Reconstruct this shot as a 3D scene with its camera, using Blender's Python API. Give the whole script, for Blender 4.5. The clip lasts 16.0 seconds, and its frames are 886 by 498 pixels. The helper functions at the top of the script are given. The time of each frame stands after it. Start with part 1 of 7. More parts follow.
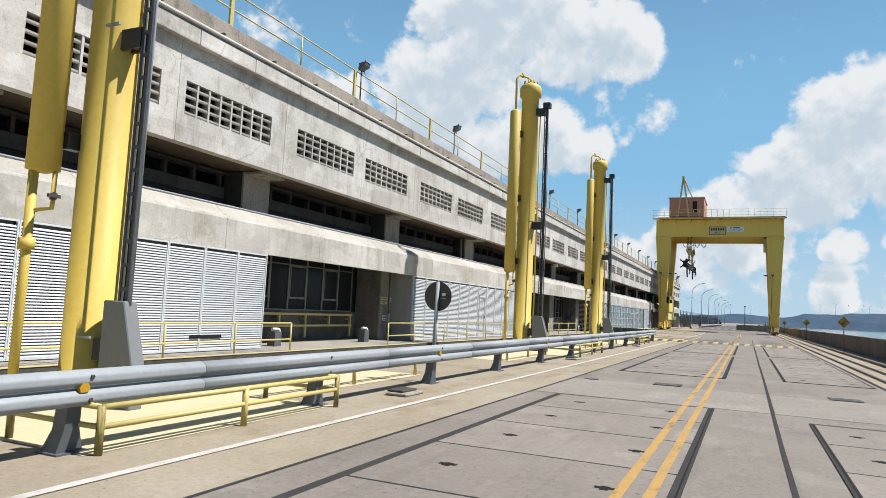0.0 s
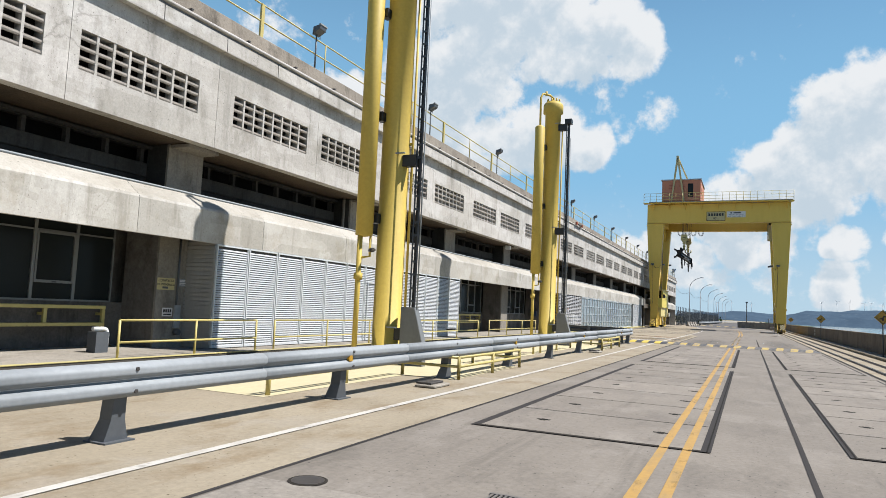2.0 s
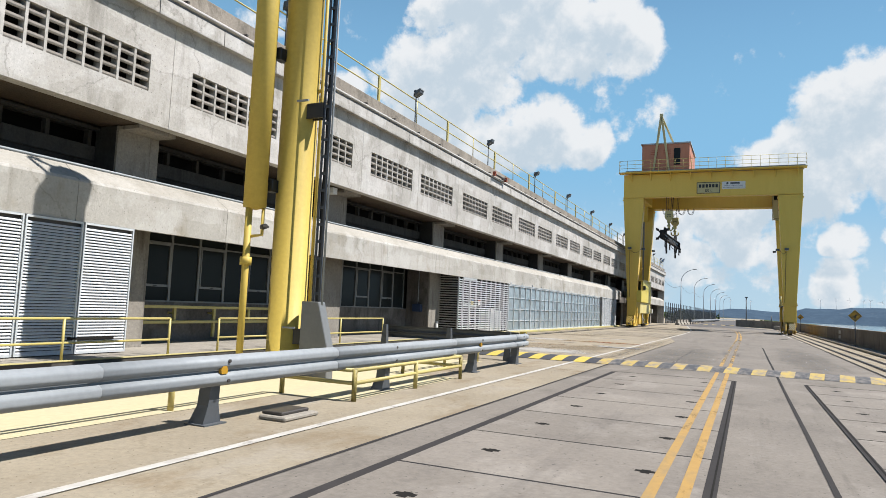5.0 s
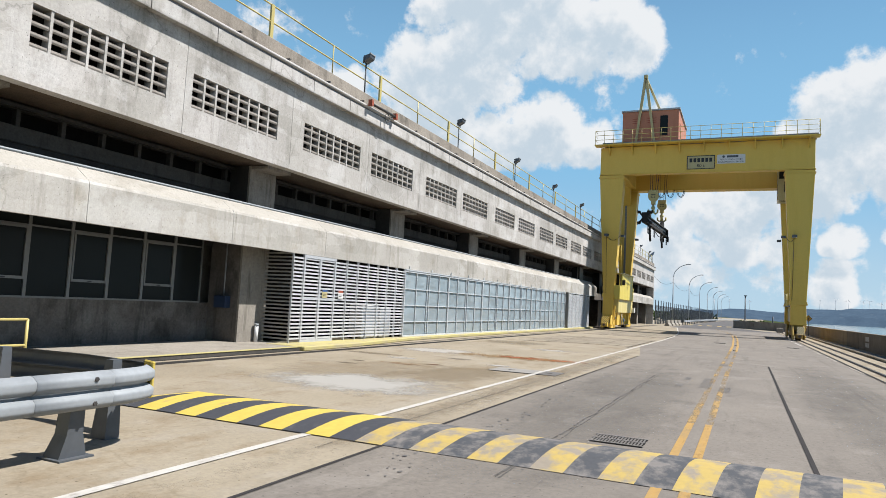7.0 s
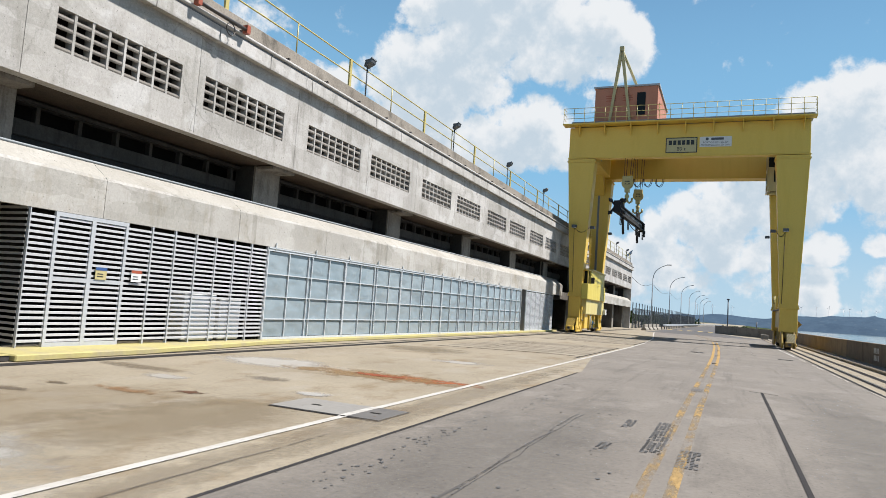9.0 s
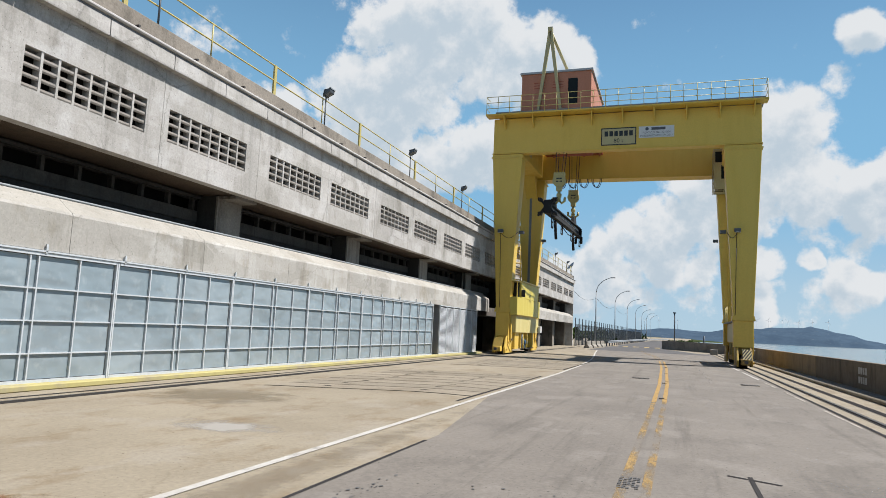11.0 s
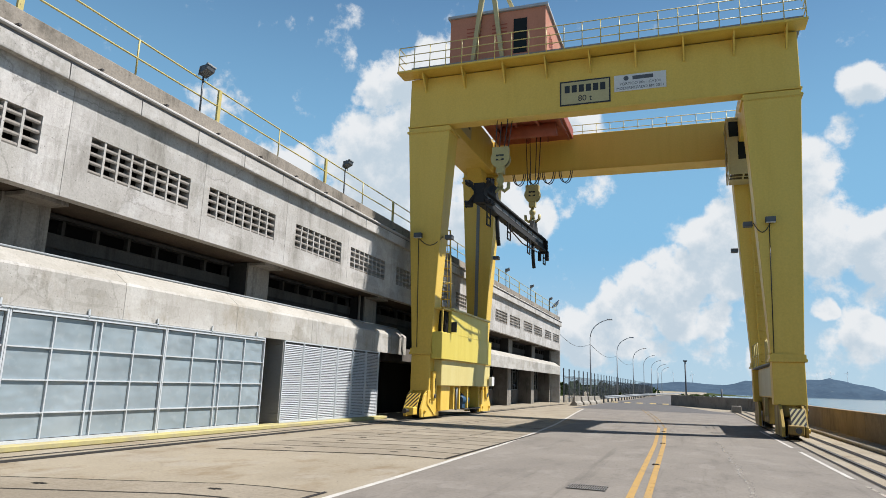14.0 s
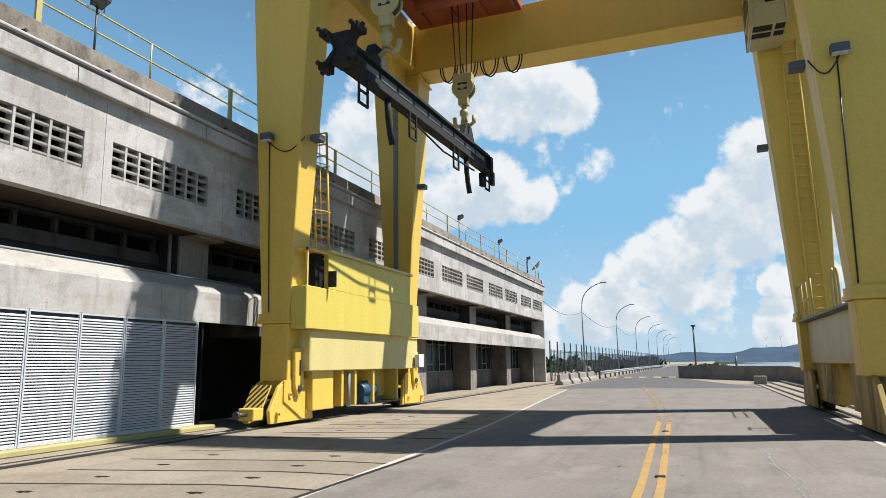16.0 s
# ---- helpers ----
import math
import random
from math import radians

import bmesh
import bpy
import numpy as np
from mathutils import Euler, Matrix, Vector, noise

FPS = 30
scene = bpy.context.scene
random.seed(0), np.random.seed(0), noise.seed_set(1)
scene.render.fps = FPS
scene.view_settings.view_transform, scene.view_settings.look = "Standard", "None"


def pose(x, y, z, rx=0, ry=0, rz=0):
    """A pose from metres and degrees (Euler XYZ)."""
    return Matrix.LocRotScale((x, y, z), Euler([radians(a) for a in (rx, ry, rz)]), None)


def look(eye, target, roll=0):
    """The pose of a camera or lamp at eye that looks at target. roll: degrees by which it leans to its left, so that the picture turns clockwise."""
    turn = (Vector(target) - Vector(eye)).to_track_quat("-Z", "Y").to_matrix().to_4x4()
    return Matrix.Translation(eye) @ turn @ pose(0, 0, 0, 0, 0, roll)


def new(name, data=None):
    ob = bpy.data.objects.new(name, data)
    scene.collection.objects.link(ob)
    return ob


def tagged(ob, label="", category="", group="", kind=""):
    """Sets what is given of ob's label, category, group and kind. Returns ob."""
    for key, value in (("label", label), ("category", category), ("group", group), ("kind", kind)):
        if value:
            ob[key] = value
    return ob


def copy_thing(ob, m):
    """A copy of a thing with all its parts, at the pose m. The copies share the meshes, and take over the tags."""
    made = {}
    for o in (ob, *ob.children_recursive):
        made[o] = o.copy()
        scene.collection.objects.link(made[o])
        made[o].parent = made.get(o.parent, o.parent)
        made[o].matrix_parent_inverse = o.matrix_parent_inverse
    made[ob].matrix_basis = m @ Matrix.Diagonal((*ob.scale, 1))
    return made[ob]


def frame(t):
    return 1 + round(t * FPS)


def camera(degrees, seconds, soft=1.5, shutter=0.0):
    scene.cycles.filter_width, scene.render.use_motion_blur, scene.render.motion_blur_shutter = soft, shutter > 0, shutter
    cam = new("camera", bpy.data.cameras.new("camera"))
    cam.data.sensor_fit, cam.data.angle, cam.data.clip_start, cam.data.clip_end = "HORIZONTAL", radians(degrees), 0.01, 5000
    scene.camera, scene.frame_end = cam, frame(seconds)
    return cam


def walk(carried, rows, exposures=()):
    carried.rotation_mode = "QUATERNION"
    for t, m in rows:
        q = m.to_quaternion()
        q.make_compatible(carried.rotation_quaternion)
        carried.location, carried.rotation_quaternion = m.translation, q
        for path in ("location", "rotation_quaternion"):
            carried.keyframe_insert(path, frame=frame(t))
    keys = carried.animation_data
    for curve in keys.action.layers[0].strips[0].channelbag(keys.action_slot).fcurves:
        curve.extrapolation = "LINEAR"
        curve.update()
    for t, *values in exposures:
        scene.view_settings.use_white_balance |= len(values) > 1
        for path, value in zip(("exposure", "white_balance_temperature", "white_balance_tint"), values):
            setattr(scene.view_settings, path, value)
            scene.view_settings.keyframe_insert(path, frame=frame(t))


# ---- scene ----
cam = camera(66.8, 16.0, soft=0.6)
PATH = [
    (0, (0.06, 0.671, 1.402), (-0.767, 2.484, 1.578), 2.8),
    (0.5, (0.009, 3.21, 1.371), (-0.817, 5.023, 1.546), 2.7),
    (1, (-0.032, 5.927, 1.361), (-0.858, 7.74, 1.534), 2.8),
    (1.5, (-0.035, 8.783, 1.359), (-0.863, 10.596, 1.53), 2.7),
    (2, (-0.07, 11.462, 1.35), (-0.899, 13.274, 1.521), 2.6),
    (2.5, (-0.137, 14.352, 1.366), (-0.963, 16.166, 1.532), 2.7),
    (3, (-0.145, 17.326, 1.358), (-0.972, 19.139, 1.524), 2.6),
    (3.5, (-0.177, 20.248, 1.349), (-1.004, 22.062, 1.513), 2.6),
    (4, (-0.191, 23.035, 1.339), (-1.017, 24.849, 1.504), 2.6),
    (4.5, (-0.207, 25.986, 1.338), (-1.034, 27.8, 1.504), 2.5),
    (6.8, (-0.197, 39.546, 1.446), (-1.023, 41.36, 1.603), 3.0),
    (7, (-0.198, 40.707, 1.452), (-1.024, 42.522, 1.61), 3.0),
    (7.5, (-0.208, 42.957, 1.435), (-1.033, 44.771, 1.602), 3.1),
    (8, (-0.248, 44.91, 1.427), (-1.071, 46.723, 1.608), 3.1),
    (8.5, (-0.255, 46.502, 1.489), (-1.071, 48.318, 1.68), 3.9),
    (9, (-0.247, 47.994, 1.398), (-1.035, 49.824, 1.56), 4.0),
    (9.5, (-0.272, 49.596, 1.474), (-0.99, 51.462, 1.531), 3.7),
    (10, (-0.35, 51.373, 1.442), (-1.012, 53.259, 1.498), 4.0),
    (10.2, (-0.362, 52.132, 1.455), (-1.018, 54.019, 1.533), 3.6),
    (12.3, (-0.349, 61.342, 1.524), (-1.017, 63.18, 1.94), 2.5),
    (12.5, (-0.271, 62.298, 1.489), (-0.943, 64.134, 1.907), 2.5),
    (13, (-0.161, 64.795, 1.492), (-0.835, 66.631, 1.908), 2.5),
    (13.5, (-0.092, 67.424, 1.501), (-0.766, 69.261, 1.916), 2.5),
    (14, (0.002, 69.96, 1.485), (-0.675, 71.801, 1.875), 2.0),
    (14.5, (0.022, 72.689, 1.431), (-0.655, 74.538, 1.781), 0.7),
    (15, (-0.09, 75.547, 1.46), (-0.764, 77.401, 1.792), -0.7),
    (15.5, (-0.245, 78.467, 1.452), (-0.916, 80.321, 1.785), -1.0),
    (16, (-0.212, 81.279, 1.465), (-0.898, 83.127, 1.805), -0.9),
]
walk(cam, [(t, look(eye, target, roll)) for t, eye, target, roll in PATH], [(0.0, 0.84), (9.0, 0.86), (10.2, 0.78), (12.2, 0.70), (13.0, 0.72), (13.4, 0.82), (14.2, 0.82), (16.0, 0.90)])

# ---- light ----
SUN = Vector((0.60, 0.22, 1.0)).normalized()
world = bpy.data.worlds.new("world")
scene.world = world
world.use_nodes = True


# cumulus heaps: (azimuth from +y, elevation, half width) in degrees
BANK_LEFT = [(-9.3, 21.4, 2.5), (-12.3, 22.4, 3.2), (-15.6, 22.6, 3.8), (-17.2, 26.0, 2.9), (-20, 23.6, 4.0), (-23.6, 24.8, 2.6), (-27, 24.4, 1.6), (-21, 26.4, 2.0),
             (-23.5, 19.2, 4.2), (-27, 18, 3.6), (-24.5, 14.8, 3.6), (-28, 13, 3.2), (-22, 12.6, 2.2), (-20.3, 14, 2.2), (-17.6, 14.6, 2.4), (-15, 14.8, 2.4), (-12.7, 14.0, 1.9),
             (-34, 17, 2.0)]
BANK_RIGHT = [(8.2, 16.6, 2.6), (5.6, 15.9, 2.3), (4.0, 13.8, 2.2), (7.2, 13.2, 3.0), (10.6, 11.6, 2.6), (13.2, 10.8, 2.4), (17, 11, 3.2), (2.2, 11.8, 2.1), (5.2, 10.4, 2.3),
              (-0.6, 9.6, 2.1), (2.2, 8.8, 2.3), (-3.2, 8.0, 1.9), (-0.8, 6.4, 2.1), (-5.6, 6.2, 1.9), (-8.2, 4.2, 2.0), (-4.4, 4.4, 2.0), (1.9, 5.6, 1.6), (6.6, 5.8, 1.2), (9.4, 6.3, 0.9),
              (12, 4.4, 1.8), (-12.4, 2.8, 2.0), (13.5, 22, 1.5), (6.0, 2.6, 1.6), (-16, 4.2, 1.8)]
WISPS = [(-7.2, 16.3, 1.5), (-9.6, 15.4, 1.3), (-40, 21, 2.2), (-30.2, 29.8, 1.3), (-30.6, 27.5, 1.4), (-0.4, 12.6, 1.2), (-2.2, 2.8, 1.6), (2.6, 3.2, 1.7), (4.6, 7.0, 1.8), (8.6, 3.0, 2.0), (0.4, 4.4, 1.5), (10.4, 8.2, 1.8), (14, 6.8, 2.2), (-6.4, 2.4, 1.4), (16.5, 4.0, 2.0), (11.6, 19.4, 1.2), (-11, 18.4, 1.6)]
BANKS_BEHIND = [(60, 8, 6), (110, 14, 7), (-110, 20, 9), (170, 16, 9)]


def sky_world():
    nt = world.node_tree
    nt.nodes.clear()

    def node(kind, op=""):
        n = nt.nodes.new("ShaderNode" + kind)
        if op:
            n.operation = op
        return n

    def fit_range(src, a, b, c=0.0, d=1.0):
        n = node("MapRange")
        n.interpolation_type = "SMOOTHSTEP"
        for key, v in (("From Min", a), ("From Max", b), ("To Min", c), ("To Max", d)):
            n.inputs[key].default_value = v
        nt.links.new(src, n.inputs["Value"])
        return n.outputs[0]

    def blend(fac, a, b):
        n = node("Mix"); n.data_type = "RGBA"
        nt.links.new(fac, n.inputs["Factor"])
        for key, v in (("A", a), ("B", b)):
            if isinstance(v, tuple):
                n.inputs[key].default_value = v
            else:
                nt.links.new(v, n.inputs[key])
        return n.outputs["Result"]

    def shifted(src, off):
        n = node("VectorMath", "ADD")
        nt.links.new(src, n.inputs[0]); n.inputs[1].default_value = off
        return n.outputs[0]

    def turbulence(src, scale, detail, rough):
        n = node("TexNoise")
        n.inputs["Scale"].default_value, n.inputs["Detail"].default_value, n.inputs["Roughness"].default_value = scale, detail, rough
        nt.links.new(src, n.inputs["Vector"])
        return n

    out, bg, sky = node("OutputWorld"), node("Background"), node("TexSky")
    bg.inputs["Strength"].default_value = 0.05
    sky.sky_type, sky.sun_disc = "NISHITA", False
    sky.sun_elevation, sky.sun_rotation = math.asin(SUN.z), math.atan2(SUN.x, SUN.y)
    sky.air_density, sky.dust_density, sky.ozone_density = 1.0, 0.25, 2.0
    tc, sep, nrm = node("TexCoord"), node("SeparateXYZ"), node("VectorMath", "NORMALIZE")
    nt.links.new(tc.outputs["Generated"], sep.inputs[0])
    nt.links.new(tc.outputs["Generated"], nrm.inputs[0])
    way = nrm.outputs[0]

    def density(src):
        """How thick the clouds are in a direction: heaps, frayed by billows at three sizes."""
        warp = turbulence(src, 15.0, 2.0, 0.5)
        wm = node("VectorMath", "MULTIPLY_ADD")
        nt.links.new(warp.outputs["Color"], wm.inputs[0]); wm.inputs[1].default_value = (0.05, 0.05, 0.05)
        nt.links.new(shifted(src, (-0.025, -0.025, -0.025)), wm.inputs[2])
        wv = node("VectorMath", "NORMALIZE")
        nt.links.new(wm.outputs[0], wv.inputs[0])
        acc = None
        for az, el, half in BANK_LEFT + BANK_RIGHT + BANKS_BEHIND + WISPS:
            a, e = radians(az), radians(el)
            dt = node("VectorMath", "DOT_PRODUCT")
            nt.links.new(wv.outputs[0], dt.inputs[0]); dt.inputs[1].default_value = (math.sin(a) * math.cos(e), math.cos(a) * math.cos(e), math.sin(e))
            bump = fit_range(dt.outputs["Value"], math.cos(radians(half * 1.6)), math.cos(radians(half * 0.2)), 0.0, 0.6 if (az, el, half) in WISPS else 1.35)
            if acc is None:
                acc = bump
            else:
                mx = node("Math", "SMOOTH_MAX"); mx.inputs[2].default_value = 0.12
                nt.links.new(acc, mx.inputs[0]); nt.links.new(bump, mx.inputs[1])
                acc = mx.outputs[0]
        billow = turbulence(src, 24.0, 10.0, 0.62)
        ma = node("Math", "MULTIPLY_ADD"); ma.inputs[1].default_value = 2.7
        nt.links.new(billow.outputs["Fac"], ma.inputs[0]); nt.links.new(acc, ma.inputs[2])
        return ma.outputs[0]

    here = density(way)
    # thickness on the way to the sun: full there means a shaded belly here
    above = density(shifted(way, (0.010, 0.0, 0.030)))
    # pale blue haze towards the horizon over the deep blue of the zenith
    tint = node("Mix"); tint.data_type, tint.blend_type = "RGBA", "MULTIPLY"
    tint.inputs["Factor"].default_value = 1.0
    nt.links.new(sky.outputs[0], tint.inputs["A"])
    tint.inputs["B"].default_value = (0.50, 0.70, 0.96, 1)
    low = blend(fit_range(sep.outputs["Z"], 0.20, 0.76, 0.9, 0.0), tint.outputs["Result"], (2.95, 6.15, 9.1, 1))
    low = blend(fit_range(sep.outputs["Z"], 0.0, 0.22, 0.60, 0.0), low, (7.0, 8.3, 9.0, 1))
    # bright heads and grey-blue bellies
    body = blend(fit_range(above, 1.95, 3.0), (9.3, 9.6, 9.9, 1), (6.2, 7.3, 8.3, 1))
    nt.links.new(blend(fit_range(here, 1.72, 2.36), low, body), bg.inputs["Color"])
    nt.links.new(bg.outputs[0], out.inputs["Surface"])


sky_world()
sun = new("sun", bpy.data.lights.new("sun", "SUN"))
sun.data.energy, sun.data.angle, sun.data.color = 5.0, radians(0.53), (1.0, 0.965, 0.92)
sun.matrix_world = look(SUN * 60, (0, 0, 0))
scene.view_settings.exposure = 0.84


# ---- materials ----
REFLECT = 0.60      # share of light that a chart-white surface gives back here


def alb(c):
    return tuple(v * REFLECT for v in c)


def material(name, rough=0.8, metal=0.0, spec=0.5):
    m = bpy.data.materials.new(name)
    m.use_nodes = True
    b = m.node_tree.nodes["Principled BSDF"]
    b.inputs["Roughness"].default_value, b.inputs["Metallic"].default_value = rough, metal
    b.inputs["Specular IOR Level"].default_value = spec
    return m, m.node_tree, b


def noise_node(nt, scale, detail=5.0, rough=0.55, stretch=(1, 1, 1)):
    g = nt.nodes.new("ShaderNodeNewGeometry")
    mp = nt.nodes.new("ShaderNodeMapping")
    mp.inputs["Scale"].default_value = stretch
    nt.links.new(g.outputs["Position"], mp.inputs["Vector"])
    n = nt.nodes.new("ShaderNodeTexNoise")
    n.inputs["Scale"].default_value, n.inputs["Detail"].default_value, n.inputs["Roughness"].default_value = scale, detail, rough
    nt.links.new(mp.outputs[0], n.inputs["Vector"])
    return n


def ramp(nt, src, lo, hi, c0=(0, 0, 0, 1), c1=(1, 1, 1, 1)):
    r = nt.nodes.new("ShaderNodeValToRGB")
    r.color_ramp.elements[0].position, r.color_ramp.elements[1].position = lo, hi
    r.color_ramp.elements[0].color, r.color_ramp.elements[1].color = c0, c1
    nt.links.new(src, r.inputs[0])
    return r.outputs["Color"]


def mix(nt, fac, a, b, mode="MIX"):
    m = nt.nodes.new("ShaderNodeMix")
    m.data_type, m.blend_type = "RGBA", mode
    for v, key in ((fac, "Factor"), (a, "A"), (b, "B")):
        if isinstance(v, bpy.types.NodeSocket):
            nt.links.new(v, m.inputs[key])
        elif key == "Factor":
            m.inputs[key].default_value = v
        else:
            m.inputs[key].default_value = (*v, 1)
    return m.outputs["Result"]


def relief(nt, b, src, strength, dist=0.01):
    bp = nt.nodes.new("ShaderNodeBump")
    bp.inputs["Strength"].default_value, bp.inputs["Distance"].default_value = strength, dist
    nt.links.new(src, bp.inputs["Height"])
    nt.links.new(bp.outputs[0], b.inputs["Normal"])


def vary(nt, col, amount):
    """A slight change of tone from object to object."""
    oi = nt.nodes.new("ShaderNodeObjectInfo")
    mr = nt.nodes.new("ShaderNodeMapRange")
    mr.inputs["To Min"].default_value, mr.inputs["To Max"].default_value = 1 - amount, 1 + amount
    nt.links.new(oi.outputs["Random"], mr.inputs["Value"])
    cb = nt.nodes.new("ShaderNodeCombineColor")
    for i in range(3):
        nt.links.new(mr.outputs[0], cb.inputs[i])
    return mix(nt, 1.0, col, cb.outputs[0], "MULTIPLY")


def scaled(nt, src, k):
    n = nt.nodes.new("ShaderNodeMath"); n.operation = "MULTIPLY"; n.inputs[1].default_value = k
    nt.links.new(src, n.inputs[0])
    return n.outputs[0]


def concrete(name, base, dark, stain, streak=(1, 1, 1), rough=0.9, tone=0.0, amount=0.5, drips=None, pits=0.0, cracks=0.0, pale=None, grain=1.0, bump=0.5, casts=0.0):
    """Cast concrete: broad tones, blotches, long streaks (drips: stretch, strength), pits, grain and fine cracks."""
    m, nt, b = material(name, rough, spec=0.25)
    base, dark, stain, pale = alb(base), alb(dark), alb(stain), alb(pale) if pale else None
    big = noise_node(nt, 0.45, 7.0, 0.62)
    c = mix(nt, ramp(nt, big.outputs["Fac"], 0.38, 0.64), base, dark)
    st = noise_node(nt, 1.3, 8.0, 0.68, streak)
    c = mix(nt, scaled(nt, ramp(nt, st.outputs["Fac"], 0.52, 0.70), amount), c, stain)
    if casts:
        # pours and repairs: oblong fields of slightly different tone with frayed edges
        w = noise_node(nt, 3.0, 4.0, 0.6)
        g = nt.nodes.new("ShaderNodeNewGeometry")
        ad = nt.nodes.new("ShaderNodeVectorMath"); ad.operation = "MULTIPLY_ADD"; ad.inputs[1].default_value = (0.10, 0.10, 0.10)
        nt.links.new(w.outputs["Color"], ad.inputs[0]); nt.links.new(g.outputs["Position"], ad.inputs[2])
        for k, st_ in ((0.55, (0.2, 1.0, 1.7)), (1.1, (0.2, 0.7, 2.6))):
            mp = nt.nodes.new("ShaderNodeMapping"); mp.inputs["Scale"].default_value = st_
            nt.links.new(ad.outputs[0], mp.inputs["Vector"])
            vo = nt.nodes.new("ShaderNodeTexVoronoi"); vo.distance = "CHEBYCHEV"; vo.inputs["Scale"].default_value = k
            nt.links.new(mp.outputs[0], vo.inputs["Vector"])
            sp = nt.nodes.new("ShaderNodeSeparateColor")
            nt.links.new(vo.outputs["Color"], sp.inputs[0])
            lo, hi = 1 - casts, 1 + casts * 0.5
            c = mix(nt, 1.0, c, ramp(nt, sp.outputs[0], 0.15, 0.85, (lo, lo, lo * 0.985, 1), (hi, hi, hi, 1)), "MULTIPLY")
    if pale:
        pn = noise_node(nt, 0.9, 6.0, 0.6, (1.3, 0.8, 0.9))
        c = mix(nt, scaled(nt, ramp(nt, pn.outputs["Fac"], 0.55, 0.62), 0.55), c, pale)
    if drips:
        dn = noise_node(nt, 1.0, 6.0, 0.7, drips[0])
        c = mix(nt, scaled(nt, ramp(nt, dn.outputs["Fac"], 0.55, 0.68), drips[1]), c, tuple(v * 0.55 for v in stain))
    fine = noise_node(nt, 16.0, 8.0, 0.78)
    lo, hi = 1 - 0.34 * grain, 1 + 0.22 * grain
    c = mix(nt, 1.0, c, ramp(nt, fine.outputs["Fac"], 0.28, 0.72, (lo, lo, lo, 1), (hi, hi, hi, 1)), "MULTIPLY")
    if pits:
        pt = noise_node(nt, 26.0, 2.0, 0.5)
        c = mix(nt, scaled(nt, ramp(nt, pt.outputs["Fac"], 0.68, 0.74), pits), c, tuple(v * 0.4 for v in stain))
    if pits > 0.8:
        sp = noise_node(nt, 5.5, 5.0, 0.75)
        c = mix(nt, scaled(nt, ramp(nt, sp.outputs["Fac"], 0.66, 0.72), 0.5), c, tuple(v * 0.6 for v in stain))
    if cracks:
        w = noise_node(nt, 1.5, 5.0, 0.7)
        g = nt.nodes.new("ShaderNodeNewGeometry")
        ad = nt.nodes.new("ShaderNodeVectorMath"); ad.operation = "MULTIPLY_ADD"; ad.inputs[1].default_value = (0.5, 0.5, 0.5)
        nt.links.new(w.outputs["Color"], ad.inputs[0]); nt.links.new(g.outputs["Position"], ad.inputs[2])
        vo = nt.nodes.new("ShaderNodeTexVoronoi"); vo.feature = "DISTANCE_TO_EDGE"; vo.inputs["Scale"].default_value = 0.42
        nt.links.new(ad.outputs[0], vo.inputs["Vector"])
        ln = ramp(nt, vo.outputs["Distance"], 0.002, 0.010, (1, 1, 1, 1), (0, 0, 0, 1))
        mk = noise_node(nt, 0.3, 3.0, 0.5)
        both = mix(nt, 1.0, ln, ramp(nt, mk.outputs["Fac"], 0.46, 0.56), "MULTIPLY")
        c = mix(nt, scaled(nt, both, cracks), c, tuple(v * 0.45 for v in stain))
    if tone:
        c = vary(nt, c, tone)
    nt.links.new(c, b.inputs["Base Color"])
    relief(nt, b, fine.outputs["Fac"], bump, 0.012)
    return m


def paint(name, col, dirt, rough=0.5, metal=0.0, amount=0.35, streak=(1, 1, 0.25), tone=0.0, scale=1.4, chips=None, wear=(0.45, 0.75), bare=None):
    m, nt, b = material(name, rough, metal)
    col, dirt = alb(col), alb(dirt)
    st = noise_node(nt, scale, 7.0, 0.65, streak)
    k = nt.nodes.new("ShaderNodeMath"); k.operation = "MULTIPLY"; k.inputs[1].default_value = amount
    nt.links.new(ramp(nt, st.outputs["Fac"], *wear), k.inputs[0])
    c = mix(nt, k.outputs[0], col, dirt)
    fine = noise_node(nt, 14.0, 4.0, 0.6)
    c = mix(nt, 1.0, c, ramp(nt, fine.outputs["Fac"], 0.25, 0.75, (0.9, 0.9, 0.9, 1), (1.06, 1.06, 1.06, 1)), "MULTIPLY")
    if bare:
        # paint worn through to what lies below it
        bn = noise_node(nt, bare[0], 7.0, 0.72, streak)
        nt.links.new(ramp(nt, bn.outputs["Fac"], bare[1], bare[2], (1, 1, 1, 1), (bare[3],) * 3 + (1,)), b.inputs["Alpha"])
    if chips:
        cn = noise_node(nt, 9.0, 6.0, 0.7)
        c = mix(nt, ramp(nt, cn.outputs["Fac"], chips[0], chips[0] + 0.05), c, alb(chips[1]))
    if tone:
        c = vary(nt, c, tone)
    nt.links.new(c, b.inputs["Base Color"])
    nt.links.new(ramp(nt, st.outputs["Fac"], 0.3, 0.8, (rough * 0.85,) * 3 + (1,), (min(1, rough * 1.3),) * 3 + (1,)), b.inputs["Roughness"])
    return m


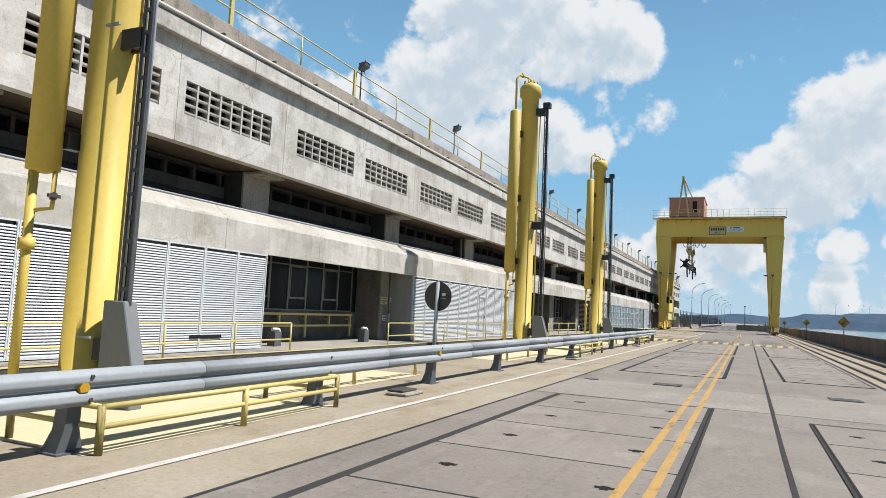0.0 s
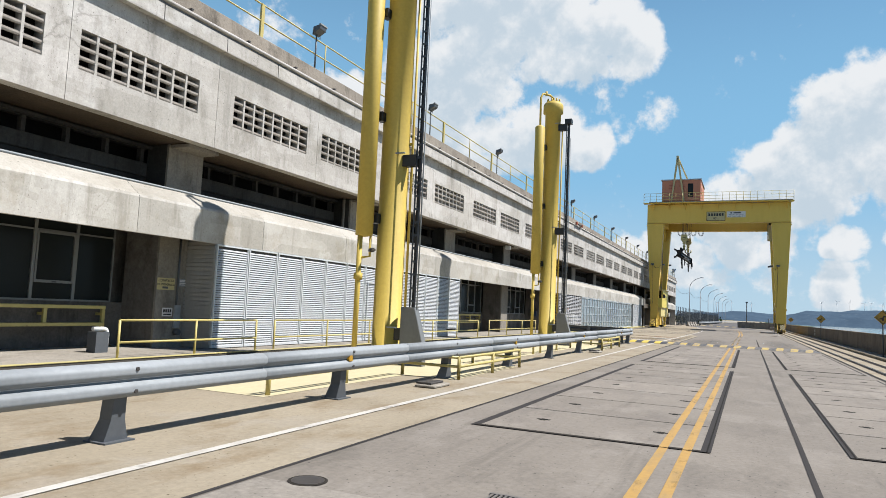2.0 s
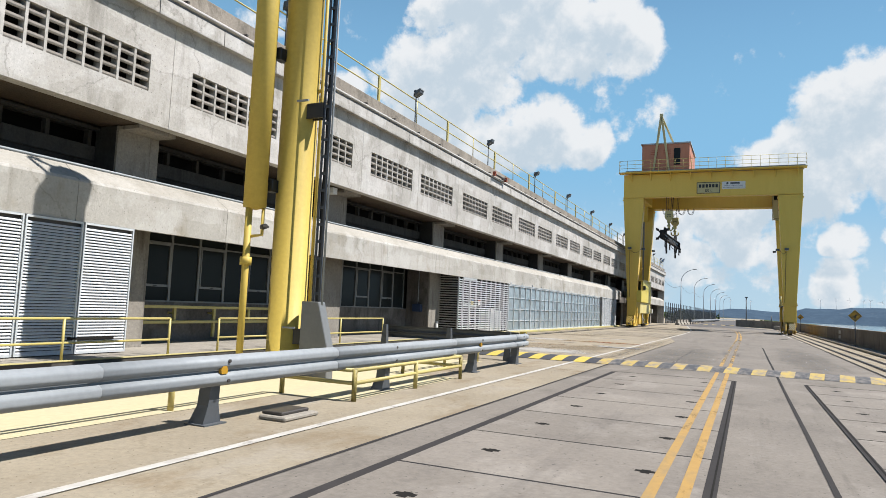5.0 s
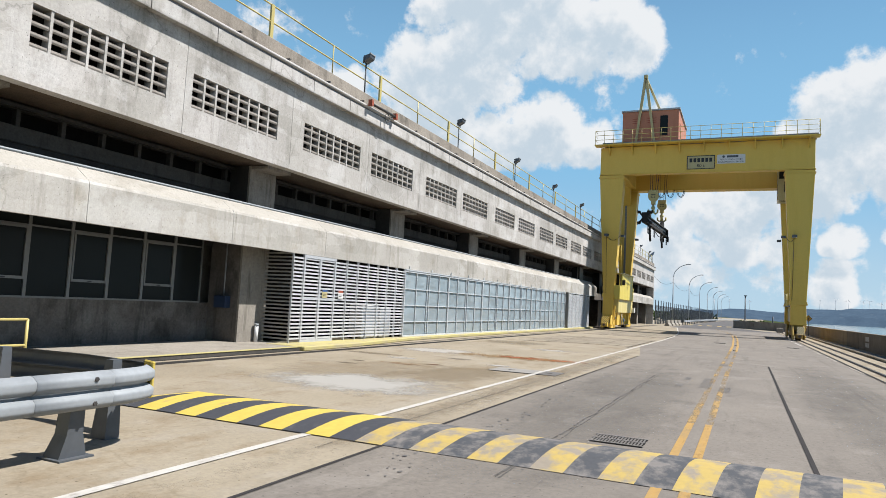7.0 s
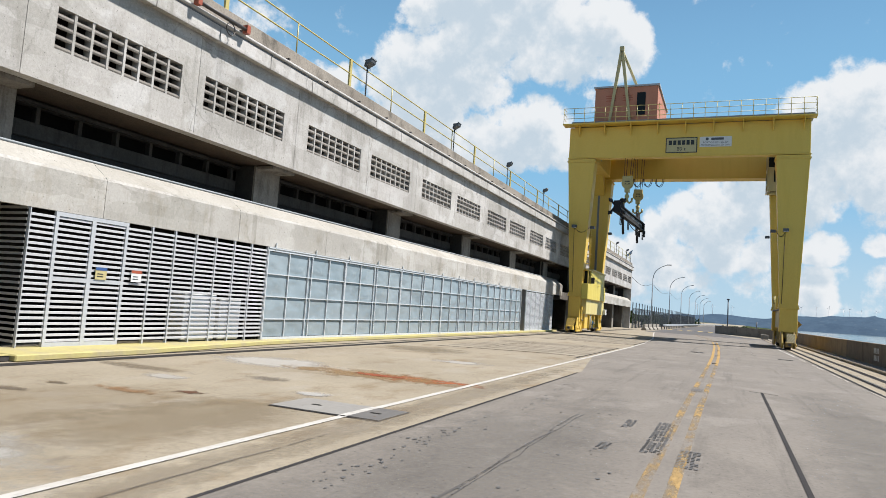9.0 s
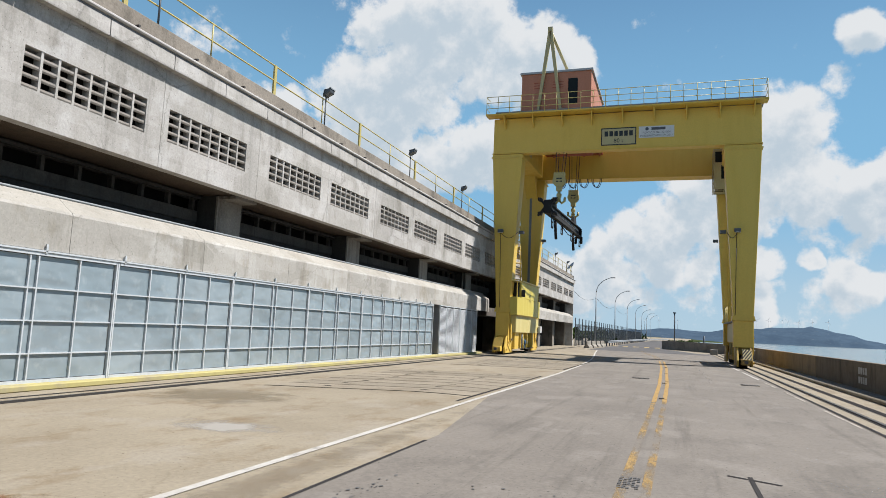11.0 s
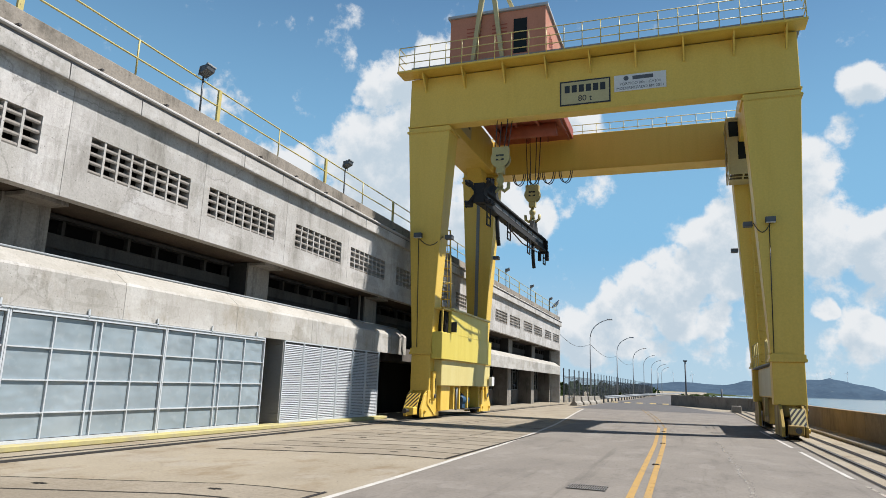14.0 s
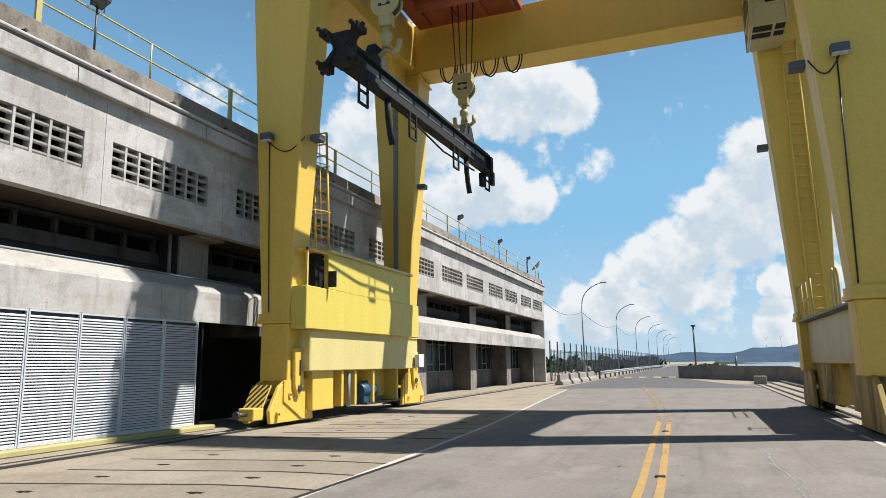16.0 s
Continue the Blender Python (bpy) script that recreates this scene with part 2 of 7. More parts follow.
UPRIGHT = (2.2, 2.2, 0.16)
M_WALL = concrete("board-marked concrete", (0.71, 0.677, 0.648), (0.595, 0.566, 0.533), (0.33, 0.305, 0.27), (1.0, 1.4, 0.5), tone=0.06, amount=0.7, drips=(UPRIGHT, 0.28), pits=0.7, cracks=0.35, pale=(0.80, 0.78, 0.76), grain=0.6, casts=0.08)
M_PARAPET = concrete("weathered concrete", (0.42, 0.37, 0.31), (0.31, 0.27, 0.225), (0.12, 0.105, 0.085), (1.0, 1.2, 0.7), amount=0.8, drips=((1.2, 1.2, 0.35), 0.45), pits=0.6)
M_BAND = concrete("smooth concrete band", (0.65, 0.622, 0.578), (0.55, 0.522, 0.48), (0.44, 0.39, 0.31), (1.0, 1.1, 0.6), tone=0.06, amount=0.75, drips=((2.6, 2.6, 0.25), 0.38), pits=0.7, cracks=0.3, pale=(0.75, 0.73, 0.69), grain=0.5, casts=0.09)
M_BANDTOP = concrete("toned-down sloping band top", (0.55, 0.52, 0.465), (0.48, 0.45, 0.395), (0.35, 0.315, 0.26), (1.0, 0.6, 1.0), tone=0.05, amount=0.6, pits=0.85, pale=(0.60, 0.57, 0.52), grain=0.55)
# column tone holds the shade of the overhang besides its stains
M_COLUMN = concrete("stained, shade-toned column concrete", (0.42, 0.385, 0.335), (0.30, 0.27, 0.232), (0.11, 0.095, 0.08), (1, 1, 0.4), amount=0.75, drips=((3.0, 3.0, 0.3), 0.6), pits=0.5)
# mottled recess concrete, with the shade of the bays put into its tone
M_INNER = concrete("mottled shade-dark recess concrete", (0.235, 0.212, 0.19), (0.145, 0.13, 0.118), (0.045, 0.04, 0.036), (1, 1, 0.5), amount=0.75, drips=((2.0, 2.0, 0.25), 0.5), pale=(0.30, 0.28, 0.255), pits=0.5)
# gallery concretes: their near-black tones carry the shade of the recess
M_GALLERY2 = concrete("grime and shade dark concrete", (0.125, 0.115, 0.105), (0.085, 0.08, 0.072), (0.05, 0.046, 0.042), (1, 1, 0.5), amount=0.7, drips=((3.0, 3.0, 0.3), 0.5), pits=0.5)
M_GALLERY = concrete("shade-black gallery concrete", (0.085, 0.08, 0.076), (0.055, 0.052, 0.049), (0.03, 0.028, 0.026), (1, 1, 0.5), amount=0.7, pits=0.5)
# soffit brown, lowered to a dark tone for the shade beneath the wall
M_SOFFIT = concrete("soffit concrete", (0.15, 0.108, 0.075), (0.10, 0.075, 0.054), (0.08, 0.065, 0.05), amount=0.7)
ALONG = (2.4, 0.10, 1.0)
M_ROAD = concrete("road concrete", (0.298, 0.266, 0.230), (0.250, 0.223, 0.194), (0.175, 0.156, 0.136), (1.0, 0.4, 1.0), amount=0.65, drips=(ALONG, 0.36), pits=0.9, cracks=0.16, pale=(0.345, 0.312, 0.275), bump=0.12, grain=0.7)
M_SLAB = concrete("cover slab concrete", (0.318, 0.284, 0.246), (0.272, 0.242, 0.21), (0.175, 0.157, 0.146), (1.0, 0.5, 1.0), tone=0.08, amount=0.5, drips=(ALONG, 0.25), pits=0.85, pale=(0.375, 0.34, 0.30), bump=0.12, grain=0.7)
M_APRON = concrete("tan concrete", (0.435, 0.375, 0.28), (0.365, 0.31, 0.228), (0.265, 0.19, 0.11), (1.0, 0.5, 1.0), amount=0.85, pits=0.9, cracks=0.18, pale=(0.45, 0.40, 0.325), bump=0.2, grain=0.7)
M_KERB = concrete("kerb concrete", (0.46, 0.42, 0.36), (0.37, 0.335, 0.285), (0.2, 0.17, 0.13), amount=0.55, pits=0.6)
M_YFLOOR = paint("yellow floor paint", (0.72, 0.64, 0.40), (0.58, 0.51, 0.36), 0.75, amount=0.6, streak=(1, 0.4, 1))
M_YELLOW = paint("crane yellow paint", (1.05, 0.71, 0.118), (0.87, 0.555, 0.09), 0.5, amount=0.4, streak=(1.6, 1.6, 0.2), chips=(0.74, (0.22, 0.12, 0.05)))
# grime and rust of the right-hand plates, darkened further for their shade
M_YGRIMESHADE = paint("grimy, rusty, shade-dark yellow paint", (0.62, 0.42, 0.075), (0.20, 0.11, 0.05), 0.65, amount=0.9, streak=(1.6, 1.6, 0.35), chips=(0.68, (0.14, 0.08, 0.04)), wear=(0.40, 0.66))
M_YELLOW2 = paint("cylinder yellow paint", (0.76, 0.55, 0.10), (0.62, 0.43, 0.07), 0.62, amount=0.4, streak=(1.6, 1.6, 0.2), chips=(0.75, (0.25, 0.13, 0.05)))
M_YRAIL = paint("railing yellow paint", (0.70, 0.58, 0.20), (0.5, 0.40, 0.16), 0.5, amount=0.4, chips=(0.66, (0.16, 0.10, 0.06)))
M_YKERB = paint("kerb yellow paint", (0.60, 0.52, 0.21), (0.44, 0.38, 0.28), 0.85, amount=0.8, scale=0.9, streak=(1, 1, 1), wear=(0.48, 0.66))
M_GALV = paint("galvanised steel", (0.41, 0.44, 0.465), (0.30, 0.325, 0.345), 0.72, 0.1, amount=0.7, streak=(1, 0.5, 2), scale=2.5)
M_POST = paint("grey steel post", (0.145, 0.16, 0.18), (0.08, 0.08, 0.08), 0.55, 0.3)
M_LOUVRE = paint("aluminium louvre", (0.76, 0.78, 0.81), (0.58, 0.59, 0.60), 0.45, 0.25, amount=0.4, tone=0.03)
M_ALU = paint("aluminium frame", (0.80, 0.84, 0.87), (0.66, 0.69, 0.71), 0.5, 0.15)
M_BLACK = paint("black painted steel", (0.020, 0.021, 0.023), (0.05, 0.05, 0.05), 0.45)
M_RUBBER = paint("dark joint sealant", (0.062, 0.058, 0.058), (0.10, 0.093, 0.09), 0.9)
M_JOINT = paint("dark open joint", (0.05, 0.045, 0.04), (0.08, 0.07, 0.06), 0.95)
M_GRATE = paint("road-worn grate iron", (0.24, 0.22, 0.20), (0.15, 0.13, 0.115), 0.6, 0.2)
M_STEEL = paint("worn dark steel", (0.13, 0.12, 0.115), (0.09, 0.06, 0.045), 0.5, 0.6)
M_RAILHEAD = paint("worn rail steel", (0.10, 0.09, 0.08), (0.09, 0.07, 0.055), 0.55, 0.4)
M_ORANGE = paint("faded orange paint", (0.72, 0.29, 0.165), (0.54, 0.20, 0.11), 0.55, amount=0.5)
M_RED = paint("red-orange steel paint", (0.52, 0.115, 0.05), (0.28, 0.07, 0.04), 0.5, amount=0.6)
M_ROOF = paint("light sheet roof", (0.62, 0.64, 0.66), (0.45, 0.46, 0.47), 0.5, 0.3)
M_WHITE = paint("worn white road paint", (0.68, 0.65, 0.60), (0.48, 0.44, 0.385), 0.85, amount=1.0, scale=3.0, streak=(1, 0.6, 1), bare=(3.5, 0.56, 0.74, 0.35))
M_YLINE = paint("worn yellow road paint", (0.52, 0.31, 0.08), (0.38, 0.27, 0.13), 0.85, amount=1.0, scale=2.6, streak=(2, 0.6, 1), bare=(2.2, 0.55, 0.72, 0.35))
M_YLINE2 = paint("nearly gone yellow road paint", (0.52, 0.33, 0.11), (0.34, 0.27, 0.18), 0.85, amount=1.0, scale=2.6, streak=(2, 0.5, 1), bare=(1.3, 0.36, 0.56, 0.03))
M_BUMPY = paint("speed hump yellow", (0.74, 0.56, 0.10), (0.30, 0.255, 0.2), 0.75, amount=1.0, scale=1.6, streak=(1, 0.6, 1), wear=(0.60, 0.78))
M_BUMPY2 = paint("scuffed speed hump yellow", (0.60, 0.44, 0.12), (0.36, 0.31, 0.24), 0.8, amount=1.0, scale=4.5, streak=(1, 0.7, 1), wear=(0.44, 0.60))
M_BUMPK2 = paint("scuffed speed hump black", (0.075, 0.08, 0.09), (0.25, 0.23, 0.215), 0.85, amount=1.0, scale=5.5, streak=(1, 0.7, 1), wear=(0.45, 0.62))
M_BUMPK = paint("speed hump black", (0.055, 0.058, 0.07), (0.16, 0.155, 0.16), 0.8, amount=1.0, scale=3.6, streak=(1, 0.6, 1), wear=(0.55, 0.75))
M_SIGN = paint("sign yellow", (0.62, 0.33, 0.02), (0.6, 0.35, 0.05), 0.4)
M_PLATE = paint("white plate", (0.98, 0.98, 0.97), (0.8, 0.8, 0.78), 0.5)
M_CREAM = paint("cream steel paint", (0.70, 0.60, 0.30), (0.5, 0.4, 0.2), 0.45)
# near-black colour stands for the darkness inside openings, holes and gaps
M_VOID = paint("black of unlit interiors and holes", (0.03, 0.028, 0.026), (0.02, 0.02, 0.02), 0.9)
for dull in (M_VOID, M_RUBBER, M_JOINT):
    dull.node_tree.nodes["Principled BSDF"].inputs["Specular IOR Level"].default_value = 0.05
M_HOOKY = paint("hook block yellow", (0.66, 0.55, 0.22), (0.45, 0.35, 0.15), 0.5)


def glass_material(name, col, rough=0.06, spec=0.9):
    m, nt, b = material(name, rough, 0.0, spec)
    col = alb(col)
    n = noise_node(nt, 0.8, 3.0, 0.5)
    nt.links.new(mix(nt, n.outputs["Fac"], tuple(c * 0.8 for c in col), col), b.inputs["Base Color"])
    return m


M_DGLASS = glass_material("dark window glass", (0.03, 0.036, 0.037), 0.15, 0.07)
M_WINFRAME = paint("dull window frame", (0.27, 0.28, 0.28), (0.18, 0.185, 0.185), 0.55, 0.1)


def film_glass():
    """Obscured pale blue-grey panes, paler in soft cloudy patches."""
    m, nt, b = material("pale obscured glass", 0.14, 0.0, 0.75)
    n = noise_node(nt, 0.55, 5.0, 0.6, (1, 1, 1.3))
    f = noise_node(nt, 5.0, 5.0, 0.6)
    c = mix(nt, ramp(nt, n.outputs["Fac"], 0.32, 0.7), alb((0.31, 0.385, 0.425)), alb((0.44, 0.51, 0.545)))
    c = mix(nt, ramp(nt, f.outputs["Fac"], 0.55, 0.8), c, alb((0.47, 0.53, 0.55)))
    wv = noise_node(nt, 1.1, 2.0, 0.5, (1, 1, 1.6))
    relief(nt, b, wv.outputs["Fac"], 0.7, 0.09)
    nt.links.new(vary(nt, c, 0.06), b.inputs["Base Color"])
    return m


M_PGLASS = film_glass()


def water_material():
    m, nt, b = material("reservoir water", 0.16, 0.0, 0.5)
    b.inputs["Base Color"].default_value = (*alb((0.13, 0.20, 0.22)), 1)
    n = noise_node(nt, 0.35, 6.0, 0.6, (1, 0.35, 1))
    relief(nt, b, n.outputs["Fac"], 0.25, 0.3)
    return m


M_WATER = water_material()


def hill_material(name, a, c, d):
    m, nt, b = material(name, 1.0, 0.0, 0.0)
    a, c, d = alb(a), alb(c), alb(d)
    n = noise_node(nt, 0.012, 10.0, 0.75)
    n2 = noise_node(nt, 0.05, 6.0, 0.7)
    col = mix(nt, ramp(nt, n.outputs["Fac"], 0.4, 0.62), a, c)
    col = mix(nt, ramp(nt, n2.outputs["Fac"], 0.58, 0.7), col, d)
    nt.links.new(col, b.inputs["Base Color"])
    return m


# distance haze is mixed into the ridge colours as blue
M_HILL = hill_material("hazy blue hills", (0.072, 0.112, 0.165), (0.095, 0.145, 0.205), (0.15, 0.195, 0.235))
M_LAND = hill_material("green shore land", (0.05, 0.075, 0.035), (0.10, 0.115, 0.055), (0.16, 0.13, 0.08))
M_LEAF = hill_material("bush leaves", (0.035, 0.06, 0.02), (0.06, 0.085, 0.03), (0.09, 0.10, 0.04))


# ---- mesh helpers ----
def box(bm, x0, x1, y0, y1, z0, z1):
    v = [bm.verts.new(p) for p in ((x0, y0, z0), (x1, y0, z0), (x1, y1, z0), (x0, y1, z0), (x0, y0, z1), (x1, y0, z1), (x1, y1, z1), (x0, y1, z1))]
    for f in ((0, 3, 2, 1), (4, 5, 6, 7), (0, 1, 5, 4), (1, 2, 6, 5), (2, 3, 7, 6), (3, 0, 4, 7)):
        bm.faces.new([v[i] for i in f])
    return bm


def hexa(bm, lo, hi, z0, z1):
    """A tapered block: rectangles lo and hi, (x0, x1, y0, y1), at z0 and z1."""
    v = []
    for (a, b, c, d), z in ((lo, z0), (hi, z1)):
        v += [bm.verts.new(p) for p in ((a, c, z), (b, c, z), (b, d, z), (a, d, z))]
    for f in ((0, 3, 2, 1), (4, 5, 6, 7), (0, 1, 5, 4), (1, 2, 6, 5), (2, 3, 7, 6), (3, 0, 4, 7)):
        bm.faces.new([v[i] for i in f])
    return bm


def prism(bm, pts, a, b, axis="y"):
    """A closed outline, drawn out from a to b along an axis; the outline's pairs are the other two axes in order."""
    def at(p, w):
        u, v = p
        return {"x": (w, u, v), "y": (u, w, v), "z": (u, v, w)}[axis]
    lo = [bm.verts.new(at(p, a)) for p in pts]
    hi = [bm.verts.new(at(p, b)) for p in pts]
    n = len(pts)
    bm.faces.new(lo)
    bm.faces.new(list(reversed(hi)))
    for i in range(n):
        j = (i + 1) % n
        bm.faces.new((lo[i], hi[i], hi[j], lo[j]))
    return bm


def tube(bm, p0, p1, r, seg=8, r2=None, caps=True):
    p0, p1 = Vector(p0), Vector(p1)
    q = (p1 - p0).to_track_quat("Z", "Y")
    rings = []
    for p, rr in ((p0, r), (p1, r if r2 is None else r2)):
        rings.append([bm.verts.new(p + q @ Vector((rr * math.cos(2 * math.pi * i / seg), rr * math.sin(2 * math.pi * i / seg), 0))) for i in range(seg)])
    for i in range(seg):
        f = bm.faces.new((rings[0][i], rings[0][(i + 1) % seg], rings[1][(i + 1) % seg], rings[1][i]))
        f.smooth = True
    if caps:
        bm.faces.new(list(reversed(rings[0])))
        bm.faces.new(rings[1])
    return bm


def sweep(bm, pts, r, seg=6):
    """One bent tube through the points."""
    pts = [Vector(p) for p in pts]
    rings = []
    side = None
    for i, p in enumerate(pts):
        d = (pts[min(i + 1, len(pts) - 1)] - pts[max(i - 1, 0)]).normalized()
        side = d.orthogonal().normalized() if side is None else (side - d * side.dot(d)).normalized()
        up = d.cross(side)
        rings.append([bm.verts.new(p + (side * math.cos(2 * math.pi * k / seg) + up * math.sin(2 * math.pi * k / seg)) * r) for k in range(seg)])
    for u, v in zip(rings, rings[1:]):
        for k in range(seg):
            f = bm.faces.new((u[k], u[(k + 1) % seg], v[(k + 1) % seg], v[k]))
            f.smooth = True
    bm.faces.new(list(reversed(rings[0])))
    bm.faces.new(rings[-1])
    return bm


def lathe(bm, c, prof, seg=20):
    """A turned body round the upright axis through c; prof holds (radius, z)."""
    rings = [[bm.verts.new((c[0] + r * math.cos(2 * math.pi * i / seg), c[1] + r * math.sin(2 * math.pi * i / seg), c[2] + z)) for i in range(seg)] for r, z in prof]
    for a, b in zip(rings, rings[1:]):
        for i in range(seg):
            f = bm.faces.new((a[i], a[(i + 1) % seg], b[(i + 1) % seg], b[i]))
            f.smooth = True
    bm.faces.new(list(reversed(rings[0])))
    bm.faces.new(rings[-1])
    return bm


def soften(bm, w=0.01):
    bmesh.ops.recalc_face_normals(bm, faces=bm.faces)
    es = [e for e in bm.edges if len(e.link_faces) == 2 and e.calc_face_angle(0) > 0.6]
    bmesh.ops.bevel(bm, geom=es, offset=w, segments=1, affect="EDGES", clamp_overlap=True)
    return bm


def mesh_of(name, bm, mat):
    bmesh.ops.recalc_face_normals(bm, faces=bm.faces)
    me = bpy.data.meshes.new(name)
    bm.to_mesh(me)
    bm.free()
    me.materials.append(mat)
    return me


def part(name, bm, mat, parent, label=""):
    ob = new(name, mesh_of(name, bm, mat))
    ob.parent = parent
    if label:
        ob["label"] = label
    return ob


def thing(name, loc, label, category, group="", kind=""):
    ob = new(name)
    ob.empty_display_size = 0.2
    ob.location = loc
    return tagged(ob, label, category, group, kind)


def solid(name, bm, mat, label, category, loc=(0, 0, 0), group="", kind=""):
    ob = new(name, mesh_of(name, bm, mat))
    ob.location = loc
    return tagged(ob, label, category, group, kind)


def B():
    return bmesh.new()


def wpart(name, bm, mat, parent, label=""):
    """A part whose mesh is written in world coordinates."""
    ob = part(name, bm, mat, parent, label)
    ob.matrix_parent_inverse = Matrix.Translation(-parent.location)
    return ob


# ---- ground, road, water, distance ----
def sheet(name, pts, z, mat, label, category="ground"):
    bm = B()
    bm.faces.new([bm.verts.new((x, y, z)) for x, y in pts])
    return solid(name, bm, mat, label, category, kind="structure")


sheet("ground", [(-3000, -400), (5.55, -400), (5.55, 330), (30, 1500), (-3000, 1500)], 0.0, M_APRON, "tan stained concrete deck along the dam crest", "deck")
WX = -4.37
sheet("road", [(-3.47, -60), (2.95, -60), (2.95, 128), (-7.9, 128), (-7.15, 119), (-6.35, 110), (-5.65, 103), (-5.1, 97), (-4.8, 92), (-4.55, 87), (-4.42, 80), (-4.40, 71), (-3.47, 64.5)], 0.006, M_ROAD, "grey worn concrete carriageway with tyre marks", "road")
sheet("water", [(5.6, -1500), (9000, -1500), (9000, 9000), (-3000, 9000), (-3000, 1500), (30, 1500), (5.6, 330)], -9.0, M_WATER, "calm pale blue reservoir", "water")


# height of the far ridge by bearing from the road
RIDGE = [(-40, 30), (-5.7, 20), (-3.6, 41), (-0.4, 59), (1.7, 44), (2.6, 48), (4.2, 78), (7.1, 87), (9.6, 103), (11.4, 74), (13.0, 36), (14.6, 4), (24, 3), (55, 14)]


def hills():
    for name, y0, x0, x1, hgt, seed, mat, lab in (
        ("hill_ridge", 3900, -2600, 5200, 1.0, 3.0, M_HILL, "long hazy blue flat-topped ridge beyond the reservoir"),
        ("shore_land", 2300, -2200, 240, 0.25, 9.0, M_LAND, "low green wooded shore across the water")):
        bm = B()
        nx, ny = 140, 10
        grid = []
        for j in range(ny + 1):
            row = []
            for i in range(nx + 1):
                x = x0 + (x1 - x0) * i / nx
                v = j / ny
                up = math.sin(math.pi * min(1, v * 1.15)) ** 0.7 if v < 0.87 else 0.4
                if hgt == 1.0:
                    az = math.degrees(math.atan2(x, 4300))
                    top = 10
                    for (a0, h0), (a1, h1) in zip(RIDGE, RIDGE[1:]):
                        if a0 <= az < a1:
                            f = (az - a0) / (a1 - a0)
                            top = h0 + (h1 - h0) * f * f * (3 - 2 * f)
                    top = top + 12 + 5 * noise.noise(Vector((x * 0.004, seed, 0))) + 4 * noise.noise(Vector((x * 0.02, seed, 4)))
                else:
                    top = 22 + 14 * noise.noise(Vector((x * 0.004, seed, 0))) + 8 * noise.noise(Vector((x * 0.02, seed, 0)))
                    top *= max(0, min(1, (x1 - x) / 500))
                z = -10 + up * top * (0.9 + 0.15 * noise.noise(Vector((x * 0.01, v * 6, seed))))
                row.append(bm.verts.new((x, y0 + v * 900 * (hgt + 0.2), z)))
            grid.append(row)
        for j in range(ny):
            for i in range(nx):
                f = bm.faces.new((grid[j][i], grid[j][i + 1], grid[j + 1][i + 1], grid[j + 1][i]))
                f.smooth = True
        solid(name, bm, mat, lab, "hills", kind="structure")


hills()

# ---- powerhouse building ----
BAY, EDGE0 = 8.0, 22.90     # bay length; far edge of the second grille of bay 0
BAYS = range(-5, 15)
X0 = -11.7                  # facade plane
END = EDGE0 + BAY * 14 + 0.6


def bay_end(k):
    return EDGE0 + BAY * k + 0.6


wall_upper = thing("wall_upper", (X0, 60, 4.88), "light board-marked concrete upper wall with streaks", "wall", kind="structure")


def ring_panel(length, a):
    """Part of a bay of wall with one grille opening."""
    bm = B()
    y0, y1, b = 0.005, length - 0.005, a + 3.05
    for g in ((y0, y1, 4.88, 5.54), (y0, y1, 6.33, 7.30), (y0, a, 5.54, 6.33), (b, y1, 5.54, 6.33)):
        box(bm, X0 - 0.28, X0, *g)
    return mesh_of("panel", bm, M_WALL)


panel_a, panel_b = ring_panel(4.13, 0.57), ring_panel(3.87, 0.22)
for k in BAYS:
    for me, off in ((panel_a, -8.0), (panel_b, -3.87)):
        ob = new("panel", me)
        ob.parent = wall_upper
        ob.matrix_parent_inverse = Matrix.Translation(-wall_upper.location)
        ob.location = (0, bay_end(k) + off, 0)


# sill concrete set darker than the wall, with partial shadow in its tone
M_SILL = concrete("shade-toned grille concrete", (0.44, 0.40, 0.36), (0.34, 0.31, 0.275), (0.2, 0.18, 0.155), amount=0.6, grain=0.7)


def grille(y0):
    """A concrete grille: seven upright fins and four sloping sills."""
    t = thing("ventilation_grille", (X0, y0, 5.54), "concrete ventilation grille with sloping sills and dark gaps", "grille", "grilles along the upper wall")
    fin = B(); box(fin, -0.2, -0.015, -0.028, 0.028, 0, 0.79)
    fin = mesh_of("fin", fin, M_WALL)
    for i in range(1, 8):
        ob = new("fin", fin); ob.parent = t; ob.location = (0, 3.05 * i / 8, 0)
    sill = B()
    prism(sill, [(-0.035, 0.0), (-0.022, 0.03), (-0.03, 0.075), (-0.17, 0.115), (-0.17, 0.09), (-0.06, 0.0)], 0.0, 3.05, "y")
    sill = mesh_of("sill", sill, M_SILL)
    for i in range(4):
        ob = new("sill", sill); ob.parent = t; ob.location = (0, 0, 0.01 + 0.197 * i)
    return t


g0 = grille(0)
first = True
for k in BAYS:
    for off in (-8.0 + 0.57, -3.87 + 0.22):
        y = bay_end(k) + off
        if first:
            g0.location = (X0, y, 5.54); first = False
        else:
            copy_thing(g0, Matrix.Translation((X0, y, 5.54)))

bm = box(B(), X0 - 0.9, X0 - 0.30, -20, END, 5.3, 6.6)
solid("wall_behind_grilles", bm, M_VOID, "near-black inner wall for the unlit space behind the grilles", "wall", kind="structure")


M_LEDGE = concrete("pale rendered ledge", (0.68, 0.66, 0.64), (0.60, 0.575, 0.55), (0.40, 0.37, 0.33), (1, 0.4, 1), amount=0.45, grain=0.4)


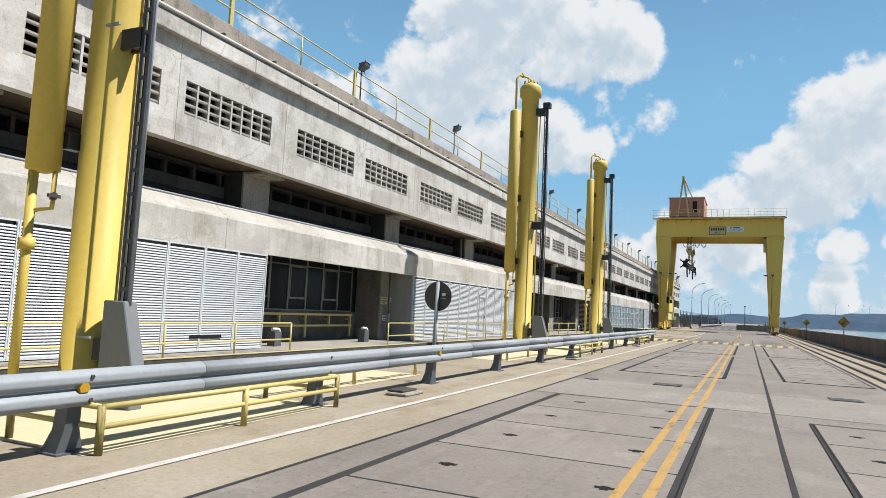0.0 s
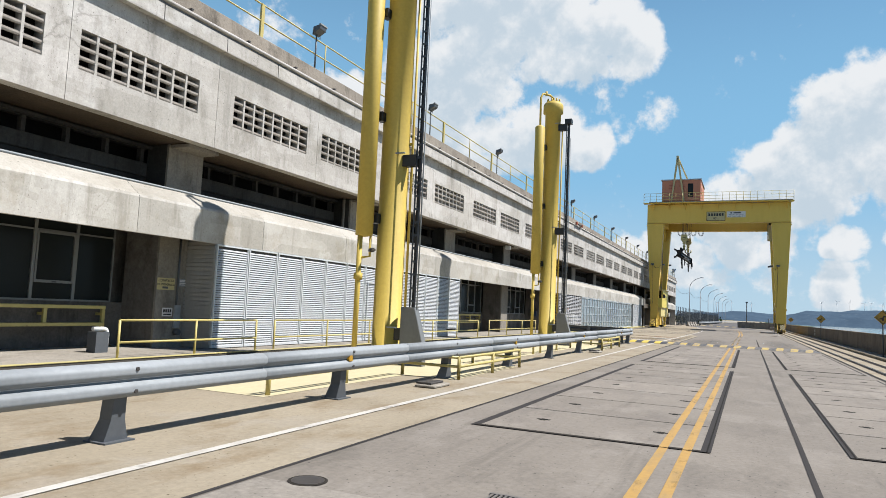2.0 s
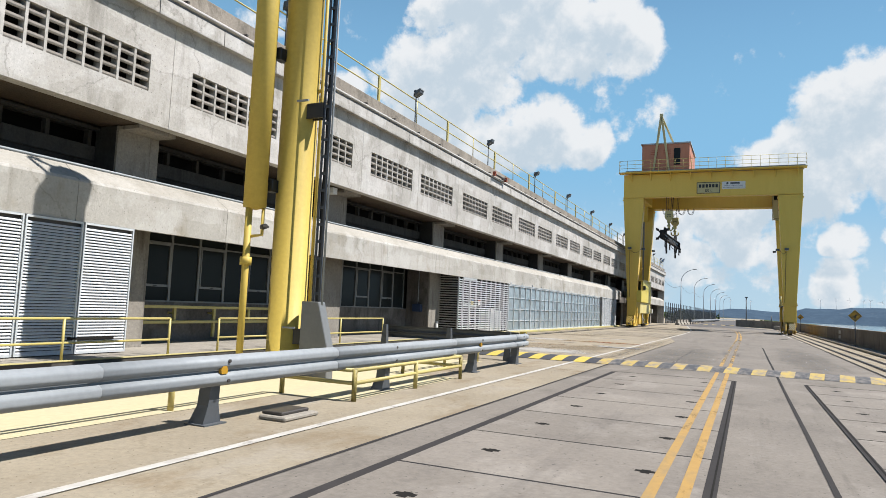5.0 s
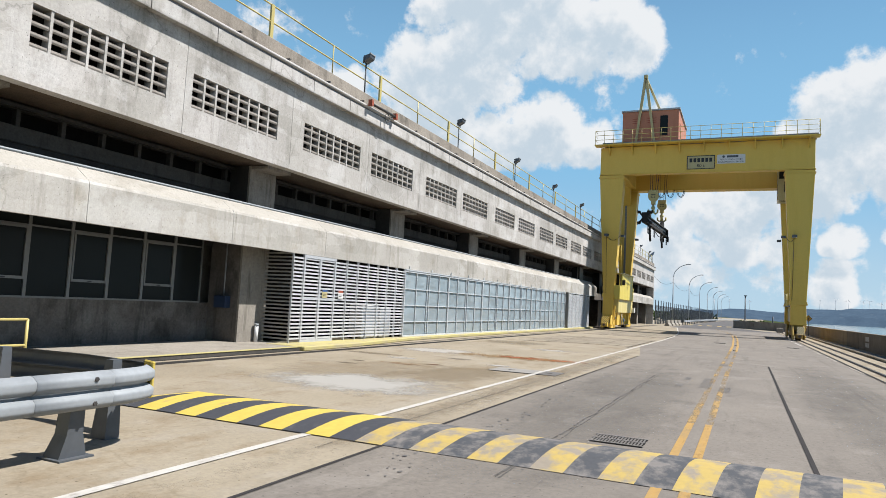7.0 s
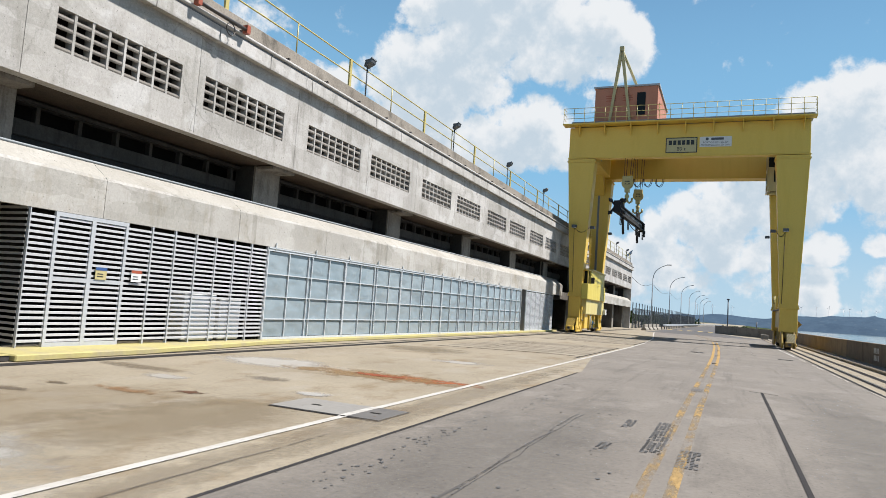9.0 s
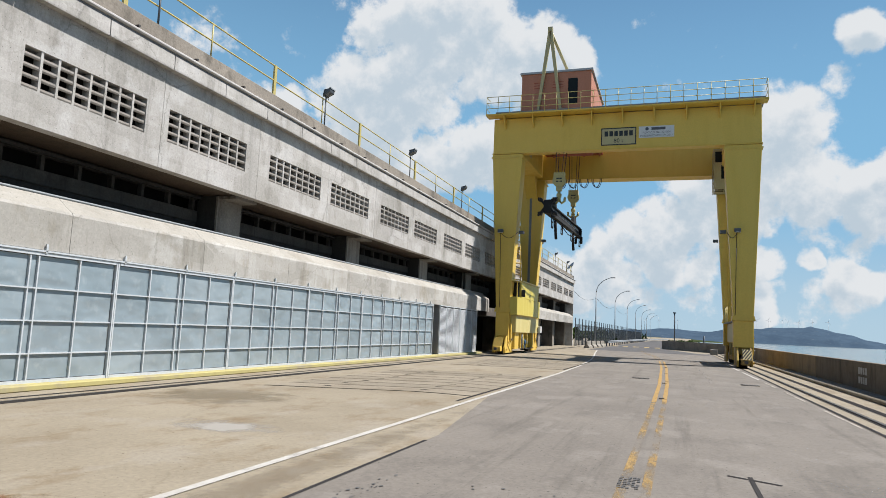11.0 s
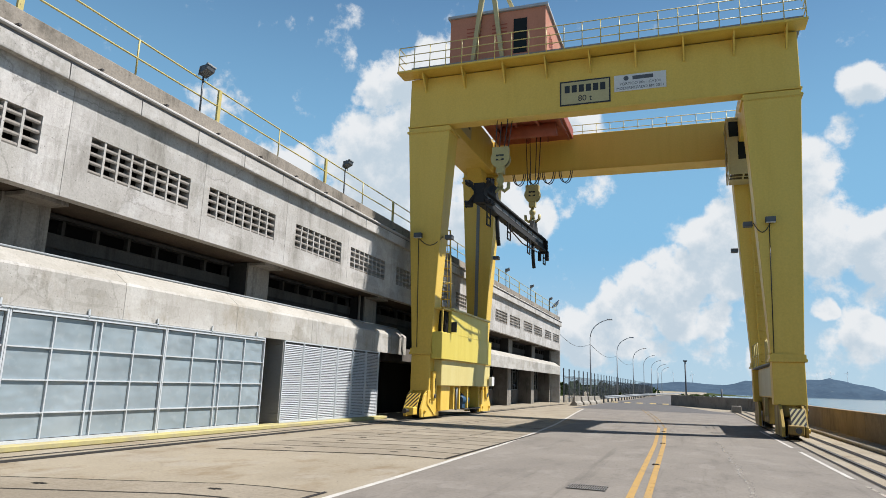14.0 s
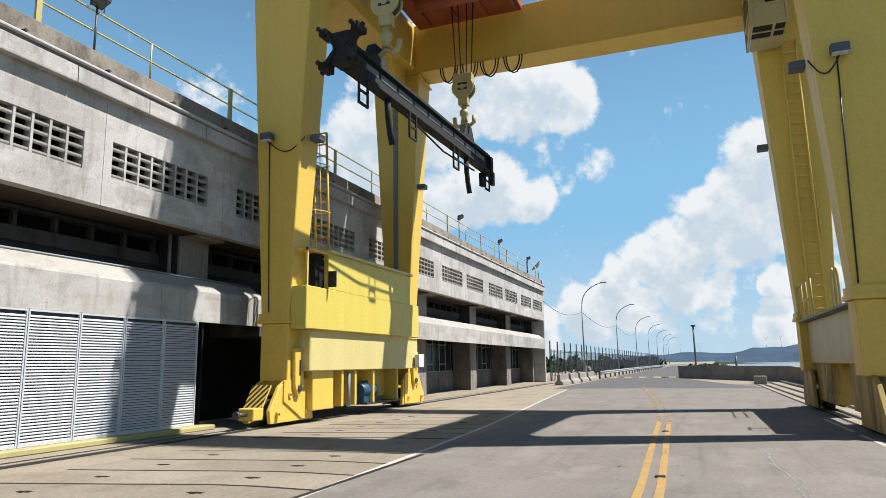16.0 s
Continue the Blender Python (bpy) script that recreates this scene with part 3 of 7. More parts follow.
def cornice():
    """The cornice: long cast pieces with open joints, its lower edge wandering a little as poured."""
    t = thing("cornice", (X0, 60, 7.27), "projecting concrete cornice in long cast pieces", "cornice", kind="structure")
    y = 73.42 - 1.92 * 48
    while y < END:
        y1 = min(y + 1.92, END)
        bm = B()
        prev = None
        for i in range(5):
            yy = y + 0.012 + (y1 - y - 0.024) * i / 4
            w = 0.022 * noise.noise(Vector((yy * 0.12, 0, 0))) + 0.010 * noise.noise(Vector((yy * 0.9, 3, 0)))
            ring = [bm.verts.new(p) for p in ((X0 - 0.02, yy, 7.215 + w), (X0 + 0.19, yy, 7.205 + w), (X0 + 0.195, yy, 7.235 + w), (X0 + 0.18, yy, 7.56), (X0 - 0.02, yy, 7.57))]
            if prev:
                for j in range(5):
                    bm.faces.new((prev[j], prev[(j + 1) % 5], ring[(j + 1) % 5], ring[j]))
            else:
                bm.faces.new(ring)
            prev = ring
        bm.faces.new(list(reversed(prev)))
        wpart("piece", bm, M_WALL, t)
        y = y1
    bm = box(B(), X0 - 0.25, X0 + 0.02, -20, END, 7.30, 7.61)
    wpart("core", bm, M_WALL, t)
    bm = B()
    prism(bm, [(X0 - 0.3, 7.61), (X0 + 0.20, 7.61), (X0 + 0.235, 7.64), (X0 + 0.235, 7.67), (X0 + 0.19, 7.71), (X0 - 0.06, 7.77), (X0 - 0.3, 7.77)], -20, END, "y")
    wpart("ledge", bm, M_LEDGE, t, "pale smooth ledge strip")


cornice()
bm = B()
prism(bm, [(X0 - 0.55, 7.70), (X0 - 0.07, 7.70), (X0 - 0.12, 8.22), (X0 - 0.16, 8.25), (X0 - 0.55, 8.25)], -20, END, "y")
solid("parapet_roof", bm, M_PARAPET, "rough weathered concrete roof parapet", "parapet", kind="structure")
bm = B()
box(bm, -30, X0 - 0.5, -20, END, 7.6, 7.9)
solid("roof", bm, M_PARAPET, "flat concrete roof slab", "roof", kind="structure")
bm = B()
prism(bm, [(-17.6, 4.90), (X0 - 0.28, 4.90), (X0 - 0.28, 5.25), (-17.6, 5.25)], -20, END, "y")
solid("ceiling_recess", bm, M_SOFFIT, "brown concrete soffit toned dark for shade", "ceiling", kind="structure")
bm = B()
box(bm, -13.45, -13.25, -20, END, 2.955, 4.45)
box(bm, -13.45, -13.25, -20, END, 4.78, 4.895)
solid("wall_recess", bm, M_GALLERY, "concrete wall inside the open gallery in a shade-dark tone", "wall", kind="structure")
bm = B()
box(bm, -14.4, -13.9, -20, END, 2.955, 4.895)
solid("wall_gallery_back", bm, M_VOID, "near-black sheet for the unlit openings behind the gallery", "wall", kind="structure")
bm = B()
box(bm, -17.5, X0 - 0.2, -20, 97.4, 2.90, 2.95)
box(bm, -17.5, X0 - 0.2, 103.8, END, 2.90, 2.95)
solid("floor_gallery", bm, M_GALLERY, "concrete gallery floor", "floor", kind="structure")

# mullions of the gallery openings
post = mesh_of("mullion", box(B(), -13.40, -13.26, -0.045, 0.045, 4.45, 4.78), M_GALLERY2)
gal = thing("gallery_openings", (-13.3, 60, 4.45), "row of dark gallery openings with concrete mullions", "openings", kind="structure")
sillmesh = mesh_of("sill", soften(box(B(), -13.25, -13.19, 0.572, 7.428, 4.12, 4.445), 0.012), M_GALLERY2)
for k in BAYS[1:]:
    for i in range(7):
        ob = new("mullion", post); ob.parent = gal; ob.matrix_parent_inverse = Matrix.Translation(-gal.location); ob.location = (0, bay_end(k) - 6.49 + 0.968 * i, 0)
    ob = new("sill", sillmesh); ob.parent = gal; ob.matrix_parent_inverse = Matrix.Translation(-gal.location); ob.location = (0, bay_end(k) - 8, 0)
bm = tube(B(), (-13.14, -20, 4.83), (-13.14, END, 4.83), 0.045, 10)
solid("gallery_pipe", bm, M_GALLERY, "dark pipe under the soffit of the shaded gallery", "pipe")
for k in (1, 9):
    bm = tube(B(), (-12.72, bay_end(k) - 0.72, 2.95), (-12.72, bay_end(k) - 0.72, 4.9), 0.05, 10)
    solid("drain_pipe", bm, M_PARAPET, "upright grey drain pipe beside a gallery column", "pipe")

# columns, both storeys: lighter front slabs, piers toned dark for the shaded flanks
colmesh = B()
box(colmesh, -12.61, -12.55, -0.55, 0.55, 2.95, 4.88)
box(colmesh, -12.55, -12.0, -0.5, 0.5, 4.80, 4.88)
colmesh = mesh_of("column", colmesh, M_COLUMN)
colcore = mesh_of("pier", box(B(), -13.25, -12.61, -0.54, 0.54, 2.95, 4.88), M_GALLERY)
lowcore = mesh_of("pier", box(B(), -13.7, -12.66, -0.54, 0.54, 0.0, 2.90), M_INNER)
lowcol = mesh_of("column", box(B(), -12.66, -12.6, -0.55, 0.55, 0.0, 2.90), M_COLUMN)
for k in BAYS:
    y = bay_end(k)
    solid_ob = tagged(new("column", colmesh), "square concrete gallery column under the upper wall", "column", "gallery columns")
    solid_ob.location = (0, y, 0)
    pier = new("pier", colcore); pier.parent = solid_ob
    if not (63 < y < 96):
        c2 = tagged(new("ground_column", lowcol), "square stained concrete column with flanks toned for shade", "column", "ground columns")
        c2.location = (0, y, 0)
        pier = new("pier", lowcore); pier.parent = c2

# sloping band between the storeys
band = thing("wall_band", (X0, 40, 2.72), "pale concrete band with a sloping top edge", "wall", kind="structure")


def band_piece(length):
    bm = B()
    g = 0.005
    prism(bm, [(X0 - 0.5, 2.72), (X0 - 0.12, 2.72), (X0 - 0.12, 2.61), (X0, 2.61), (X0, 3.36), (X0 - 0.03, 3.42), (X0 - 0.36, 3.66), (X0 - 0.42, 3.72), (X0 - 0.7, 3.72), (X0 - 0.7, 2.95), (X0 - 0.5, 2.95)], g, length - g, "y")
    me = mesh_of("panel", bm, M_BAND)
    me.materials.append(M_BANDTOP)
    # sloping faces get a darker tone to offset their stronger sunlight
    for f in me.polygons:
        if f.normal.z > 0.5 and f.center.x > X0 - 0.45:
            f.material_index = 1
    return me


bmesh4 = band_piece(4.0)
for i in range(29):
    y = 97.5 - 4.0 * (i + 1)
    ob = new("panel", bmesh4); ob.parent = band; ob.matrix_parent_inverse = Matrix.Translation(-band.location); ob.location = (0, y, 0)
for i in range(8):
    ob = new("panel", bmesh4); ob.parent = band; ob.matrix_parent_inverse = Matrix.Translation(-band.location); ob.location = (0, END - 4.0 * (i + 1), 0)
bm = tube(B(), (X0 - 0.45, -20, 3.755), (X0 - 0.45, 97.4, 3.755), 0.028, 6)
solid("band_conduit", bm, M_GALV, "thin galvanised conduit along the top of the band", "conduit")

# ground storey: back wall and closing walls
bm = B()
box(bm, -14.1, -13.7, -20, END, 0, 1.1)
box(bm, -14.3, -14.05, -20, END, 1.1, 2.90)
solid("wall_ground", bm, M_INNER, "stained, shade-dark concrete back wall of the ground floor bays", "wall", kind="structure")
bm = B()
box(bm, -30, -17.6, -20, END, 0, 7.6)
box(bm, -17.6, -11.9, -20.3, -20, 0, 7.6)
box(bm, -17.6, X0 - 0.02, END, END + 0.3, 0, 8.2)
solid("wall_rear", bm, M_WALL, "plain concrete end and rear walls", "wall", kind="structure")


# louvre panels
def louvre_panel(width, z0, z1, pitch, slat_mat, tilt=0.035):
    t = thing("louvre_wall", (0, 0, 0), "closed pale aluminium louvre wall in a thin frame", "louvre", "louvre walls along the facade")
    fr = B()
    box(fr, -0.03, 0.02, 0.004, 0.034, z0, z1)
    box(fr, -0.03, 0.02, width - 0.034, width - 0.004, z0, z1)
    box(fr, -0.03, 0.018, 0.034, width - 0.034, z1 - 0.04, z1)
    box(fr, -0.03, 0.018, 0.034, width - 0.034, z0, z0 + 0.04)
    part("frame", fr, M_ALU, t)
    # added dark sheet that gives the gaps between slats their shade
    part("backing", box(B(), -0.07, -0.055, 0.034, width - 0.034, z0, z1), M_STEEL, t, "dark sheet for the shade between the slats")
    sl = B()
    prism(sl, [(-0.024, pitch * 0.70), (-0.012, pitch * 0.74), (0.010, 0.012), (0.010, 0.0), (-0.006, 0.0)], 0.034, width - 0.034, "y")
    sl = mesh_of("slat", sl, slat_mat)
    n = int((z1 - z0 - 0.08) / pitch)
    for i in range(n):
        ob = new("slat", sl); ob.parent = t; ob.location = (0, 0, z0 + 0.04 + pitch * i)
    return t


lp = louvre_panel(1.13, 0.12, 2.605, 0.056, M_LOUVRE)
runs = [(-9.75, 22, 1.13), (23.85, 13, 1.154), (87.94, 6, 1.14)]
first = True
for y0, n, step in runs:
    for i in range(n):
        if first:
            lp.location = (X0, y0, 0); first = False
        else:
            copy_thing(lp, Matrix.Translation((X0, y0 + step * i, 0)))

# kerb along the facade
bm = prism(B(), [(X0 - 0.2, 55.3), (-10.64, 55.3), (-10.72, 58.0), (-11.3, 62.4), (X0 + 0.30, 65.0), (X0 + 0.30, 95.2), (X0 - 0.2, 95.2)], 0, 0.115, "z")
soften(bm, 0.02)
solid("kerb_facade", bm, M_YKERB, "low kerb with worn yellow paint along the facade", "kerb", kind="structure")


# glazed screens
def glazed_screen():
    t = thing("glazed_screen", (0, 0, 0), "pale obscured glass screen in an aluminium grid", "glazing", "glazed screens")
    fr = B()
    for y in (0.0, 3.97):
        box(fr, -0.06, 0.03, y + (0.015 if y else 0), y + (0.05 if y else 0.035), 0.11, 2.56)
    box(fr, -0.06, 0.03, 0.05, 3.97, 2.50, 2.56)
    box(fr, -0.06, 0.03, 0.05, 3.97, 0.11, 0.17)
    part("frame", fr, M_ALU, t)
    mu = mesh_of("mullion", box(B(), -0.05, 0.02, -0.014, 0.014, 0.17, 2.50), M_ALU)
    for y in (0.99, 1.95, 2.13, 3.07):
        ob = new("mullion", mu); ob.parent = t; ob.location = (0, y, 0)
    tr = mesh_of("transom", box(B(), -0.048, 0.018, 0.05, 3.97, -0.013, 0.013), M_ALU)
    for z in (0.66, 1.27, 1.88):
        ob = new("transom", tr); ob.parent = t; ob.location = (0, 0, z)
    edges = (0.05, 0.99, 1.95, 2.13, 3.07, 3.97)
    zs = (0.17, 0.66, 1.27, 1.88, 2.50)
    for a, b in zip(edges, edges[1:]):
        for c, d in zip(zs, zs[1:]):
            part("pane", box(B(), -0.035, -0.028, a + 0.012, b - 0.012, c + 0.012, d - 0.012), M_PGLASS, t)
    return t


gs = glazed_screen()
for i in range(6):
    m = Matrix.Translation((X0, 62.72 + 4.03 * i, 0))
    if i == 0:
        gs.matrix_basis = m
    else:
        copy_thing(gs, m)

# ---- ground floor bays ----
def window_unit(w, hopper):
    t = thing("window_unit", (0, 0, 0), "dark office window in a pale aluminium frame", "window", "windows of the shaded bays")
    fr = B()
    for y in (0.0, w - 0.035):
        box(fr, -0.04, 0.03, y, y + 0.035, 1.1, 2.895)
    box(fr, -0.04, 0.03, 0.035, w - 0.035, 1.1, 1.14)
    box(fr, -0.04, 0.03, 0.035, w - 0.035, 2.58, 2.615)
    part("frame", fr, M_WINFRAME, t)
    part("pane", box(B(), -0.015, -0.005, 0.035, w - 0.035, 2.615, 2.895), M_DGLASS, t)
    if hopper:
        sash = B()
        for y in (0.04, w - 0.08):
            box(sash, -0.03, 0.045, y, y + 0.04, 1.48, 2.575)
        box(sash, -0.03, 0.045, 0.08, w - 0.08, 1.48, 1.54)
        box(sash, -0.03, 0.045, 0.08, w - 0.08, 2.53, 2.575)
        sh = part("sash", sash, M_WINFRAME, t)
        part("latch", box(B(), 0.045, 0.06, w / 2 - 0.05, w / 2 + 0.05, 1.49, 1.515), M_BLACK, sh)
        part("pane", box(B(), 0.0, 0.01, 0.08, w - 0.08, 1.54, 2.53), M_DGLASS, t)
        part("pane", box(B(), -0.015, -0.005, 0.035, w - 0.035, 1.14, 1.48), M_DGLASS, t)
    else:
        part("pane", box(B(), -0.015, -0.005, 0.035, w - 0.035, 1.14, 2.58), M_DGLASS, t)
    return t


W = 0.975
wa, wb = window_unit(W, False), window_unit(W, True)
placed = set()
for k in (0, 3, 4, 11, 12, 13, 14):
    for i in range(7):
        src = wb if i % 2 else wa
        m = Matrix.Translation((-13.7, bay_end(k) - 0.88 - W * (i + 1), 0))
        if src.name in placed:
            copy_thing(src, m)
        else:
            src.matrix_basis = m; placed.add(src.name)


def rail_yellow(name, x, spans, z, step, label, group=""):
    """Tubular railing with posts; z holds the heights of its bars."""
    for y0, y1 in spans:
        t = thing(name, (x, y0, 0), label, "railing", group)
        n = max(1, round((y1 - y0) / step))
        for i in range(n + 1):
            part("post", tube(B(), (0, (y1 - y0) * i / n, 0), (0, (y1 - y0) * i / n, z[-1]), 0.024, 8), M_YRAIL, t)
        for zz in z:
            part("bar", tube(B(), (0, 0, zz), (0, y1 - y0, zz), 0.022, 8), M_YRAIL, t)


def wall_guard(y0, y1):
    """Two flat bars held off the wall below the windows, on short and long uprights in turn."""
    t = thing("wall_guard", (-13.66, y0, 0), "yellow barrier rail fixed below the dark windows", "railing", "barrier rails")
    for z in (0.57, 0.95):
        part("bar", soften(box(B(), 0.20, 0.26, 0, y1 - y0, z, z + 0.075), 0.008), M_YRAIL, t)
    n = round((y1 - y0) / 1.4)
    for i in range(n + 1):
        a = (y1 - y0) * i / n
        up = box(B(), 0.13, 0.20, a - 0.04, a + 0.04, 0.2 if (n - i) % 2 == 0 else 0.57, 1.0)
        box(up, -0.04, 0.13, a - 0.03, a + 0.03, 0.80, 0.86)
        part("upright", soften(up, 0.006), M_YRAIL, t)


rail_yellow("handrail", -10.9, ((-8, 15.3), (20.6, 24.5), (25.2, 39.2), (40.6, 48.0)), (0.40, 0.82), 2.2, "thin yellow tubular handrail before the facade", "handrails at the facade")
wall_guard(16.7, 22.3)
wall_guard(40.4, 46.0)
# painted floor between guard rail and facade
for a, c, b in ((-20, 6.72, 13.45), (19.0, 25.08, 32.15), (32.65, 38.68, 44.5)):
    sheet("floor_paint", [(-10.3, a), (-6.12, a), (-6.12, c - 1.95), (-5.08, c - 1.95), (-5.08, c + 1.9), (-6.12, c + 1.9), (-6.12, b), (-10.3, b)], 0.005, M_YFLOOR, "faded yellow painted concrete strip", "floor paint")
bm = soften(box(B(), -12.3, -10.87, -20, 15.3, 0, 0.10), 0.01)
box(bm, -13.7, -10.87, 15.3, 55.29, 0, 0.10)
box(bm, -13.7, X0 - 0.2, 55.29, 56.0, 0, 0.10)
solid("walkway", bm, M_KERB, "pale concrete walkway along the facade", "walkway", kind="structure")
kw = thing("kerb_walkway", (-10.8, 20, 0), "walkway edge with a yellow painted top and grimy riser", "kerb", kind="structure")
wpart("riser", box(B(), -10.87, -10.78, -20, 55.29, 0, 0.092), M_GALLERY2, kw, "grimy brown riser")
wpart("edge_paint", soften(box(B(), -10.90, -10.765, -20, 55.29, 0.092, 0.108), 0.004), M_YKERB, kw, "worn yellow edge")
for y in (16.5, 21.4):
    t = thing("vent_stub", (-12.2, y, 0.1), "white bent vent hood over a dark box", "vent", "vent stubs")
    part("body", box(B(), -0.14, 0.12, -0.34, -0.045, 0, 0.42), M_POST, t)
    part("hood", sweep(B(), [(0, 0, 0), (0, 0, 0.40), (0, -0.03, 0.46), (0, -0.09, 0.48), (0, -0.34, 0.48)], 0.045, 8), M_PLATE, t, "white bent hood")

# open louvre enclosure
M_SLAT = paint("white louvre slat", (0.76, 0.76, 0.79), (0.60, 0.60, 0.62), 0.5, amount=0.5)


def open_louvre(y0, w, door):
    t = thing("louvre_door" if door else "louvre_screen", (X0, y0, 0), "white open louvre door with dark gaps" if door else "white open louvre screen with dark gaps", "louvre", "open louvre screens")
    fr = B()
    fw = 0.045 if door else 0.018
    for y in (0.0, w - fw):
        box(fr, -0.03, 0.03, y, y + fw, 0.11, 2.60)
    if door:
        for z in (0.11, 1.32, 2.52):
            box(fr, -0.03, 0.028, fw, w - fw, z, z + 0.08)
    part("frame", fr, M_LOUVRE, t)
    sl = mesh_of("slat", prism(B(), [(-0.006, 0.006), (0.010, 0.0), (0.012, 0.042), (-0.004, 0.048)], fw, w - fw, "y"), M_SLAT)
    for i in range(23):
        ob = new("slat", sl); ob.parent = t; ob.location = (0, 0, 0.2 + 0.103 * i)
    return t


spans = [(55.98, 56.5, False), (56.5, 57.3, True), (57.3, 58.1, True)] + [(58.1 + 0.657 * i, 58.757 + 0.657 * i, False) for i in range(7)]
for a, b, d in spans:
    open_louvre(a, b - a, d)
# darker copy of the louvre finish, toned for the shaded end walls
M_SHADELOUVRE = paint("shade-toned louvre", (0.48, 0.47, 0.45), (0.34, 0.33, 0.31), 0.6, 0.1, amount=0.6)
# side of the enclosure and of the closed louvre box
for y0, n in ((55.97, 24), (23.83, 24), (87.92, 24)):
    t = thing("wall_louvre_end", (-12.3, y0, 0), "shaded louvre side of the enclosure", "louvre", kind="structure")
    for i in range(n):
        part("slat", box(B(), -0.6, 0.58, -0.02, 0.01, 0.2 + 0.103 * i, (0.245 if 50 < y0 < 60 else 0.285) + 0.103 * i), M_SHADELOUVRE, t)
    if not 50 < y0 < 60:
        part("backing", box(B(), -0.6, 0.58, 0.012, 0.02, 0.11, 2.68), M_SHADELOUVRE, t)
    part("frame", box(B(), -0.66, -0.6, -0.03, 0.03, 0.11, 2.68), M_ALU, t)
bm = B()
box(bm, -13.7, X0 - 0.08, 62.64, 62.69, 0, 2.90)
box(bm, -13.9, -13.7, 55.4, 63.0, 0, 2.90)
solid("wall_enclosure", bm, M_VOID, "near-black inner walls for the unlit louvre enclosure", "wall", kind="structure")
for y, w, h, m in ((60.46, 1.05, 1.12, M_PLATE), (61.5, 0.75, 1.05, M_PLATE)):
    t = thing("cooling_unit", (-11.99, y, 0.1), "white metal cooling unit behind the louvres", "cooling unit", "cooling units")
    part("case", soften(box(B(), -0.25, 0.25, -w / 2, w / 2, 0.05, h), 0.015), m, t)
    part("front_panel", soften(box(B(), 0.25, 0.262, -w / 2 + 0.05, w / 2 - 0.05, 0.12, h - 0.12), 0.004), m, t)
    part("base", box(B(), -0.2, 0.2, -w / 2, w / 2, 0.0, 0.05), M_STEEL, t)
for y, c, hd in ((57.55, M_CREAM, paint("blue notice band", (0.05, 0.13, 0.36), (0.04, 0.1, 0.3), 0.5)), (58.41, M_PLATE, M_RED)):
    t = thing("notice_plate", (X0 + 0.045, y, 1.40), "small safety notice fixed to the louvres", "notice", "notices")
    part("plate", box(B(), 0, 0.006, -0.13, 0.13, 0, 0.24), c, t)
    part("stripe", box(B(), 0.006, 0.010, -0.13, 0.13, 0.18, 0.24), hd, t)
    for z in (0.05, 0.10):
        part("text_bar", box(B(), 0.006, 0.009, -0.09, 0.05, z, z + 0.02), M_BLACK, t)
# doors in the closed louvre run, and a wall box
t = thing("louvre_door", (X0 + 0.025, 30.90, 0.12), "pale louvre door in the closed louvre wall", "door")
fr = B()
for y in (0.0, 0.72):
    box(fr, 0, 0.02, y, y + 0.04, 0, 1.95)
box(fr, 0, 0.02, 0.04, 0.72, 1.9, 1.95)
part("frame", fr, M_LOUVRE, t)
part("handle", box(B(), 0.02, 0.05, 0.66, 0.69, 0.9, 1.02), M_STEEL, t)
t = thing("wall_cabinet", (-13.1, 54.945, 1.0), "blue metal wall cabinet with a conduit", "cabinet")
part("case", soften(box(B(), -0.2, 0.2, -0.2, 0.0, 0, 0.32), 0.01), paint("blue enamel", (0.03, 0.055, 0.12), (0.02, 0.035, 0.07), 0.4), t)
part("conduit", tube(B(), (0.0, -0.05, 0.32), (0.0, -0.05, 1.72), 0.02, 8), M_GALV, t)

# missing slats near the foot of two panels, and drain slots under the yellow edge
# black strips laid on the faces give these gaps their darkness
for y0, y1, z0, z1 in ((12.55, 13.57, 0.425, 0.505), (37.53, 38.53, 0.385, 0.43)):
    solid("louvre_gap", box(B(), X0 + 0.012, X0 + 0.03, y0, y1, z0, z1), M_VOID, "dark gap of a missing slat in the louvres", "gap", kind="structure")
for y0, y1 in ((31.5, 32.06), (32.97, 34.68), (35.24, 36.6)):
    solid("drain_slot", box(B(), -10.772, -10.757, y0, y1, 0.03, 0.085), M_VOID, "dark drain slot in the yellow floor edge", "drain", kind="structure")

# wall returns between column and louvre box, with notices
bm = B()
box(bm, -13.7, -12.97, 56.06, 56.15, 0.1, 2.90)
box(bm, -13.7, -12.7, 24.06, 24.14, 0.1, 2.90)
solid("wall_return", bm, M_COLUMN, "stained, shade-toned concrete return beside the louvre box", "wall", kind="structure")


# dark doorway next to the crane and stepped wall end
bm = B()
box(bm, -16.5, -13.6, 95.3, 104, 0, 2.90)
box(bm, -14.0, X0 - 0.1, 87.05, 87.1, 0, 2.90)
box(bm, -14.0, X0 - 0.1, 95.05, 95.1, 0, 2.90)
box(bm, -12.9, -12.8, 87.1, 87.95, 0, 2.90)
solid("wall_doorway", bm, M_VOID, "near-black inner walls for the unlit deep doorway", "wall", kind="structure")
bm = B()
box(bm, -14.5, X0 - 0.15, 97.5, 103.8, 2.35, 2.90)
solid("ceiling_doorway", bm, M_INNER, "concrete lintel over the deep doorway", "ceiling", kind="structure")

# ---- roof edge ----
rt = thing("roof_railing", (X0 - 0.25, 50, 8.25), "yellow tubular roof railing with two bars", "railing")
pm = mesh_of("post", tube(B(), (0, 0, 0), (0, 0, 0.93), 0.022, 6), M_YRAIL)
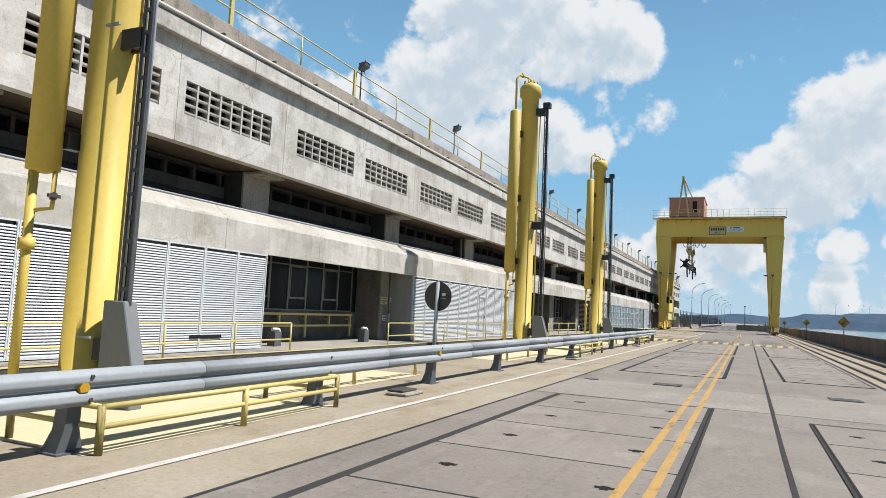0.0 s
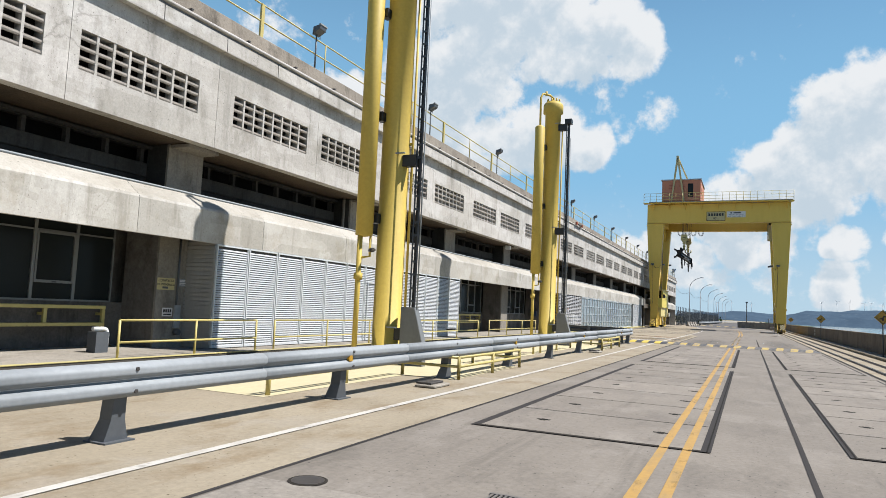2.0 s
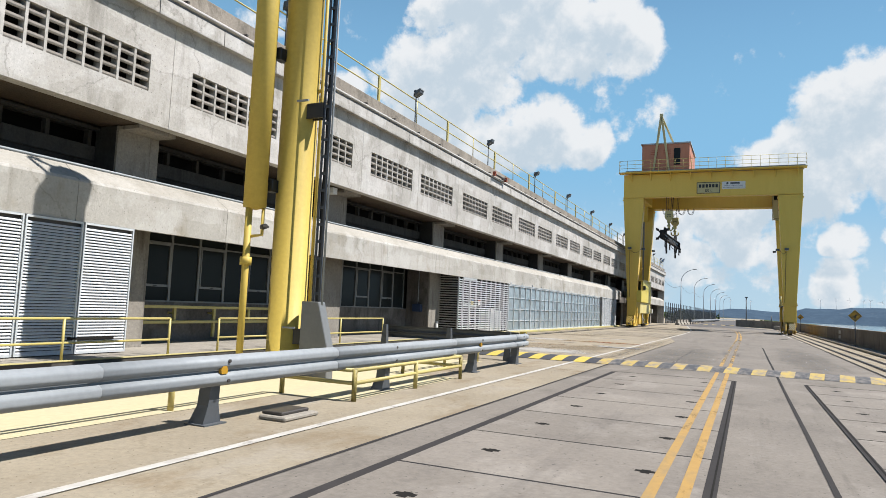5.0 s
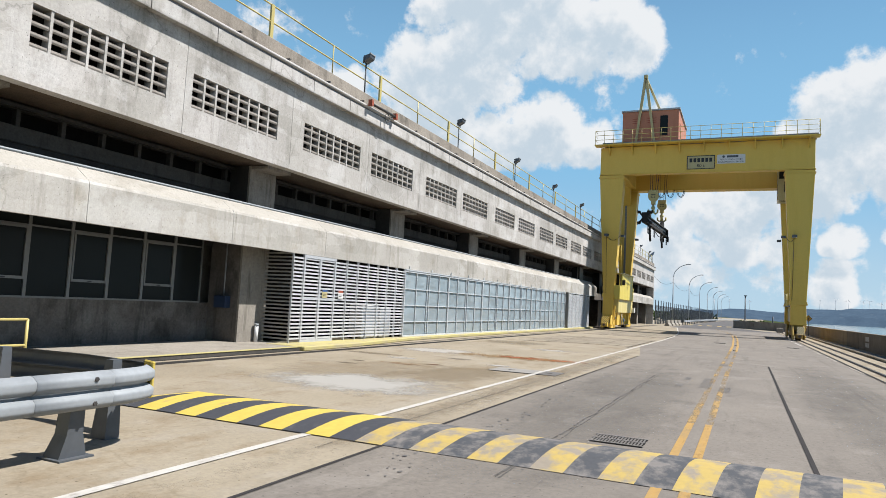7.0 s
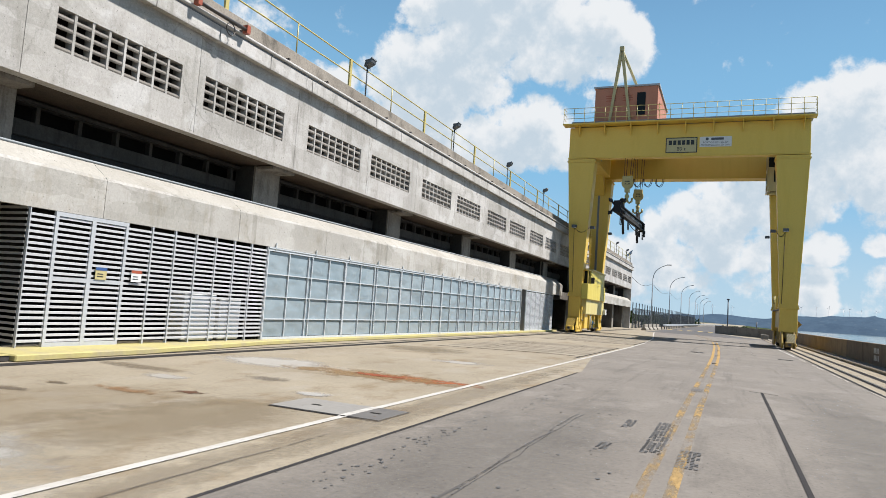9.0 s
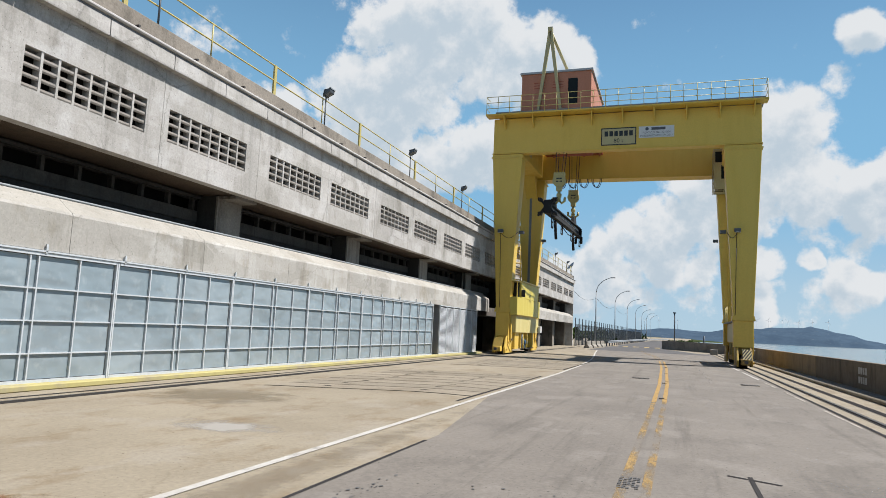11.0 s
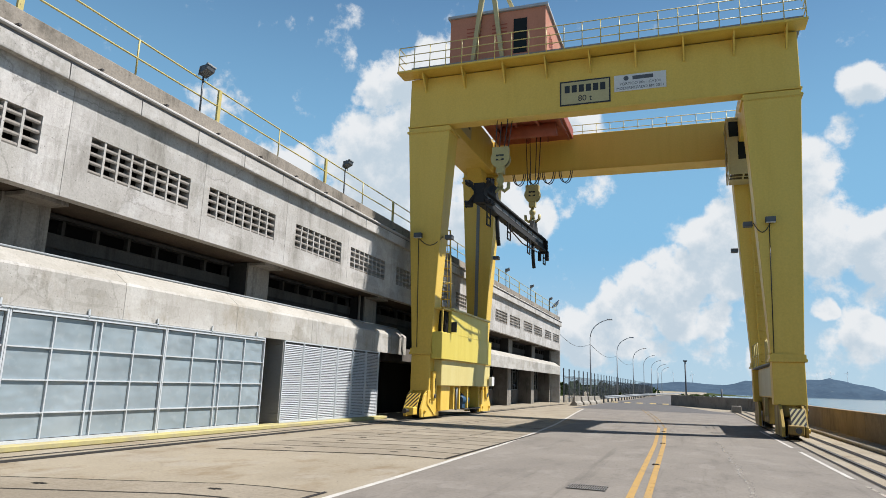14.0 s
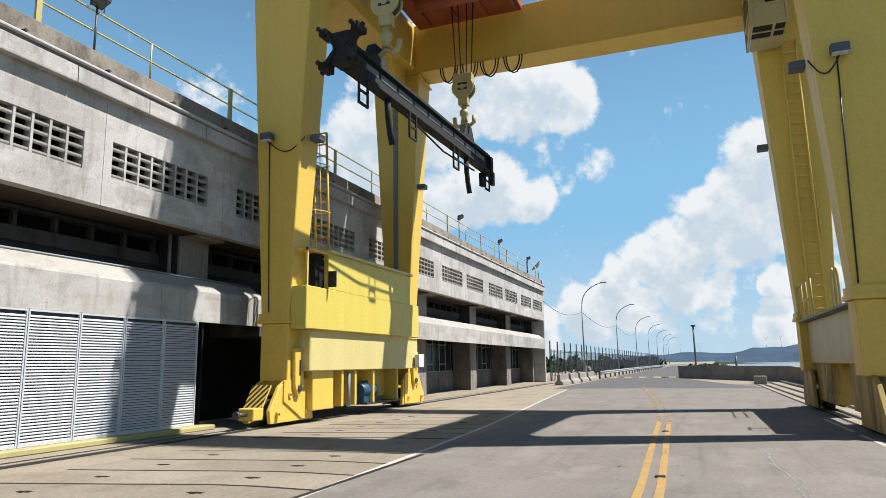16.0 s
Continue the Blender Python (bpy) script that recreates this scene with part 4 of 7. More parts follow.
pm2 = mesh_of("post", box(B(), -0.03, 0.03, -0.06, 0.06, 0, 0.95), M_YRAIL)
i = 0
y = -19.1
while y < END - 0.3:
    ob = new("post", pm2 if i % 2 else pm); ob.parent = rt; ob.location = (0, y - 50, 0)
    y += 2.95; i += 1
for z in (0.47, 0.93):
    part("bar", tube(B(), (0, -70, z), (0, END - 50.2, z), 0.022, 6), M_YRAIL, rt)


def flood(name="roof_floodlight"):
    t = thing(name, (X0 - 0.18, 0, 8.2), "grey roof floodlight on a short dark pole", "floodlight", "roof floodlights")
    part("pole", tube(B(), (0, 0, 0), (0, 0, 1.05), 0.025, 8), M_POST, t)
    head = B()
    prism(head, [(-0.05, 1.05), (0.22, 1.18), (0.25, 1.32), (-0.02, 1.28)], -0.16, 0.16, "y")
    h = part("head", soften(head, 0.01), M_POST, t)
    part("visor", box(B(), 0.20, 0.26, -0.17, 0.17, 1.30, 1.34), M_GALV, h)
    part("bracket", sweep(B(), [(0, -0.18, 1.0), (0, -0.18, 1.2), (0, 0.18, 1.2), (0, 0.18, 1.0)], 0.012, 6), M_POST, t)
    return t


f0 = flood()
ys = [-12.4 + 7.98 * i for i in range(19)]
f0.location = (X0 - 0.18, ys[0], 8.2)
for y in ys[1:]:
    if y < END - 1:
        copy_thing(f0, Matrix.Translation((X0 - 0.18, y, 8.2)))
ct = thing("cornice_conduit", (X0 + 0.16, 50, 7.585), "dark conduit clipped along the cornice", "conduit")
part("pipe", tube(B(), (0, -70, 0), (0, END - 50, 0), 0.022, 6), M_POST, ct)
clip = mesh_of("bracket", box(B(), -0.12, 0.05, -0.03, 0.03, 0.05, 0.09), M_STEEL)
y = -18.0
while y < END - 0.5:
    ob = new("bracket", clip); ob.parent = ct; ob.location = (0, y - 50, 0.10)
    y += 1.92
t = thing("wall_valve", (X0 + 0.33, 59.9, 7.2), "rusty orange valve with a hand wheel on the cornice", "valve")
part("pipe", tube(B(), (0, -0.9, 0.55), (0, 0.9, 0.55), 0.05, 8), M_STEEL, t)
for y in (-0.85, 0.8):
    part("flange", box(B(), -0.07, 0.07, y - 0.06, y + 0.06, 0.46, 0.66), M_RED, t)
wheel = B()
pts = [(0.0, 0.25 + 0.15 * math.cos(a), 0.35 + 0.15 * math.sin(a)) for a in [2 * math.pi * i / 12 for i in range(13)]]
sweep(wheel, pts, 0.015, 5)
part("hand_wheel", wheel, M_STEEL, t)
t = thing("satellite_dish", (X0 - 0.2, END - 0.4, 8.25), "small pale satellite dish on a short mast", "dish")
part("mast", tube(B(), (0, 0, 0), (0, 0, 0.9), 0.03, 8), M_GALV, t)
part("dish", lathe(B(), (0, 0, 0), [(0.02, 0.0), (0.3, 0.06), (0.55, 0.2), (0.55, 0.22), (0.3, 0.09), (0.02, 0.03)], 20), M_ROOF, t).matrix_basis = pose(0, 0, 1.0, 50, 0, -60)
t = thing("wall_floodlight", (-12.2, 47.5, 4.66), "square pale fitting under the upper wall", "lamp")
part("box", soften(box(B(), -0.1, 0.15, -1.05, -0.8, 0, 0.2), 0.01), M_PLATE, t)

# band gutter hooks above the glazing
gt = thing("glazing_rail", (X0 + 0.02, 62.72, 2.565), "thin rail with clips above the glazed screens", "rail")
part("bar", box(B(), -0.03, 0.03, 0, 24.15, 0, 0.035), M_ALU, gt)
hk = mesh_of("clip", box(B(), 0.0, 0.03, -0.02, 0.02, -0.02, 0.16), M_ALU)
for i in range(13):
    ob = new("clip", hk); ob.parent = gt; ob.location = (0, 0.3 + 1.95 * i, 0)

# ---- gantry crane ----
crane = thing("gantry_crane", (-3.4, 100.6, 0), "tall yellow portal crane straddling the road on rails", "crane")
FY, RY = 96.2, 104.0         # front faces of the two girders
GB, GT = 12.45, 15.0         # underside and top of the girders


def sub(name, bm, mat, parent, label=""):
    return part(name, bm, mat, parent, label)


M_WALKWAY = paint("grey walkway grating", (0.30, 0.32, 0.34), (0.2, 0.2, 0.2), 0.6, 0.3)
for y, nm in ((FY, "front_girder"), (RY, "rear_girder")):
    th, top = (0.55, GT) if y == FY else (1.15, 14.69)
    g = wpart(nm, soften(box(B(), -11.45, 4.25, y, y + th, GB + 0.25, top - 0.05), 0.02), M_YELLOW, crane)
    sub("flange", box(B(), -11.5, 4.3, y - 0.03, y + th + 0.02, GB + 0.19, GB + 0.25), M_YELLOW, g)
    front = y == FY
    dy0, dy1 = (y - 0.75, y + 0.1) if front else (y + 1.05, y + 1.9)
    sub("deck", box(B(), -11.85, 4.55, dy0, dy1, top, top + 0.08), M_YELLOW, g)
    sub("deck_plate", box(B(), -11.2, 4.4, dy0 + 0.1, y + 1.1, top + 0.08, top + 0.2), M_WALKWAY, g, "grey walkway plate")
    br = B()
    if front:
        prism(br, [(y - 0.62, top), (y, top), (y, top - 0.75), (y - 0.05, top - 0.75)], -0.03, 0.03, "x")
    else:
        prism(br, [(y + 1.8, top), (y + 1.15, top), (y + 1.15, top - 0.75), (y + 1.2, top - 0.75)], -0.03, 0.03, "x")
    br = mesh_of("bracket", br, M_YELLOW)
    for i in range(9):
        ob = new("bracket", br); ob.parent = g; ob.location = (-10.7 + 1.82 * i, 0, 0)
    # railing on the outer edge
    ye = dy0 + 0.04 if front else dy1 - 0.04
    rl = B()
    posts = [-11.8 + 16.3 * i / 22 for i in range(23)]
    for x in posts:
        tube(rl, (x, ye, top + 0.08), (x, ye, top + 1.2), 0.02, 6)
    for z in (0.45, 0.82, 1.2):
        tube(rl, (-11.8, ye, top + z), (4.5, ye, top + z), 0.02, 6)
    for x in (-11.8, 4.5):
        for z in (0.45, 0.82, 1.2):
            tube(rl, (x, ye, top + z), (x, ye + (0.8 if front else -0.8), top + z), 0.02, 6)
    sub("railing", rl, M_YRAIL, g, "pale tubular deck railing")
    tr = B()
    box(tr, -11.2, 4.2, y + 0.35 if front else y + 0.5, y + 0.43 if front else y + 0.58, top + 0.2 if front else top + 0.0, top + 0.32 if front else top + 0.1)
    sub("trolley_rail", tr, M_STEEL, g)
for x in (-11.3, 2.5):
    e = wpart("end_beam", soften(box(B(), x, x + 1.6, FY + 0.56, RY, GB + 0.35, 14.6), 0.02), M_YELLOW, crane)
    sub("gusset", prism(B(), [(FY + 1.15, GB + 0.35), (FY + 2.4, GB + 0.35), (FY + 1.15, GB - 1.2)], x + 0.4, x + 1.2, "x"), M_YELLOW, e)
    sub("gusset", prism(B(), [(RY, GB + 0.35), (RY - 1.25, GB + 0.35), (RY, GB - 1.2)], x + 0.4, x + 1.2, "x"), M_YELLOW, e)


def bogie(x, y, out, parent):
    """A rail bogie: broad cut side plates down to the rail, wheels between them, a pin plate, a bumper and a sloping striped guard; out points away from the crane."""
    def q(v):
        return y + out * v
    pl = B()
    prof = [(1.05, 0.10), (1.1, 0.42), (0.72, 0.98), (0.35, 1.18), (-0.62, 1.18), (-0.85, 0.9), (-0.9, 0.10)]
    for xx in (x - 0.40, x + 0.30):
        prism(pl, [(q(a), b) for a, b in prof], xx, xx + 0.10, "x")
    box(pl, x - 0.30, x + 0.30, y - 0.3, y + 0.3, 0.75, 1.15)
    mb = M_YELLOW if x < 0 else M_YGRIMESHADE
    b = wpart("bogie", soften(pl, 0.012), mb, parent)
    # doubled plate with a slanting lower edge
    sub("cover_plate", soften(prism(B(), [(q(0.55), 1.15), (q(-0.75), 1.15), (q(-0.8), 0.14), (q(-0.3), 0.14), (q(0.55), 0.62)], x + 0.40, x + 0.44, "x"), 0.006), mb, b)
    for yy in (-0.5, 0.5):
        wh = B(); tube(wh, (x - 0.16, y + yy, 0.36), (x + 0.16, y + yy, 0.36), 0.32, 20)
        sub("wheel", wh, M_STEEL, b)
    for a, z in ((0.8, 0.34), (-0.5, 0.36), (0.3, 0.8)):
        lug = B(); tube(lug, (x + 0.40, q(a), z), (x + 0.48, q(a), z), 0.05, 10); box(lug, x + 0.44, x + 0.48, q(a) - 0.06, q(a) + 0.06, z - 0.10, z)
        sub("lug", lug, M_YELLOW, b)
    knuckle = B()
    prism(knuckle, [(y - 0.24, 1.95), (y + 0.24, 1.95), (y + 0.2, 1.0), (y + 0.08, 0.74), (y - 0.08, 0.74), (y - 0.2, 1.0)], x + 0.44, x + 0.54, "x")
    k = sub("pin_plate", soften(knuckle, 0.012), M_YELLOW, b)
    pn = B(); tube(pn, (x + 0.5, y, 0.93), (x + 0.58, y, 0.93), 0.09, 12)
    sub("pin", pn, M_STEEL, b)
    sub("key_slot", box(B(), x + 0.541, x + 0.546, y - 0.03, y + 0.03, 1.25, 1.65), M_VOID, b)
    bf = B()
    box(bf, x - 0.22, x + 0.22, min(q(1.08), q(1.5)), max(q(1.08), q(1.5)), 0.2, 0.50)
    sub("bumper_box", soften(bf, 0.02), mb, b)
    tb = B(); tube(tb, (x, q(1.5), 0.36), (x, q(1.85), 0.36), 0.055, 14); tube(tb, (x, q(1.82), 0.36), (x, q(1.9), 0.36), 0.095, 14)
    sub("bumper", tb, M_STEEL, b)
    # sloping guard with slanting black bars, from (1.12, 0.45) up to (0.75, 1.0)
    hw, gx = (0.27, x - 0.06) if x < 0 else (0.23, x + 0.12)
    gd = prism(B(), [(q(1.13), 0.45), (q(1.17), 0.47), (q(0.80), 1.03), (q(0.76), 1.01)], gx - hw, gx + hw, "x")
    sub("guard_plate", gd, M_YELLOW if x < 0 else M_CREAM, b)
    c = -hw - 0.42
    while c < hw - 0.02:
        w = 0.075
        us = [min(hw, max(-hw, u)) for u in (c, c + w, c + w + 0.45, c + 0.45)]
        vs = [min(1.0, max(0.0, (u - u0) / 0.45)) for u, u0 in zip(us, (c, c + w, c + w, c))]
        if us[2] - us[0] > 0.03:
            st = B()
            st.faces.new([st.verts.new((gx + u, q(1.175 - 0.369 * v), 0.475 + 0.559 * v)) for u, v in zip(us, vs)])
            sub("stripe", st, M_BLACK, b)
        c += 0.15


for side, lo, hi in ((-1, (-10.91, -10.07), (-11.48, -9.53)), (1, (2.72, 3.76), (2.26, 4.26))):
    xc = (lo[0] + lo[1]) / 2
    for y in (FY, RY):
        bm = hexa(B(), (lo[0], lo[1], y + 0.05, y + 0.72), (hi[0], hi[1], y + 0.0, y + 1.15), 2.72, GB + 0.17)
        leg = wpart("leg", soften(bm, 0.02), M_YELLOW, crane)
        for z0, z1, r, g in ((2.60, 2.70, lo, 0.08), (2.70, 2.86, lo, 0.05), (GB - 0.06, GB + 0.02, hi, 0.06)):
            sub("collar", box(B(), r[0] - g, r[1] + g, y - g + 0.04, y + (0.72 if r is lo else 1.15) + g, z0, z1), M_YELLOW, leg)
        for i in range(14):
            a = hi[0] + (hi[1] - hi[0]) * (i + 0.5) / 14
            sub("bolt", box(B(), a - 0.025, a + 0.025, y - 0.04, y - 0.0, GB - 0.11, GB - 0.06), M_YELLOW, leg)
        wpart("foot", soften(box(B(), lo[0], lo[1], y + 0.05, y + 0.72, 1.12, 2.60), 0.02), M_YELLOW, crane)
        bogie(xc, y + 0.45, -1 if y == FY else 1, crane)
    # flood lamps on the front legs, with their cable
    lm = B()
    zl = 7.55
    fx = lo[0] + (hi[0] - lo[0]) * 0.5
    box(lm, fx + 0.28, fx + 0.62, FY - 0.28, FY - 0.06, zl, zl + 0.2)
    l = wpart("flood_lamp", soften(lm, 0.015), M_POST, crane, "grey flood lamp on the leg")
    sub("lens", box(B(), fx + 0.30, fx + 0.60, FY - 0.29, FY - 0.1, zl - 0.012, zl), M_PLATE, l)
    inner = hi[1] if side < 0 else hi[0]
    xi = (lo[1] + hi[1]) / 2 if side < 0 else (lo[0] + hi[0]) / 2
    l2 = B(); box(l2, min(xi - side * 0.1, xi - side * 0.42), max(xi - side * 0.1, xi - side * 0.42), FY + 0.3, FY + 0.6, zl, zl + 0.18)
    wpart("flood_lamp", soften(l2, 0.015), M_POST, crane, "grey flood lamp on the leg")
    l3 = B(); box(l3, min(xi - side * 0.1, xi - side * 0.42), max(xi - side * 0.1, xi - side * 0.42), RY + 0.1, RY + 0.4, zl + 0.5, zl + 0.68)
    wpart("flood_lamp", soften(l3, 0.015), M_POST, crane, "grey flood lamp on the leg")
    cb = B()
    a, b = Vector((fx + 0.45, FY - 0.1, zl)), Vector((xi - side * 0.1, FY + 0.1, zl + 0.05))
    pts = [a.lerp(b, i / 8) + Vector((0, -0.02, -0.35 * math.sin(math.pi * i / 8))) for i in range(9)]
    sweep(cb, pts, 0.018, 5)
    tube(cb, (fx + 0.42, FY - 0.012, zl), (fx + 0.42 - 0.1 * side, FY + 0.02, 2.9), 0.016, 5)
    wpart("lamp_cable", cb, M_BLACK, crane)

# left side: electrical room between the legs
M_CASE = paint("lemon casing paint", (0.93, 0.75, 0.13), (0.78, 0.59, 0.10), 0.5, amount=0.4, streak=(1.6, 1.6, 0.2), chips=(0.76, (0.25, 0.13, 0.05)))
M_CASE2 = paint("pale casing paint", (0.90, 0.76, 0.30), (0.76, 0.60, 0.20), 0.55, amount=0.5, streak=(1.6, 1.6, 0.2), chips=(0.74, (0.25, 0.13, 0.05)))
sb = wpart("side_box", soften(box(B(), -10.4, -9.72, FY + 0.55, RY + 0.05, 1.36, 2.45), 0.02), M_CASE2, crane, "pale yellow lower casing")
sub("upper_casing", soften(box(B(), -10.05, -9.58, FY + 0.10, RY - 0.75, 2.45, 3.57), 0.015), M_CASE, sb)
sub("top_casing", soften(box(B(), -10.4, -9.585, FY + 1.22, RY - 0.9, 3.57, 4.58), 0.015), M_CASE, sb)
sub("roof_lip", box(B(), -10.45, -9.50, FY + 1.18, RY - 0.84, 4.58, 4.66), M_CASE2, sb)
sub("end_plate", soften(box(B(), -10.4, -9.66, RY - 0.75, RY + 0.05, 2.45, 3.6), 0.012), M_CASE, sb)
sub("seam", box(B(), -9.72, -9.68, FY + 0.6, RY, 2.40, 2.45), M_YELLOW, sb)
sub("hatch", box(B(), -10.3, -9.72, FY + 0.75, FY + 1.2, 3.575, 4.5), M_VOID, sb, "open dark hatch")
fr = B(); box(fr, -9.66, -9.60, FY + 0.15, FY + 0.21, 3.57, 4.58); box(fr, -10.0, -9.60, FY + 0.15, FY + 1.2, 4.52, 4.58)
sub("hatch_frame", fr, M_YELLOW, sb)
sub("hatch_door", box(B(), -9.58, -9.34, FY + 1.20, FY + 1.24, 3.62, 4.06), M_BLACK, sb)
for zz in range(14):
    sub("weld_bead", box(B(), -9.586, -9.574, FY + 1.75 + 0.36 * zz, FY + 1.95 + 0.36 * zz, 3.555, 3.58), M_CASE, sb)
sub("junction_box", soften(box(B(), -9.66, -9.48, RY - 0.35, RY + 0.1, 1.4, 1.85), 0.01), M_PLATE, sb, "white junction box")
for y in (FY + 2.4, FY + 3.2, FY + 4.4, FY + 6.2):
    sub("strut", box(B(), -10.3, -9.8, y, y + 0.12, 0.35, 1.4), M_YELLOW, sb)
sub("drive_housing", soften(box(B(), -10.28, -9.86, FY + 0.95, FY + 2.05, 0.32, 1.38), 0.02), M_YELLOW, sb)
sub("back_plate", box(B(), -10.28, -10.24, FY + 3.35, FY + 6.2, 0.5, 1.38), M_YELLOW, sb)
sub("conduit", tube(B(), (-9.84, FY + 2.9, 0.3), (-9.84, FY + 2.9, 1.3), 0.05, 10), M_GALV, sb)
sub("tray", box(B(), -10.3, -9.8, FY + 4.0, FY + 6.6, 0.3, 0.36), M_STEEL, sb)
mo = tube(B(), (-10.05, FY + 3.9, 0.72), (-10.05, FY + 4.9, 0.72), 0.22, 18); tube(mo, (-10.05, FY + 4.9, 0.72), (-10.05, FY + 5.0, 0.72), 0.17, 18); box(mo, -10.2, -9.9, FY + 4.0, FY + 4.8, 0.36, 0.55); box(mo, -10.12, -9.98, FY + 4.2, FY + 4.5, 0.9, 1.02)
sub("motor", soften(mo, 0.01), paint("blue motor paint", (0.03, 0.10, 0.2), (0.02, 0.05, 0.1), 0.4), sb, "small blue drive motor")
# right side beam
rb = wpart("side_beam", soften(box(B(), 2.95, 3.6, FY + 0.85, RY + 0.05, 1.35, 2.55), 0.02), M_YELLOW, crane)
sub("platform", box(B(), 2.7, 3.7, FY + 0.85, RY + 0.05, 2.55, 2.60), M_WALKWAY, rb)
sub("panel", box(B(), 2.925, 2.947, FY + 1.0, RY - 0.05, 1.40, 2.5), M_CREAM, rb, "cream side panel with rusty edges")
for a, b, zt in ((FY + 0.9, FY + 2.9, 0.30), (RY - 2.9, RY - 0.2, 0.30)):
    sub("skirt_plate", soften(box(B(), 3.02, 3.5, a, b, zt, 1.36), 0.015), M_YGRIMESHADE, rb)
    sub("gusset", prism(B(), [(a + 0.2, 1.36), (a + 0.26, 1.36), (a + 0.56, 0.6), (a + 0.5, 0.6)], 2.9, 3.03, "x"), M_CREAM, rb)
for y in (FY + 1.75, FY + 2.15):
    sub("ladder_hoop", sweep(B(), [(2.78, y, 2.6), (2.78, y, 3.25), (2.78, y + 0.03, 3.4), (2.78, y + 0.16, 3.48), (2.78, y + 0.29, 3.4), (2.78, y + 0.32, 3.25), (2.78, y + 0.32, 2.6)], 0.028, 8), M_YRAIL, rb)
rl = B()
for i in range(4):
    y = RY - 2.6 + 0.85 * i
    tube(rl, (2.75, y, 2.6), (2.75, y, 3.6), 0.02, 6)
for z in (3.1, 3.6):
    tube(rl, (2.75, RY - 2.6, z), (2.75, RY, z), 0.02, 6)
sub("railing", rl, M_YRAIL, rb)


def ladder(name, x0, y, z0, x1, z1, parent, cage):
    """A ladder leaning with its leg from (x0, z0) to (x1, z1) on the plane y, with a cage of hoops."""
    ld = B()
    n = int((z1 - z0) / 0.33)
    for s in (-0.22, 0.22):
        tube(ld, (x0 + s, y, z0), (x1 + s, y, z1), 0.036, 6)
    for i in range(n + 1):
        f = i / n
        x, z = x0 + (x1 - x0) * f, z0 + (z1 - z0) * f
        tube(ld, (x - 0.22, y, z), (x + 0.22, y, z), 0.025, 5)
    l = wpart(name, ld, M_YELLOW, parent)
    if cage:
        cg = B()
        for i in range(0, n + 1, 4):
            f = i / n
            x, z = x0 + (x1 - x0) * f, z0 + (z1 - z0) * f
            sweep(cg, [(x - 0.3 * math.cos(math.pi * j / 8), y - 0.55 * math.sin(math.pi * j / 8), z) for j in range(9)], 0.015, 5)
        for j in (2, 4, 6):
            o = (-0.3 * math.cos(math.pi * j / 8), -0.55 * math.sin(math.pi * j / 8))
            tube(cg, (x0 + o[0], y + o[1], z0), (x1 + o[0], y + o[1], z1), 0.012, 5)
        sub("cage", cg, M_YELLOW, l)


ladder("ladder", 3.25, RY - 0.15, 2.6, 3.2, GB, crane, False)
ladder("ladder", -9.95, FY + 1.5, 4.4, -10.1, 8.2, crane, True)
cr = B(); tube(cr, (3.55, RY - 0.1, 5.2), (3.4, RY - 0.1, GB), 0.03, 6)
wpart("cable_pipe", cr, M_YELLOW, crane)
gp = B(); box(gp, -10.62, -10.45, RY - 0.03, RY + 0.03, 3.0, GB)
wpart("cable_duct", gp, M_WALKWAY, crane, "grey cable duct on the rear leg")
# operator's cab under the girder on the right leg
CX0, CX1, CY0, CY2, CZ0, CZ1 = 2.0, 3.05, 102.0, 103.93, 11.3, 13.9
cb0 = wpart("operator_cab", box(B(), CX0 + 0.1, CX1, CY0 + 1.0, CY2, CZ0, CZ0 + 0.08), M_CREAM, crane, "small cream framed operator cab")
for x in (CX0, CX1 - 0.08):
    for y in (CY0, CY2 - 0.08):
        sub("cab_post", box(B(), x, x + 0.08, y, y + 0.08, CZ0, CZ1), M_CREAM, cb0)
for z in (CZ0 + 0.05, CZ0 + 0.62, CZ0 + 1.62, CZ0 + 1.72, CZ1 - 0.05):
    for x0, x1, y0, y1 in ((CX0 + 0.08, CX1 - 0.08, CY0 + 0.01, CY0 + 0.07), (CX0 + 0.01, CX0 + 0.07, CY0 + 0.08, CY2 - 0.08)):
        sub("cab_rail", box(B(), x0, x1, y0, y1, z - 0.05, z + 0.05), M_CREAM, cb0)
# glazed floor of four panes, glass band at the top, panels below it
for a in (0.0, 0.5, 0.95):
    sub("cab_mullion", box(B(), CX0 + 0.08, CX1 - 0.08, CY0 + a + 0.02, CY0 + a + 0.09, CZ0 - 0.02, CZ0 + 0.04), M_CREAM, cb0)
sub("cab_mullion", box(B(), CX0 + 0.62, CX0 + 0.69, CY0 + 0.09, CY0 + 0.97, CZ0 - 0.015, CZ0 + 0.035), M_CREAM, cb0)
sub("cab_window", box(B(), CX0 + 0.08, CX1 - 0.08, CY0 + 0.09, CY0 + 0.97, CZ0 + 0.005, CZ0 + 0.015), M_DGLASS, cb0)
sub("cab_window", box(B(), CX0 + 0.09, CX1 - 0.09, CY0 + 0.035, CY0 + 0.045, CZ0 + 1.77, CZ1 - 0.1), M_DGLASS, cb0)
sub("cab_window", box(B(), CX0 + 0.035, CX0 + 0.045, CY0 + 0.09, CY2 - 0.09, CZ0 + 0.67, CZ0 + 1.57), M_DGLASS, cb0)
sub("cab_window", box(B(), CX0 + 0.45, CX1 - 0.09, CY0 + 0.035, CY0 + 0.045, CZ0 + 0.67, CZ0 + 1.57), M_DGLASS, cb0)
